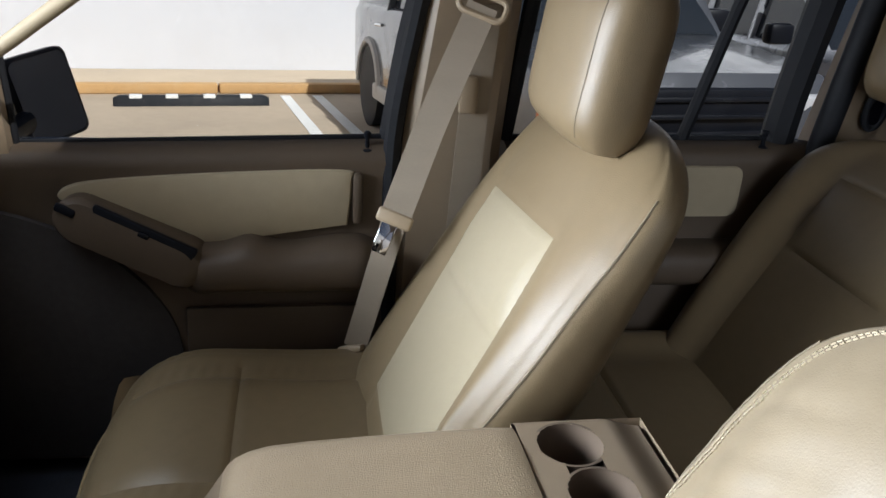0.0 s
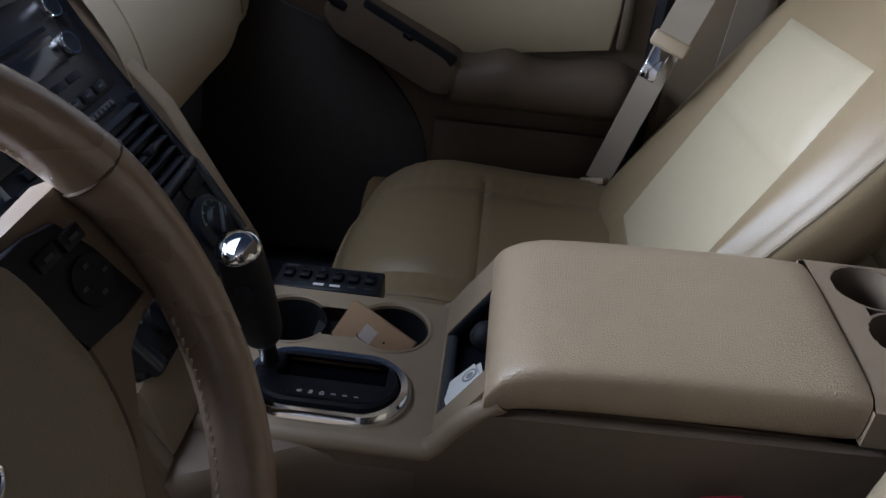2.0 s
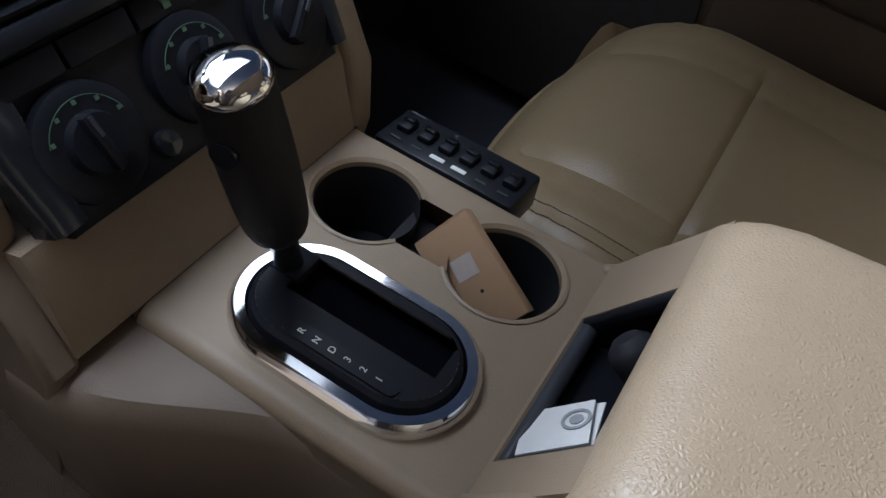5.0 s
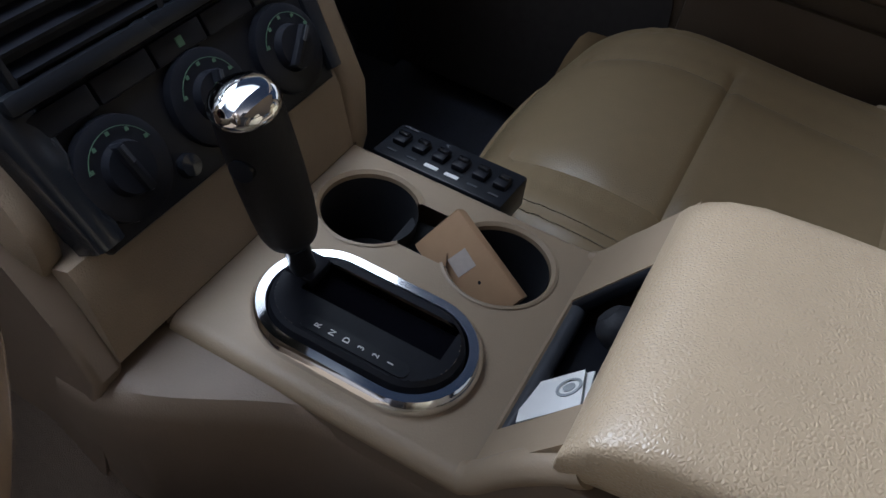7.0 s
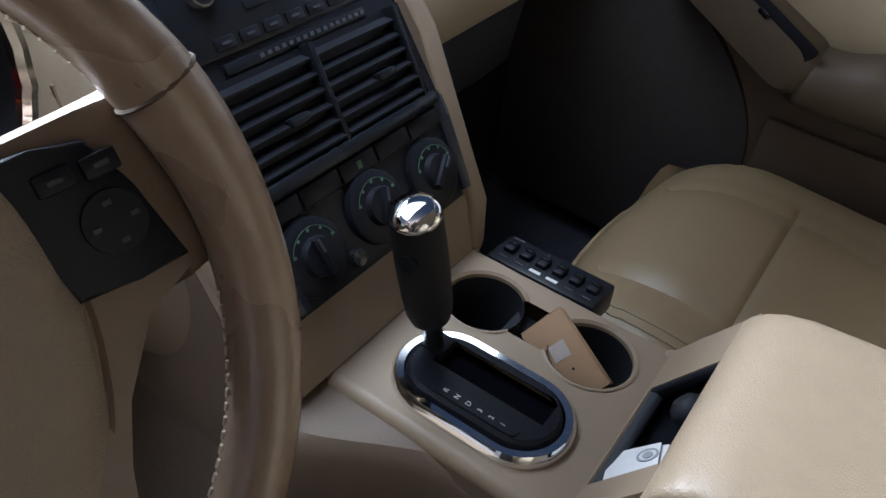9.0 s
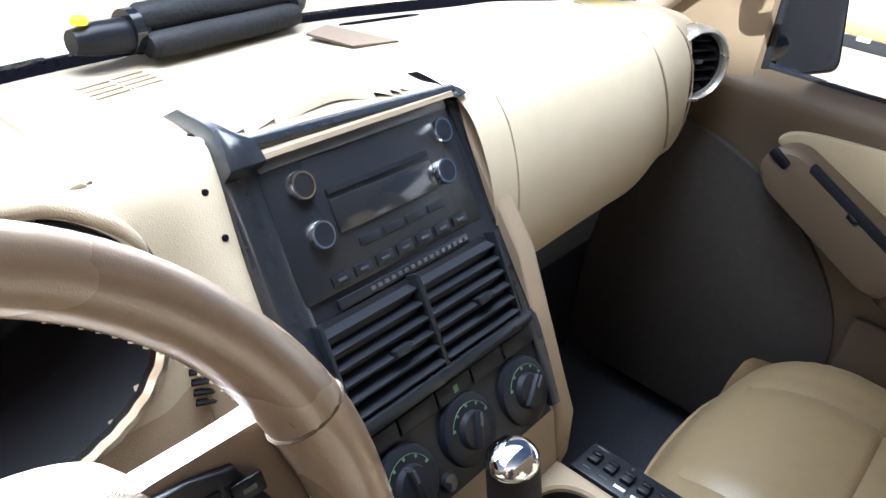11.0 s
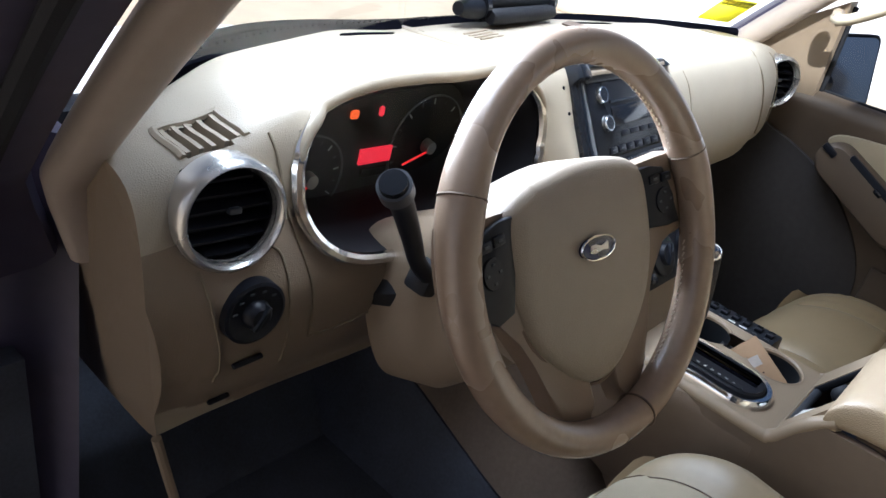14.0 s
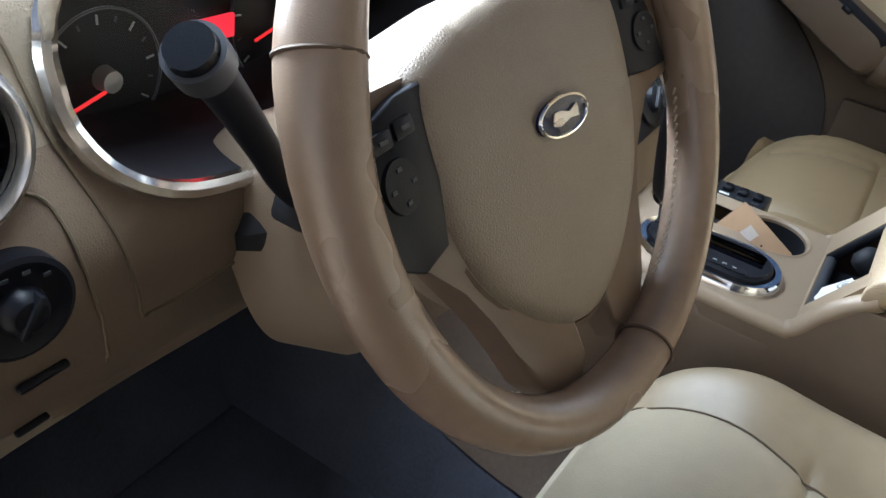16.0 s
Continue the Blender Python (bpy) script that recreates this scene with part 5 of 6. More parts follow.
        rows.append([(-0.070, y, zt), (lerp(-0.10, -0.138, f), y, zt - 0.010 * f), (lerp(-0.12, -0.146, f) + wob, y, lerp(zb, zt, 0.72)), (lerp(-0.16, -0.172, f) + wob, y, lerp(zb, zt, 0.32)), (-0.204, y, zb), (-0.190, y, zb - 0.02), (-0.070, y, zb - 0.02)])
    part("tunnel_carpet", skin(rows), TUNNEL, s, "brown carpet on the tunnel side")
    rows = []
    for k in range(25):
        y = lerp(0.985, 0.20, k / 24)
        zb = lerp(0.58, 0.70, sstep(0.36, 0.80, y)) + 0.004 * math.sin(9 * y)
        rows.append([(-0.140, y, zb - 0.021), (-0.206, y, zb - 0.003), (-0.215, y, zb - 0.012), (-0.232, y, lerp(zb, 0.502, 0.5)), (-0.262, y, 0.512), (-0.30, y, 0.503), (-0.140, y, 0.503)])
    part("tunnel_lining", skin(rows), CARPET, s, "dark carpet at the foot of the tunnel")
    low = skin([[(x, 0.455, 0.918), (x, 0.447, 0.905), (x, 0.440, 0.880), (x, 0.432, 0.853), (x, 0.46, 0.84), (x, 0.50, 0.90)] for x in (-0.127, 0.0, 0.123)])
    part("lower_plate", low, SHADED_VINYL, s, "lower plate in vinyl darkened for shade")
    return s


stack()

# ---------------------------------------------------------------- steering wheel
SW_TILT, SW_YAW = radians(27.7), radians(-5.2)
SW_C = Vector((-0.399, 0.384, 1.123))
SW = basis(SW_C, (math.cos(SW_YAW), math.sin(SW_YAW), 0), (-math.sin(SW_YAW) * math.sin(SW_TILT), math.cos(SW_YAW) * math.sin(SW_TILT), math.cos(SW_TILT)))
SW_R, SW_T = 0.1715, 0.0168


TURN = pose(0, 0, 0, 0, 0, 4.5)      # the wheel stands a little turned


def bend(b):
    """Lifts the outer ends of the spokes up to the rim."""
    for v in b.verts:
        v.co.z += 0.004 * sstep(0.10, 0.160, math.hypot(v.co.x, v.co.y))
    return b


def steering():
    w = thing("steering_wheel", "tan leather steering wheel with a padded hub and worn rim", "steering wheel")
    n = 96
    rim = []
    for k in range(n):
        a = 2 * math.pi * k / n
        rim.append(SW @ Vector((SW_R * math.cos(a), SW_R * math.sin(a), 0)))
    rings = []
    for k in range(n + 1):
        a = 2 * math.pi * k / n
        deg = math.degrees(a)
        swell = 1 + 0.10 * (groove(deg, 20, 12) + groove(deg, 160, 12))
        ring = []
        for j in range(16):
            t = 2 * math.pi * j / 16
            ring.append(SW @ Vector(((SW_R + SW_T * swell * 0.95 * math.cos(t)) * math.cos(a), (SW_R + SW_T * swell * 0.95 * math.cos(t)) * math.sin(a), SW_T * swell * 1.1 * math.sin(t))))
        rings.append(ring)
    b = skin(rings, caps=False)
    bmesh.ops.remove_doubles(b, verts=b.verts, dist=1e-5)
    r = part("rim", b, WHEEL_LEATHER, w, "worn brown leather rim")
    for deg in (22, 158, -77):
        a = radians(deg)
        m = SW @ pose(0, 0, 0, 0, 0, deg) @ pose(SW_R, 0, 0, 90, 0, 0)
        ring = [m @ Vector((SW_T * 1.055 * math.cos(t), SW_T * 1.16 * math.sin(t), 0)) for t in [2 * math.pi * q / 24 for q in range(24)]]
        part("seam", tube(ring, 0.0011, 5, closed=True), SEAM, r, "dark seam")
    for d0, d1 in ((26, 62), (-58, -8), (118, 154), (188, 238)):
        cnt = int((d1 - d0) / 2.2)
        sb = bmesh.new()
        for q in range(cnt):
            a = radians(lerp(d0, d1, q / cnt))
            rr = SW_R - SW_T * 0.90
            c = Vector((rr * math.cos(a), rr * math.sin(a), -0.006))
            join(sb, xform(box((0.0014, 0.0050, 0.0014)), SW @ Matrix.Translation(c) @ pose(0, 0, 0, 30, 0, math.degrees(a) + 20)))
        part("stitching", sb, STITCH, r, "pale lacing on the inner rim")
    # spoke frame, two halves
    half = [(0.030, 0.044), (0.065, 0.048), (0.100, 0.052), (0.135, 0.053), (0.158, 0.054), (0.165, 0.030), (0.167, 0.005), (0.166, -0.027), (0.148, -0.030), (0.122, -0.026), (0.114, -0.036), (0.101, -0.060), (0.088, -0.085), (0.079, -0.110), (0.072, -0.136), (0.060, -0.153), (0.048, -0.160), (0.026, -0.165), (0.020, -0.146), (0.015, -0.122), (0.018, -0.090), (0.030, -0.06)]
    for sx in (1, -1):
        out = [(sx * u, v) for u, v in (half if sx > 0 else half[::-1])]
        sp = part("spoke", xform(bend(slab(out, 0.022, 0.006)), SW @ TURN @ pose(0, 0, -0.038)), SPOKE, w, "tan moulded spoke")
        pad = [(0.088, 0.049), (0.112, 0.047), (0.131, 0.043), (0.141, 0.020), (0.149, -0.017), (0.126, -0.016), (0.102, -0.013), (0.097, 0.010)]
        if sx < 0:
            pad[4:7] = [(0.148, -0.022), (0.128, -0.034), (0.106, -0.030)]
        pad = [(sx * u, v) for u, v in (pad if sx > 0 else pad[::-1])]
        sw = part("switch_pad", xform(bend(slab(pad, 0.008, 0.002)), SW @ TURN @ pose(0, 0, -0.0180)), BLACK, sp, "black switch pad")
        lift = SW @ TURN @ pose(sx * 0.127, 0.010, -0.0092 + 0.002, 0, -sx * 6, 0)
        rk = part("rocker_disc", xform(lathe([(0.0, 0.0015), (0.0128, 0.0012), (0.0138, -0.004)], 28), lift), BLACK, sw)
        for u, v in ((0, 0.008), (0, -0.008), (0.008, 0), (-0.008, 0)):
            part("mark", xform(box((0.0035, 0.002, 0.0006), (u, v, 0.0017)), lift), GREY, rk)
        for u, v in ((-0.013, 0.0235), (0.005, 0.0225)):
            part("switch", xform(box((0.015, 0.009, 0.004), (sx * u, v, 0.0), bevel=0.0015), lift), BLACK, sw)
            part("mark", xform(box((0.006, 0.002, 0.0008), (sx * u, v, 0.0023)), lift), GREY, sw)
    # hub
    prof = [(-0.062, 0.066), (0.0, 0.072), (0.062, 0.066), (0.093, 0.055), (0.103, 0.040), (0.105, 0.005), (0.101, -0.030), (0.086, -0.068), (0.060, -0.099), (0.032, -0.121), (0.011, -0.129), (0.0, -0.130)]
    prof = prof + [(-u, v) for u, v in prof[::-1]][1:-2]
    pts = smooth_path([(u, v, 0) for u, v in prof + prof[:1]], 80)[:-1]
    rings = []
    for z, f in ((-0.045, 1.0), (-0.006, 1.015), (0.003, 1.008), (0.0095, 0.975), (0.0140, 0.91), (0.0172, 0.79), (0.0196, 0.5), (0.0205, 0.2), (0.0207, 0.03)):
        rings.append([SW @ TURN @ Vector((p.x * f, -0.022 + (p.y + 0.022) * f, z - 0.0215)) for p in pts])
    hub = part("hub_cover", skin(rings), HUB_VINYL, w, "padded tan airbag cover")
    low = [p for p in pts if p.y < 0.030]
    k0 = max(range(len(low)), key=lambda i: (low[i] - low[i - 1]).length)
    gap = [SW @ TURN @ Vector((p.x * 1.012, -0.022 + (p.y + 0.022) * 1.012, -0.0165)) for p in low[k0:] + low[:k0]]
    part("hub_gap", tube(gap, 0.0022, 5), SEAM, hub, "dark gap round the cover")
    em = SW @ pose(-0.001, -0.003, -0.0020, 0, 0, 0)
    oval = [(0.0245 * math.cos(2 * math.pi * k / 40), 0.0105 * math.sin(2 * math.pi * k / 40)) for k in range(40)]
    e = part("emblem", xform(slab(oval, 0.004, 0.001), em), EMBLEM_BLUE, hub, "dark oval emblem")
    part("emblem_ring", tube([em @ Vector((x, y, 0.004)) for x, y in oval], 0.0011, 6, closed=True), CHROME, e, "chrome oval ring")
    part("emblem_shape", xform(slab([(-0.014, -0.003), (-0.011, 0.0035), (-0.004, 0.0035), (0.004, 0.001), (0.013, 0.004), (0.014, -0.0035), (0.004, -0.0025), (-0.006, -0.0045)], 0.001), em @ pose(0, 0, 0.0042)), SATIN, e, "plain silver shape")
    return w


steering()


def column():
    c = thing("steering_column", "beige steering column shroud", "steering column")
    ax = SW.to_3x3() @ Vector((0, 0, -1))
    rings = []
    for d, rx, ry, off in ((0.060, 0.050, 0.046, 0.0), (0.075, 0.062, 0.056, -0.008), (0.09, 0.068, 0.070, -0.030), (0.13, 0.070, 0.084, -0.050), (0.19, 0.070, 0.094, -0.062), (0.26, 0.068, 0.090, -0.064)):
        rings.append([SW @ Vector((rx * a, off + ry * b, -d)) for a, b in (superellipse(k, 40, 3.6, 3.4) for k in range(40))])
    part("shroud", skin(rings), SHADED_VINYL, c)
    part("boot", xform(box((0.15, 0.04, 0.16), bevel=0.02), SW @ pose(0, -0.045, -0.275)), RUBBER, c, "dark gap behind the column")
    # left stalk
    st = part("stalk", tube(smooth_path([(-0.462, 0.505, 1.035), (-0.485, 0.507, 1.060), (-0.510, 0.500, 1.095), (-0.545, 0.489, 1.140), (-0.568, 0.482, 1.166)], 20),
                            [0.0085] * 6 + [0.0085 + 0.0002 * k for k in range(15)], 14), BLACK, c, "black indicator stalk")
    d = (Vector((-0.568, 0.482, 1.166)) - Vector((-0.545, 0.489, 1.140))).normalized()
    part("stalk_collar", tube([Vector((-0.568, 0.482, 1.166)) - d * 0.010, Vector((-0.568, 0.482, 1.166)) + d * 0.004], 0.0145, 20), GREY, st, "grey ribbed collar")
    part("stalk_cap", tube([Vector((-0.568, 0.482, 1.166)) + d * 0.003, Vector((-0.568, 0.482, 1.166)) + d * 0.009], [0.0122, 0.0112], 20), CHARCOAL, st, "dark end cap")
    part("stalk_socket", box((0.022, 0.030, 0.034), (-0.462, 0.512, 1.034), (0, 20, 0), bevel=0.006), RUBBER, c, "black socket")
    return c


column()

# ---------------------------------------------------------------- console
TZ = 0.852                     # tray height
CUPS = ((0.072, 0.384, 0.0385), (0.076, 0.280, 0.0395))
X0, X1 = -0.088, 0.128


def console():
    c = thing("centre_console", "beige centre console with shifter, cup holders and padded lid", "console")
    # walls use the darker plastic, with their shade in its colour
    # side walls
    prof = [(0.432, TZ - 0.011), (0.228, TZ - 0.011), (0.176, 0.902), (-0.255, 0.914), (-0.262, 0.92), (-0.265, 0.52), (0.50, 0.52), (0.455, 0.72)]
    for x0, x1 in ((X0 + 0.0004, X0 + 0.012), (X1 - 0.012, X1 - 0.0004)):
        b = bmesh.new()
        lo = [b.verts.new((x0, y, z)) for y, z in prof]
        hi = [b.verts.new((x1, y, z)) for y, z in prof]
        b.faces.new(lo)
        b.faces.new(hi[::-1])
        for i in range(len(prof)):
            j = (i + 1) % len(prof)
            b.faces.new((lo[i], hi[i], hi[j], lo[j]))
        part("side_wall", b, PLASTIC_DARK, c, "console side darkened for shade", smooth=False)
    part("rear_wall", box((X1 - X0, 0.012, 0.40), ((X0 + X1) / 2, -0.262, 0.725), bevel=0.003), PLASTIC, c)
    # tray with cup openings
    rings = []
    nx, ny = 110, 110
    for i in range(nx + 1):
        x = lerp(X0 + 0.0105, X1 - 0.006, i / nx)
        rings.append([(x, lerp(0.432, 0.220, j / ny), TZ) for j in range(ny + 1)])

    def keep(i, j, p):
        for cx, cy, r in CUPS:
            if (p.x - cx) ** 2 + (p.y - cy) ** 2 < r * r:
                return False
        if abs(p.x - 0.074) < 0.023 and abs(p.y - 0.332) < 0.03:
            return False
        return not (abs(p.x + 0.026) < 0.034 and abs(p.y - 0.326) < 0.055)

    part("tray", skin(rings, closed=False, keep=keep), PLASTIC, c, "beige tray top")
    for x, e in ((X0 + 0.0105, 0.0105), (X1 - 0.006, 0.006)):
        line = [(x, 0.432, TZ - e), (x, 0.33, TZ - e), (x, 0.236, TZ - e), (x, 0.224, TZ + 0.0035 - e), (x, 0.215, TZ + 0.0125 - e), (x, 0.195, TZ + 0.044 - e), (x, 0.168, 0.9225 - e)]
        part("tray_edge", tube(smooth_path(line, 40), e, 20), PLASTIC, c, "rounded beige tray edge")
    part("joint", box((X1 - X0, 0.0025, 0.004), ((X0 + X1) / 2, 0.4335, TZ - 0.002)), SEAM, c, "dark joint")
    for cx, cy, r in CUPS:
        lip = xform(lathe([(r + 0.003, 0.001), (r + 0.001, 0.0015), (r - 0.0015, -0.001), (r - 0.002, -0.008)], 72, caps=False), pose(cx, cy, TZ))
        cut = [f for f in lip.faces if abs(f.calc_center_median().x - 0.074) < 0.023 and abs(f.calc_center_median().y - 0.332) < 0.03]
        bmesh.ops.delete(lip, geom=cut, context="FACES")
        cup = part("cup_holder", lip, PLASTIC, c, "deep round cup holder")
        part("cup_liner", xform(lathe([(r - 0.0026, -0.004), (r - 0.0050, -0.068), (0, -0.069)], 40, caps=False), pose(cx, cy, TZ)), RUBBER, cup, "dark rubber liner")
    part("cup_bridge", box((0.050, 0.060, 0.004), (0.074, 0.332, TZ - 0.022)), RUBBER, c)
    rows = []
    for k in range(21):
        y = lerp(0.470, 0.235, k / 20)
        xo = lerp(X0 - 0.0002, -0.1478, sstep(0.300, 0.448, y))
        rows.append([(X0 + 0.006, y, TZ - 0.0085), (xo + 0.018, y, TZ - 0.0090), (xo + 0.008, y, TZ - 0.0115), (xo + 0.002, y, TZ - 0.019), (xo, y, TZ - 0.032), (xo, y, 0.79), (lerp(xo, X0, 0.12), y, 0.70), (X0 + 0.006, y, 0.64)])
    part("side_fairing", skin(rows), PLASTIC_DARK, c, "flared console side darkened for shade")
    # slope with the small pocket
    sl = basis((0, 0.219, TZ + 0.001), (1, 0, 0), (0, -0.050, 0.079))
    ln = 0.094
    px0, px1 = -0.050, 0.067
    for x0, x1, v0, v1 in ((X0 + 0.0105, px0, 0, ln), (px1, X1 - 0.006, 0, ln), (px0, px1, 0, 0.004)):
        part("slope", xform(box((x1 - x0, v1 - v0, 0.006), ((x0 + x1) / 2, (v0 + v1) / 2, -0.003)), sl), PLASTIC, c)
    fr = part("pocket_frame", xform(box((px1 - px0 + 0.006, 0.015, 0.012), ((px0 + px1) / 2, 0.002, 0.002), bevel=0.005, seg=4), sl), GREY, c, "dark grey pocket frame")
    for x in (px0, px1):
        part("pocket_side", xform(box((0.0075, ln, 0.010), (x, ln / 2, 0.0), bevel=0.003, seg=3), sl), CHARCOAL, fr)
    part("pocket_well", box((0.115, 0.10, 0.004), (0.0085, 0.165, 0.850), (-8, 0, 0)), BLACK, fr, "black pocket floor")
    part("pocket_back", box((0.115, 0.004, 0.08), (0.0085, 0.120, 0.885)), BLACK, fr)
    part("power_plug", tube(smooth_path([(0.036, 0.158, 0.865), (0.040, 0.180, 0.880), (0.043, 0.195, 0.890)], 8), [0.010, 0.011, 0.012, 0.013, 0.014, 0.0145, 0.0145, 0.013, 0.008], 20), RUBBER, fr, "black plug in the socket")
    # lid
    rings = []
    for y, zt, zb, w in ((0.184, 0.915, 0.910, 0.985), (0.183, 0.925, 0.905, 0.995), (0.179, 0.9355, 0.902, 1.0), (0.170, 0.947, 0.902, 1.0), (0.157, 0.9555, 0.904, 1.0), (0.138, 0.9615, 0.907, 1.0),
                         (0.10, 0.9650, 0.910, 1.0), (0.04, 0.968, 0.912, 1.0), (-0.03, 0.970, 0.914, 1.0), (-0.09, 0.971, 0.915, 1.0), (-0.110, 0.970, 0.916, 1.0), (-0.1165, 0.968, 0.918, 1.0)):
        ring = []
        for k in range(48):
            a, b = superellipse(k, 48, 4.5 if math.cos(2 * math.pi * k / 48) > 0 else 10, 3.0 if math.cos(2 * math.pi * k / 48) > 0 else 5.0)
            ring.append(((X0 + X1) / 2 + 0.000 + a * 0.1065 * w, y, lerp(zb, zt, 0.5 + 0.5 * b)))
        rings.append(ring)
    part("lid", skin(rings), VINYL, c, "padded grained console lid")
    part("lid_gap", box((0.190, 0.25, 0.006), ((X0 + X1) / 2, 0.02, 0.907)), SEAM, c)
    # rear end with two cup openings
    rings = []
    nx, ny = 90, 60
    for i in range(nx + 1):
        x = lerp(X0 - 0.002, X1 + 0.002, i / nx)
        e = 0.008 * (groove(x, X0 - 0.002, 0.008) + groove(x, X1 + 0.002, 0.008))
        rings.append([(x, lerp(-0.118, -0.258, j / ny), 0.966 - e - 0.010 * sstep(0.7, 1, j / ny)) for j in range(ny + 1)])
    rc = ((0.079, -0.168, 0.0345), (0.004, -0.178, 0.0345))

    def keep2(i, j, p):
        for cx, cy, r in rc:
            if (p.x - cx) ** 2 + (p.y - cy) ** 2 < r * r:
                return False
        return not (0.02 < p.x < 0.064 and abs(p.y + 0.173) < 0.020)

    rt = part("rear_top", skin(rings, closed=False, keep=keep2), PLASTIC, c, "beige rear cup holder top")
    part("rear_skirt", skin([[(x, y, z) for x, y in ((X0 - 0.002, -0.118), (X1 + 0.002, -0.118), (X1 + 0.002, -0.266), (X0 - 0.002, -0.266))] for z in (0.922, 0.957)], caps=False), PLASTIC, rt)
    for cx, cy, r in rc:
        part("cup_holder", xform(lathe([(r + 0.003, 0.001), (r, 0.001), (r - 0.003, -0.06), (0.0, -0.062)], 40, caps=False), pose(cx, cy, 0.965)), PLASTIC_DARK, rt, "round brown cup holder")
    return c


CON = console()


def shifter():
    # chrome bezel, black gate with selector marks, and the lever
    B = Vector((-0.026, 0.326, TZ))
    rings = []
    for hw, hl, z in ((0.0465, 0.079, 0.0), (0.0460, 0.0785, 0.006), (0.0425, 0.075, 0.010), (0.0365, 0.069, 0.0095), (0.0345, 0.067, 0.004)):
        rings.append([(B.x + x, B.y + y, TZ + z) for x, y in stadium(hw, hl, 20)])
    bz = part("bezel", skin(rings, caps=False), CHROME, CON, "polished chrome shifter bezel")
    rings = []
    for hw, hl, z in ((0.0355, 0.068, 0.002), (0.0335, 0.066, 0.012), (0.0305, 0.063, 0.0145)):
        rings.append([(B.x + x, B.y + y, TZ + z) for x, y in stadium(hw, hl, 20)])
    b = skin(rings, caps=False)
    part("gate", b, BLACK, bz, "black shifter gate")

    def outside(p):
        return not (abs(p.x - 0.0105) < 0.0140 and abs(p.y + 0.004) < 0.050)

    def inside(x, y):
        hw, hl = 0.0306, 0.0631
        yy = max(abs(y) - (hl - hw), 0)
        return x * x + yy * yy < hw * hw

    rings = [[(B.x - 0.031 + 0.062 * i / 62, B.y - 0.064 + 0.128 * j / 96, TZ + 0.0145) for j in range(97)] for i in range(63)]
    g = skin(rings, closed=False, keep=lambda i, j, p: inside(p.x - B.x, p.y - B.y) and outside(Vector((p.x - B.x, p.y - B.y, 0))))
    part("gate_top", g, BLACK, bz, "black gate top", smooth=False)
    part("gate_slot", box((0.030, 0.102, 0.03), (B.x + 0.0105, B.y - 0.004, TZ - 0.012)), BAND, bz, "dark slot")
    part("mark_strip", xform(slab(stadium(0.0055, 0.038, 8), 0.0012), pose(B.x - 0.0238, B.y - 0.006, TZ + 0.0146)), CHARCOAL, bz, "dark selector strip")
    for k, ch in enumerate("PRND321"[1:]):
        cu = bpy.data.curves.new("letter", "FONT")
        cu.body, cu.size, cu.extrude, cu.align_x, cu.align_y = ch, 0.0060, 0.0002, "CENTER", "CENTER"
        tmp = bpy.data.objects.new("letter", cu)
        me = bpy.data.meshes.new_from_object(tmp)
        bpy.data.objects.remove(tmp)
        me.materials.append(WHITE_MARK)
        lt = new("letter", me)
        lt.parent = bz
        lt.matrix_basis = pose(B.x - 0.0238, B.y + 0.020 - k * 0.0103, TZ + 0.0162, 0, 0, 0)
    # lever
    foot, top = Vector((-0.012, 0.380, TZ)), Vector((-0.047, 0.395, 1.015))
    up = (top - foot).normalized()
    lv = part("lever", tube([foot, foot + up * 0.05], 0.0085, 14), CHARCOAL, CON, "dark metal lever")
    part("lever_collar", tube([foot + up * 0.046, foot + up * 0.054], 0.0115, 16), CHROME, lv, "chrome collar")
    hs = [(0.050, 0.012), (0.054, 0.0165), (0.062, 0.0185), (0.080, 0.0195), (0.105, 0.0200), (0.125, 0.0200), (0.154, 0.0192), (0.160, 0.0185)]
    part("grip", tube([foot + up * h for h, r in hs], [r for h, r in hs], 24), GRIP, lv, "black leather grip")
    hs = [(0.1595, 0.0180), (0.1618, 0.0194), (0.1645, 0.0191), (0.1680, 0.0172), (0.1710, 0.0130), (0.1728, 0.0064), (0.1732, 0.001)]
    part("knob_cap", tube([foot + up * h for h, r in hs], [r for h, r in hs], 28), CHROME, lv, "polished chrome knob cap")
    side = Vector((-1, -0.2, 0)).normalized()
    part("release_button", tube([foot + up * 0.130 + side * 0.017, foot + up * 0.130 + side * 0.0225], 0.007, 16), BLACK_GLOSS, lv)
    part("lever_boot", box((0.024, 0.022, 0.010), (foot.x, foot.y, TZ + 0.012), bevel=0.003), BLACK, lv)


shifter()

# ---------------------------------------------------------------- seats


def stitches(line, lift, pitch):
    """Short threads laid end to end along a line of points."""
    bm = bmesh.new()
    todo = 0.0
    for p, q in zip(line, line[1:]):
        d = Vector(q) - Vector(p)
        while todo < d.length:
            mid = Vector(p) + d * (todo / d.length) + lift
            m = Matrix.Translation(mid) @ d.to_track_quat("Y", "Z").to_matrix().to_4x4()
            bm2 = box((0.0011, pitch * 0.72, 0.0011))
            for v in bm2.verts:
                v.co = m @ v.co
            vs = {v: bm.verts.new(v.co) for v in bm2.verts}
            for f in bm2.faces:
                bm.faces.new([vs[v] for v in f.verts])
            bm2.free()
            todo += pitch
        todo -= d.length
    return bm


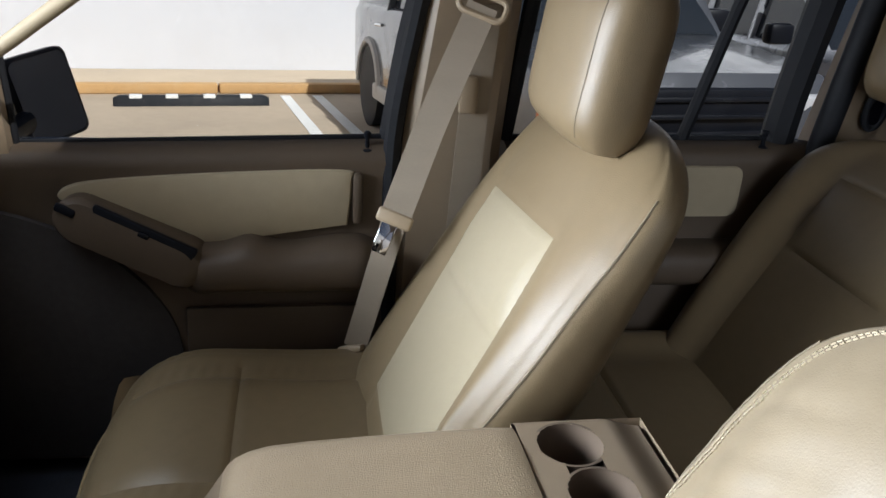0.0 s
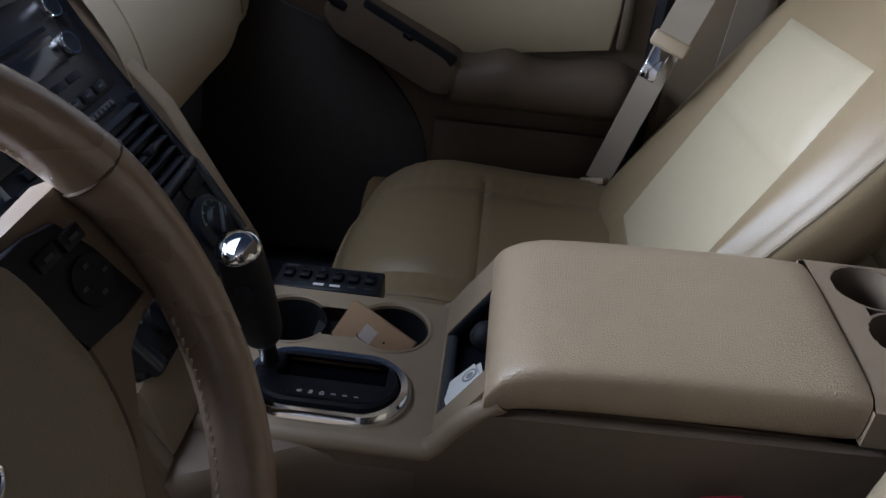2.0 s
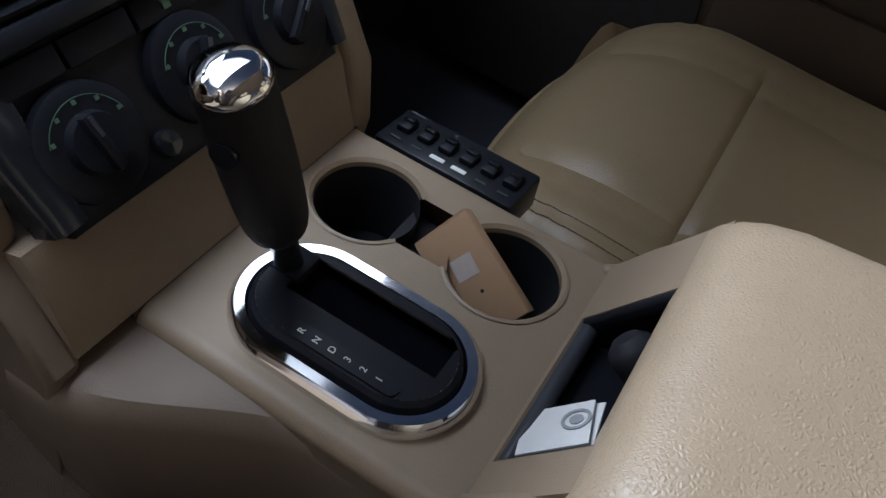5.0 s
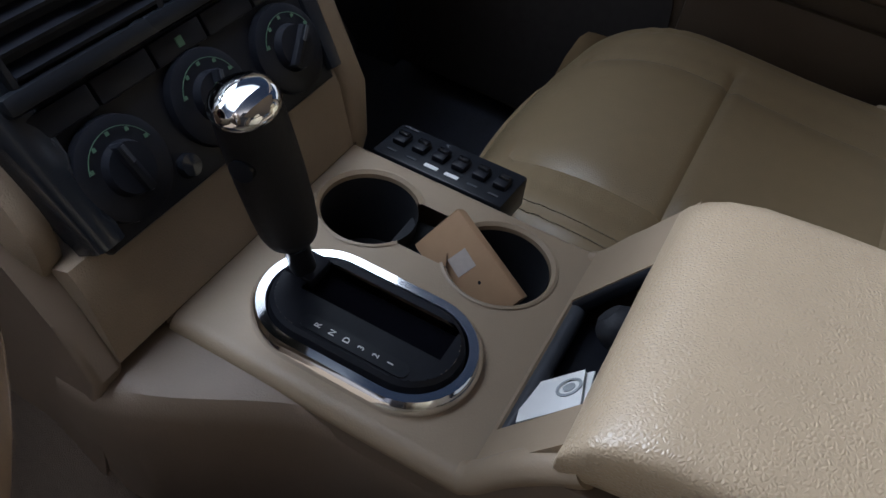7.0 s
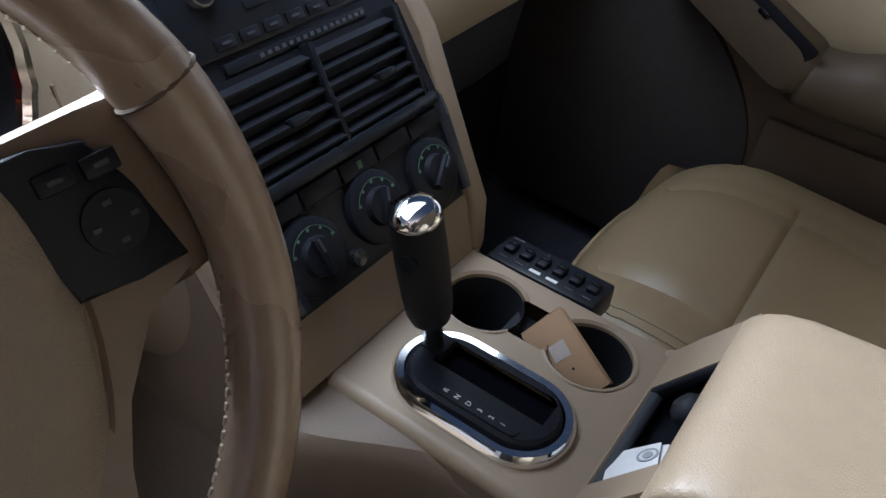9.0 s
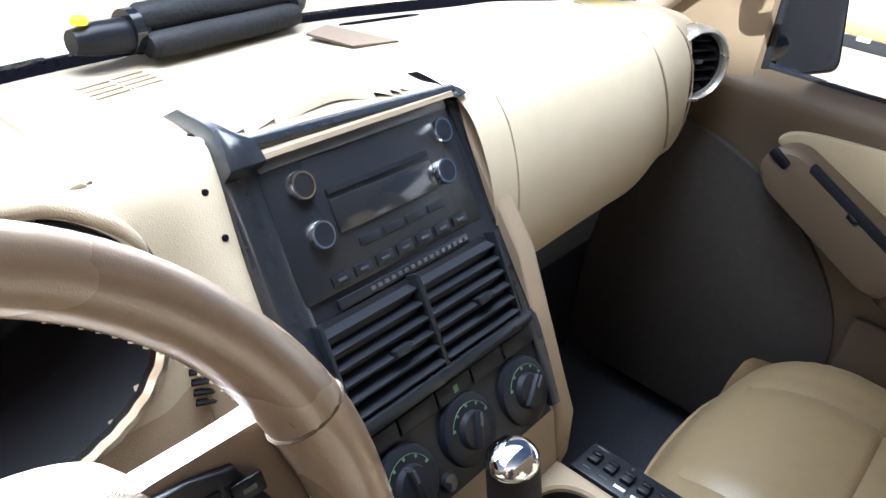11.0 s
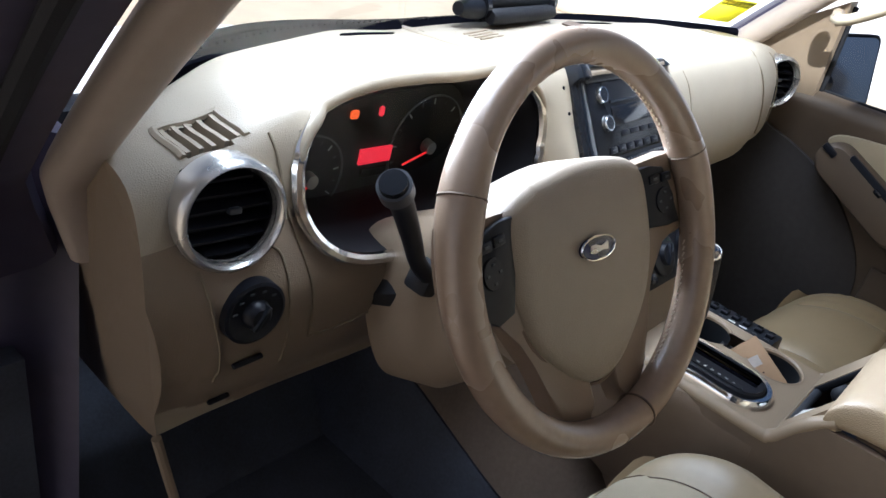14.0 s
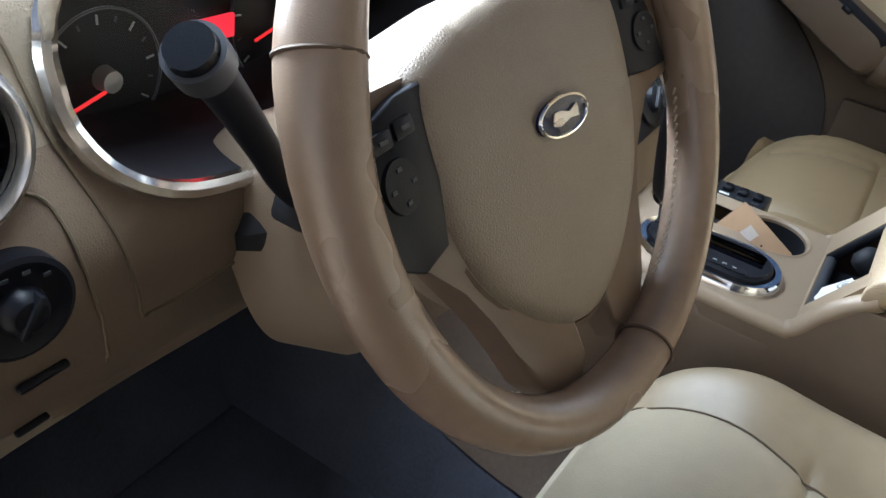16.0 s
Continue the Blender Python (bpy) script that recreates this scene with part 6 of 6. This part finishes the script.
def seat(name, label, x0, hide, insert, r_deg=32, origin_y=0.0, crease_z=0.80, with_base=True, front_y=0.395, width=0.25, group="front seats", bolster=0.040, waist=1.0, cush=None, folds=0.0, cw=None, drop=0.0, head=(-0.248, 1.208), top=0.545, lean=0.0, half=0.122, pucker=0.0, head_x=0.0):
    s = thing(name, label, "seat", group)
    r = radians(r_deg)
    up, fr = Vector((0, -math.sin(r), math.cos(r))), Vector((0, math.cos(r), math.sin(r)))
    O = Vector((x0, origin_y, crease_z - drop))
    n = 96

    def back_ring(h):
        u = min(max((h - (top - 0.12)) / 0.12, 0), 0.999)
        sx, sd = (1 - u ** 2.6) ** (1 / 2.6), math.sqrt(1 - u * u)
        W = curve_at([(-0.08, width * 0.90 * waist), (0.10, width * 0.98 * waist), (0.25, width), (0.38, width * 0.97), (0.46, width * 0.93), (top, width * 0.90)], h)[0]
        ring = []
        for k in range(n):
            a, b = superellipse(k, n, 3.2, 2.8)
            x = a * W
            t = abs(a)
            hh = h
            if b > 0:
                d = (b - 1) * 0.05
                hh = h - 0.09 * lean * x * (1 - sstep(0.55, 0.95, t)) * sstep(0.05, 0.2, h) * (1 - sstep(0.40, 0.5, h))
                d += bolster * sstep(0.50, 0.80, t) * (1 - 0.75 * sstep(0.30, 0.48, h)) * b
                d -= 0.0035 * b * (groove(t * width, half, 0.004) * (h < 0.36))
                d -= 0.004 * b * (groove(h, 0.355, 0.004) + groove(h, 0.220, 0.004)) * (t * width < half)
                d += 0.006 * b * math.sin(math.pi * min(max((h - 0.22) / 0.135, 0), 1)) * (t * width < half)
                d += pucker * b * math.sin(h * 420) * (groove(t * width, half + 0.006, 0.006) + groove(t * width, half - 0.006, 0.006)) * (h < 0.36)
                d -= 0.0025 * groove(t, 0.93, 0.012)
                if folds:
                    hx = h + 0.55 * (t - 0.75) * W
                    d -= 0.0042 * b * sstep(0.52, 0.68, t) * (1 - sstep(0.86, 0.93, t)) * sum(groove(hx, g, 0.0032) for g in (0.300, 0.334, 0.362, 0.392, 0.436))
                d += folds * b * math.sin(46 * h + 5 * math.sin(11 * x) + 2 * math.sin(23 * h)) * math.sin(17 * x + 9 * h + 1.5 * math.sin(31 * x))
            else:
                d = b * lerp(0.095, 0.042, sstep(0.2, 0.5, h)) - 0.05
            xs = x * sx + lean * (0.016 - 0.25 * (0.36 - min(h, 0.42))) * (1 - sstep(0.56, 0.98, t)) * max(b, 0)
            ring.append(O + Vector((xs, 0, 0)) + up * hh + fr * (-0.055 + (d + 0.055) * sd))
        return ring

    hs = [lerp(-0.08, top - 0.02, k / 84) for k in range(85)] + [top - 0.013, top - 0.008, top - 0.004, top - 0.0015, top]
    rings = [back_ring(h) for h in hs]

    def is_insert(i, j, p):
        a, b = superellipse(j + 0.5, n, 3.2, 2.8)
        return b > 0 and abs(a) * width < half - 0.001 and 0.0 < hs[min(i, len(hs) - 1)] < 0.350

    part("backrest", skin(rings, keep=lambda i, j, p: not is_insert(i, j, p)), hide, s)
    part("backrest_insert", skin(rings, caps=False, keep=is_insert), insert, s, "pale perforated leather insert")
    for k in (5, 43):
        part("piping", tube([rings[i][k] for i in range(8, 80, 3)], 0.0016, 5), PIPING, s, "brown piping seam")
    if folds:
        for k in (8, 9):
            part("stitching", stitches([rings[i][k] for i in range(40, 84)], fr * 0.0006, 0.0046), THREAD, s, "pale stitching along the bolster seam")

    # cushion
    z_top = crease_z - 0.022
    rings = []
    yr = origin_y - 0.06
    for k in range(81):
        t = k / 80
        y = lerp(yr, front_y, t)
        u = max((t - 0.70) / 0.30, 0)
        f = 1 - math.sqrt(max(1 - u * u, 0))
        W = (cw or width) * (0.96 + 0.03 * math.sin(math.pi * t)) * (1 - 0.26 * f)
        ring = []
        for q in range(n):
            a, b = superellipse(q, n, 4.0, 3.0)
            x = a * W
            if cush:
                a0 = 0.126 / width
                xi = a0 * W * (1 + 0.36 * sstep(0.13, 0.30, y))
                x = x / (a0 * W) * xi if abs(a) < a0 else math.copysign(xi + (abs(a) - a0) / (1 - a0) * (W - xi), a)
            if b > 0:
                z = z_top + (b - 1) * 0.05
                z += 0.030 * sstep(0.55, 0.86, abs(a)) * b * (1 - 0.8 * f)
                z -= (0.009 if pucker else 0.004) * b * groove(abs(a) * width, 0.126, 0.005) * (t < 0.93)
                if pucker:
                    z -= 0.012 * sstep(0.126, 0.20, abs(a) * width) * b
                    z -= 0.0045 * b * groove(abs(a) * width, 0.192, 0.0045) * (t < 0.90)
                    z += 0.0011 * b * math.sin(y * 300 + 40 * abs(x)) * groove(abs(a) * width, 0.140, 0.010) * sstep(0.2, 0.5, t)
                z -= 0.007 * b * groove(y, lerp(origin_y, front_y, 0.52), 0.005) * (abs(x) < 0.16)
                z += pucker * b * math.sin(x * 430) * (groove(y, lerp(origin_y, front_y, 0.52) + 0.007, 0.006) + groove(y, lerp(origin_y, front_y, 0.52) - 0.007, 0.006)) * (abs(x) < 0.16)
                z += 2.2 * pucker * b * math.sin(y * 330 + 60 * abs(x)) * groove(y, front_y - 0.075, 0.03) * groove(abs(a), 0.84, 0.10)
                z += 0.012 * sstep(0.3, 0.75, t) * b
                z -= 0.004 * math.sin(9 * y + 3) * math.sin(14 * x + 1) * b
                z -= 0.075 * f * (0.3 + 0.7 * b)
                z += folds * 0.8 * b * math.sin(38 * y + 4 * math.sin(13 * x)) * math.sin(21 * x + 7 * y)
            else:
                z = z_top - 0.05 + b * 0.105 + 0.03 * f
            low = max(-b, 0)
            ring.append((x0 + x * (1 - 0.14 * low), y + 0.02 * f * (1 - a * a) - 0.06 * f * low, z))
        rings.append(ring)
    cc = sum((Vector(p) for p in rings[-1]), Vector()) / n
    last = [Vector(p) for p in rings[-1]]
    for g, e in ((0.93, 0.007), (0.75, 0.012), (0.4, 0.015), (0.05, 0.016)):
        rings.append([cc + (p - cc) * g + Vector((0, e, 0)) for p in last])

    def cush_insert(i, j, p):
        a, b = superellipse(j + 0.5, n, 4.0, 3.0)
        return b > 0 and abs(a) * width < 0.125 and (cush or i < 75)

    part("cushion", skin(rings, keep=lambda i, j, p: not cush_insert(i, j, p)), hide, s)
    part("cushion_insert", skin(rings, caps=False, keep=cush_insert), cush or hide, s, "smooth leather cushion centre")
    rim_q = min(range(n // 4), key=lambda q: abs(superellipse(q, n, 4.0, 3.0)[0] * width - 0.126))
    for k in (6, 42, rim_q, n // 2 - rim_q) if cush else (6, 42):
        part("piping", tube([Vector(rings[i][k]) + Vector((0, 0, 0.0008)) for i in range(12, 76 if k in (6, 42) else 84, 2)], 0.0015 if k in (6, 42) else 0.0011, 5), PIPING if k in (6, 42) else SEAM, s, "brown piping seam")
    if pucker:
        mid_q = min(range(n // 2, n // 4, -1), key=lambda q: abs(-superellipse(q, n, 4.0, 3.0)[0] * width - 0.192))
        for k in (mid_q - 1, mid_q + 1):
            part("stitching", stitches([Vector(rings[i][k]) for i in range(20, 73)], Vector((0, 0, 0.0007)), 0.0052), PIPING, s, "brown double stitching")
    # headrest
    hb = Vector((x0 + head_x, head[0], head[1]))
    tilt = radians(8)
    hu, hf = Vector((0, -math.sin(tilt), math.cos(tilt))), Vector((0, math.cos(tilt), math.sin(tilt)))
    rings = []
    for k in range(31):
        t = k / 30
        ed = (1 - abs(2 * t - 1) ** 7) if t < 0.5 else (1 - abs(2 * t - 1) ** 5)
        w = 0.131 * (0.90 + 0.10 * ed) * lerp(0.95, 1.0, t)
        dp = 0.058 * (0.55 + 0.45 * ed)
        rings.append([hb + Vector((w * a, 0, 0)) + hu * (0.205 * t) + hf * (dp * b - 0.004 * groove(abs(a), 0.72, 0.02) * (b > 0)) for a, b in (superellipse(q, 48, 3.4, 2.8) for q in range(48))])
    hr = part("headrest", skin(rings), hide, s, "padded leather headrest")
    for k in (6, 18):
        part("seam", tube([r[k] for r in rings[2:29]], 0.0007, 5), PIPING, hr, "brown seam")
    for sx in (-1, 1):
        part("headrest_post", tube([hb + Vector((sx * 0.055, 0, 0)) + hu * 0.01 - hf * 0.03, hb + Vector((sx * 0.055, 0, 0)) - hu * 0.06 - hf * 0.04], 0.005, 10), CHROME, hr, "chrome post")
    if with_base:
        part("seat_base", box((width * 1.5, 0.40, 0.16), (x0, origin_y + 0.18, 0.58), bevel=0.02), BLACK, s, "black seat base")
    return s


seat("passenger_seat", "tan leather front passenger seat with pale insert, reclined", 0.403, LEATHER, LEATHER_PALE, width=0.240, front_y=0.380, lean=1.0, half=0.128, pucker=0.0006, bolster=0.016)
seat("driver_seat", "creased tan leather driver seat beside the console", -0.372, LEATHER_WORN, LEATHER_PALE, r_deg=24, origin_y=-0.012, front_y=0.325, crease_z=0.834, cw=0.264, drop=0.032, width=0.245, cush=LEATHER_CREAM, bolster=0.016, waist=0.86, folds=0.0045, head=(-0.26, 1.31), top=0.54)
seat("back_seat", "tan leather rear seat beside the rear door", 0.405, LEATHER, LEATHER, r_deg=30, origin_y=-0.56, crease_z=0.80, front_y=-0.20, width=0.26, group="rear seats", head=(-0.84, 1.215), top=0.455, head_x=0.11)
seat("back_seat", "tan leather rear seat on the far side", -0.40, LEATHER, LEATHER, r_deg=30, origin_y=-0.56, crease_z=0.80, front_y=-0.20, width=0.26, group="rear seats", head=(-0.82, 1.235), top=0.47)

# ---------------------------------------------------------------- belts


def ribbon(pts, w, t, across):
    rings = []
    for i, p in enumerate(pts):
        a = Vector(across[min(i, len(across) - 1)] if isinstance(across, list) else across).normalized()
        d = (pts[min(i + 1, len(pts) - 1)] - pts[max(i - 1, 0)]).normalized()
        a = (a - d * a.dot(d)).normalized()
        nn = d.cross(a)
        rings.append([p + a * (w / 2 * u) + nn * (t / 2 * v) for u, v in ((-1, -1), (1, -1), (1, 1), (-1, 1))])
    return skin(rings)


def seat_belt():
    b = thing("seat_belt", "beige seat belt hanging on the middle pillar", "seat belt")
    ring = Vector((0.640, -0.165, 1.335))
    tongue = Vector((0.556, -0.035, 1.030))
    low = Vector((0.615, 0.018, 0.775))
    part("upper_webbing", ribbon(smooth_path([ring, lerp(ring, tongue, 0.5) + Vector((0, 0.004, 0)), tongue], 16), 0.047, 0.0022, (0.30, 0.85, 0.25)), WEBBING, b)
    part("lower_webbing", ribbon(smooth_path([tongue, lerp(tongue, low, 0.5), low], 16), 0.040, 0.0022, (0.45, 0.85, 0.2)), WEBBING, b)
    part("rear_webbing", ribbon(smooth_path([ring + Vector((0.02, -0.01, 0)), (0.665, -0.16, 1.0), (0.675, -0.15, 0.70)], 12), 0.047, 0.0022, (0, 1, 0)), WEBBING, b)
    dv = (tongue - ring).normalized()
    ac = Vector((0.30, 0.85, 0.25))
    ac = (ac - dv * ac.dot(dv)).normalized()
    m = basis(tongue, ac, -dv)
    part("tongue_grip", xform(box((0.056, 0.022, 0.011), bevel=0.005, seg=3), m), VINYL, b, "beige tongue grip")
    part("tongue_plate", xform(box((0.024, 0.050, 0.0028), (0.004, -0.032, 0), bevel=0.001), m), CHROME, b, "steel tongue plate")
    m2 = basis(ring, ac, -dv)
    lp = [m2 @ Vector((x * 1.0, y, 0)) for x, y in round_rect(0.036, 0.016, 0.012, 5)]
    part("guide_loop", tube(lp, 0.005, 8, closed=True), VINYL, b, "beige belt guide loop")
    part("anchor_cover", box((0.045, 0.040, 0.012), low[:], (20, 20, 60), bevel=0.004), VINYL, b, "beige anchor tip")
    part("height_adjuster", box((0.014, 0.030, 0.060), (0.652, -0.155, 1.20), bevel=0.005), PLASTIC, b, "beige adjuster button")


seat_belt()


def buckle():
    b = thing("belt_buckle", "brown belt buckle with a red release button beside the driver seat", "belt buckle")
    m = basis((-0.112, -0.022, 0.841), (0.10, -1.0, 0.12), (-0.20, 0.0, 1.0))
    part("stem", xform(box((0.046, 0.120, 0.022), (0, -0.055, 0), bevel=0.007, seg=3), m), PLASTIC_DARK, b, "brown buckle body")
    part("release", xform(box((0.042, 0.026, 0.020), (0, 0.014, 0.0), bevel=0.007, seg=3), m), RED_PLASTIC, b, "red release button")


buckle()

# ---------------------------------------------------------------- small things


def switch_bar():
    b = thing("switch_bar", "dark grey six-switch accessory panel beside the console", "switch panel")
    a, e = Vector((0.164, 0.424, 0.840)), Vector((0.158, 0.304, 0.846))
    m = basis((a + e) / 2, a - e, (-1, 0, 0.04))
    if m.to_3x3().col[2].z < 0:
        m = m @ pose(0, 0, 0, 180, 0, 0)
    ln = (a - e).length
    part("housing", xform(box((ln, 0.048, 0.030), (0, 0, -0.015), bevel=0.003), m), CHARCOAL, b)
    sgn = 1 if (m.to_3x3().col[1].x < 0) else -1
    for k in range(6):
        u = ln / 2 - 0.014 - k * 0.0188
        w = part("rocker_switch", xform(box((0.0115, 0.015, 0.006), (u, -0.001 * sgn, 0.002), (0, 0, 0), bevel=0.0015), m), BLACK, b, "black rocker switch")
        part("rocker_top", xform(box((0.0095, 0.006, 0.004), (u, -0.004 * sgn, 0.005), (10, 0, 0), bevel=0.001), m), BLACK_GLOSS, w)
        part("label_bar", xform(box((0.0085 if k not in (2, 3) else 0.012, 0.0022 if k not in (2, 3) else 0.004, 0.0005), (u, 0.0150 * sgn, 0.0004)), m), WHITE_MARK if k in (2, 3) else GREY, b, "pale printed label bar")
    part("label_bar", xform(box((0.013, 0.003, 0.0005), (ln / 2 - 0.012, -0.0195 * sgn, 0.0004)), m), GREY, b, "pale printed label bar")
    part("lamp", xform(lathe([(0.0, 0.0015), (0.0015, 0.001), (0.002, 0)], 10), m @ pose(0.012, -0.018 * sgn, 0)), GREY, b)
    part("bracket", box((0.030, 0.10, 0.30), (0.160, 0.365, 0.665), bevel=0.004), BLACK, b, "dark bracket")


switch_bar()


def carton():
    c = thing("small_carton", "small brown cardboard box standing in the cup holder", "box")
    # leaning on the rim between the two cups: one long upper edge, one short
    A, B, C = Vector((0.0674, 0.3440, 0.8440)), Vector((0.0862, 0.3210, 0.8730)), Vector((0.0600, 0.2530, 0.8475))
    e1 = (C - B).normalized()
    e2 = A - B
    e2 = (e2 - e1 * e2.dot(e1)).normalized()
    m = basis(B, e1, e2)
    out = 1 if m.to_3x3().col[2].dot(Vector((-0.8, 0.0, 0.6))) > 0 else -1
    ln, wd = (C - B).length, 0.043
    part("carton_body", xform(box((ln, wd, 0.013), (ln / 2, wd / 2, -0.0065 * out), bevel=0.0009), m), CARDBOARD, c)
    part("end_flap", xform(box((0.0012, wd * 0.97, 0.0124), (-0.0004, wd / 2, -0.0065 * out), (0, 1.5, 0)), m), CARDBOARD, c, "folded end flap")
    part("paper_label", xform(box((0.015, 0.016, 0.0005), (0.031, 0.021, 0.0002 * out), (0, 0, 4)), m), LABEL_PAPER, c, "small pale printed label")
    part("hole", xform(lathe([(0.0, 0.0002), (0.0013, 0.0001)], 10), m @ pose(0.050, 0.019, 0.0002 * out)), BLACK, c)


carton()


def pocket_paper():
    p = thing("paper_card", "white card with a round printed seal in the console pocket", "card")
    m = basis((-0.016, 0.199, 0.870), (0.80, 0.10, -0.20), (-0.10, 0.70, -0.62))
    part("sheet", xform(box((0.036, 0.040, 0.0012), bevel=0.0003), m), PAPER, p)
    part("sheet", xform(box((0.036, 0.040, 0.0012), (-0.003, 0.003, 0.003), (0, 0, 6)), m), PAPER, p)
    part("seal", xform(lathe([(0.0065, 0.0006), (0.0085, 0.0006), (0.0085, 0.0)], 28, caps=False), m @ pose(0.001, -0.008, 0.0038)), CARD_GREY, p, "dark round seal")
    part("seal_middle", xform(lathe([(0.0, 0.0005), (0.004, 0.0005), (0.004, 0.0)], 20), m @ pose(0.001, -0.008, 0.0038)), CARD_GREY, p)


pocket_paper()


def sunshade_roll():
    s = thing("folded_umbrella", "black folded umbrella with a strap lying on the dashboard", "umbrella")
    a, b = Vector((-0.046, 0.834, 1.180)), Vector((0.134, 0.846, 1.180))
    d = (b - a).normalized()
    up = Vector((0, 0, 1))
    fw = d.cross(up).normalized()
    for off, r, f in ((fw * 0.0 + up * 0.012, 0.0140, 1.0), (fw * -0.006 - up * 0.006, 0.0145, 0.9), (fw * 0.018 - up * 0.006, 0.012, 1.0)):
        pts = [a + (b - a) * t + off for t in (0.02, 0.05, 0.3, 0.6, 0.9, 0.98)]
        part("roll", tube(pts, [r * 0.8, r, r * 1.02, r, r * 1.03, r * 0.85], 14), NYLON, s, "black nylon roll")
    part("handle", tube([a - d * 0.055 + up * 0.004, a - d * 0.035 + up * 0.003, a + d * 0.01], [0.010, 0.014, 0.016], 14), BLACK, s, "black handle")
    part("handle_ring", tube([a - d * 0.006 + up * 0.004, a + d * 0.004 + up * 0.004], 0.019, 18), BLACK_GLOSS, s)
    part("end_cap", tube([b - d * 0.004 + up * 0.006, b + d * 0.010 + up * 0.006], [0.022, 0.019], 18), BLACK, s, "black end cap")
    part("button", xform(lathe([(0, 0.006), (0.006, 0.005), (0.007, 0)], 14), Matrix.Translation(a - d * 0.046 + up * 0.018)), YELLOW, s, "yellow button")
    part("label", xform(box((0.026, 0.002, 0.014)), basis(a + (b - a) * 0.62 + up * 0.026 + fw * 0.003, d, up * 0.35 - fw * 0.9)), PAPER, s, "white label")


sunshade_roll()

# thin dark sheet laid on the dash in place of a shaded recess
cd = skin([[(0.112, 0.790, 1.1665), (0.124, 0.738, 1.1675), (0.176, 0.727, 1.1670), (0.148, 0.800, 1.1665)],
           [(0.112, 0.790, 1.1690), (0.124, 0.738, 1.1700), (0.176, 0.727, 1.1695), (0.148, 0.800, 1.1690)]])
tagged(part("dash_hollow", cd, HOLLOW_BROWN, smooth=False), "flat brown sheet standing in for a dark hollow in the dashboard top", "card")

# driver's floor mat
mt = box((0.50, 0.52, 0.012), (-0.42, 0.52, FLOOR + 0.006), bevel=0.005)
tagged(part("floor_mat", mt, CARPET), "dark carpet floor mat in the driver footwell", "floor mat")
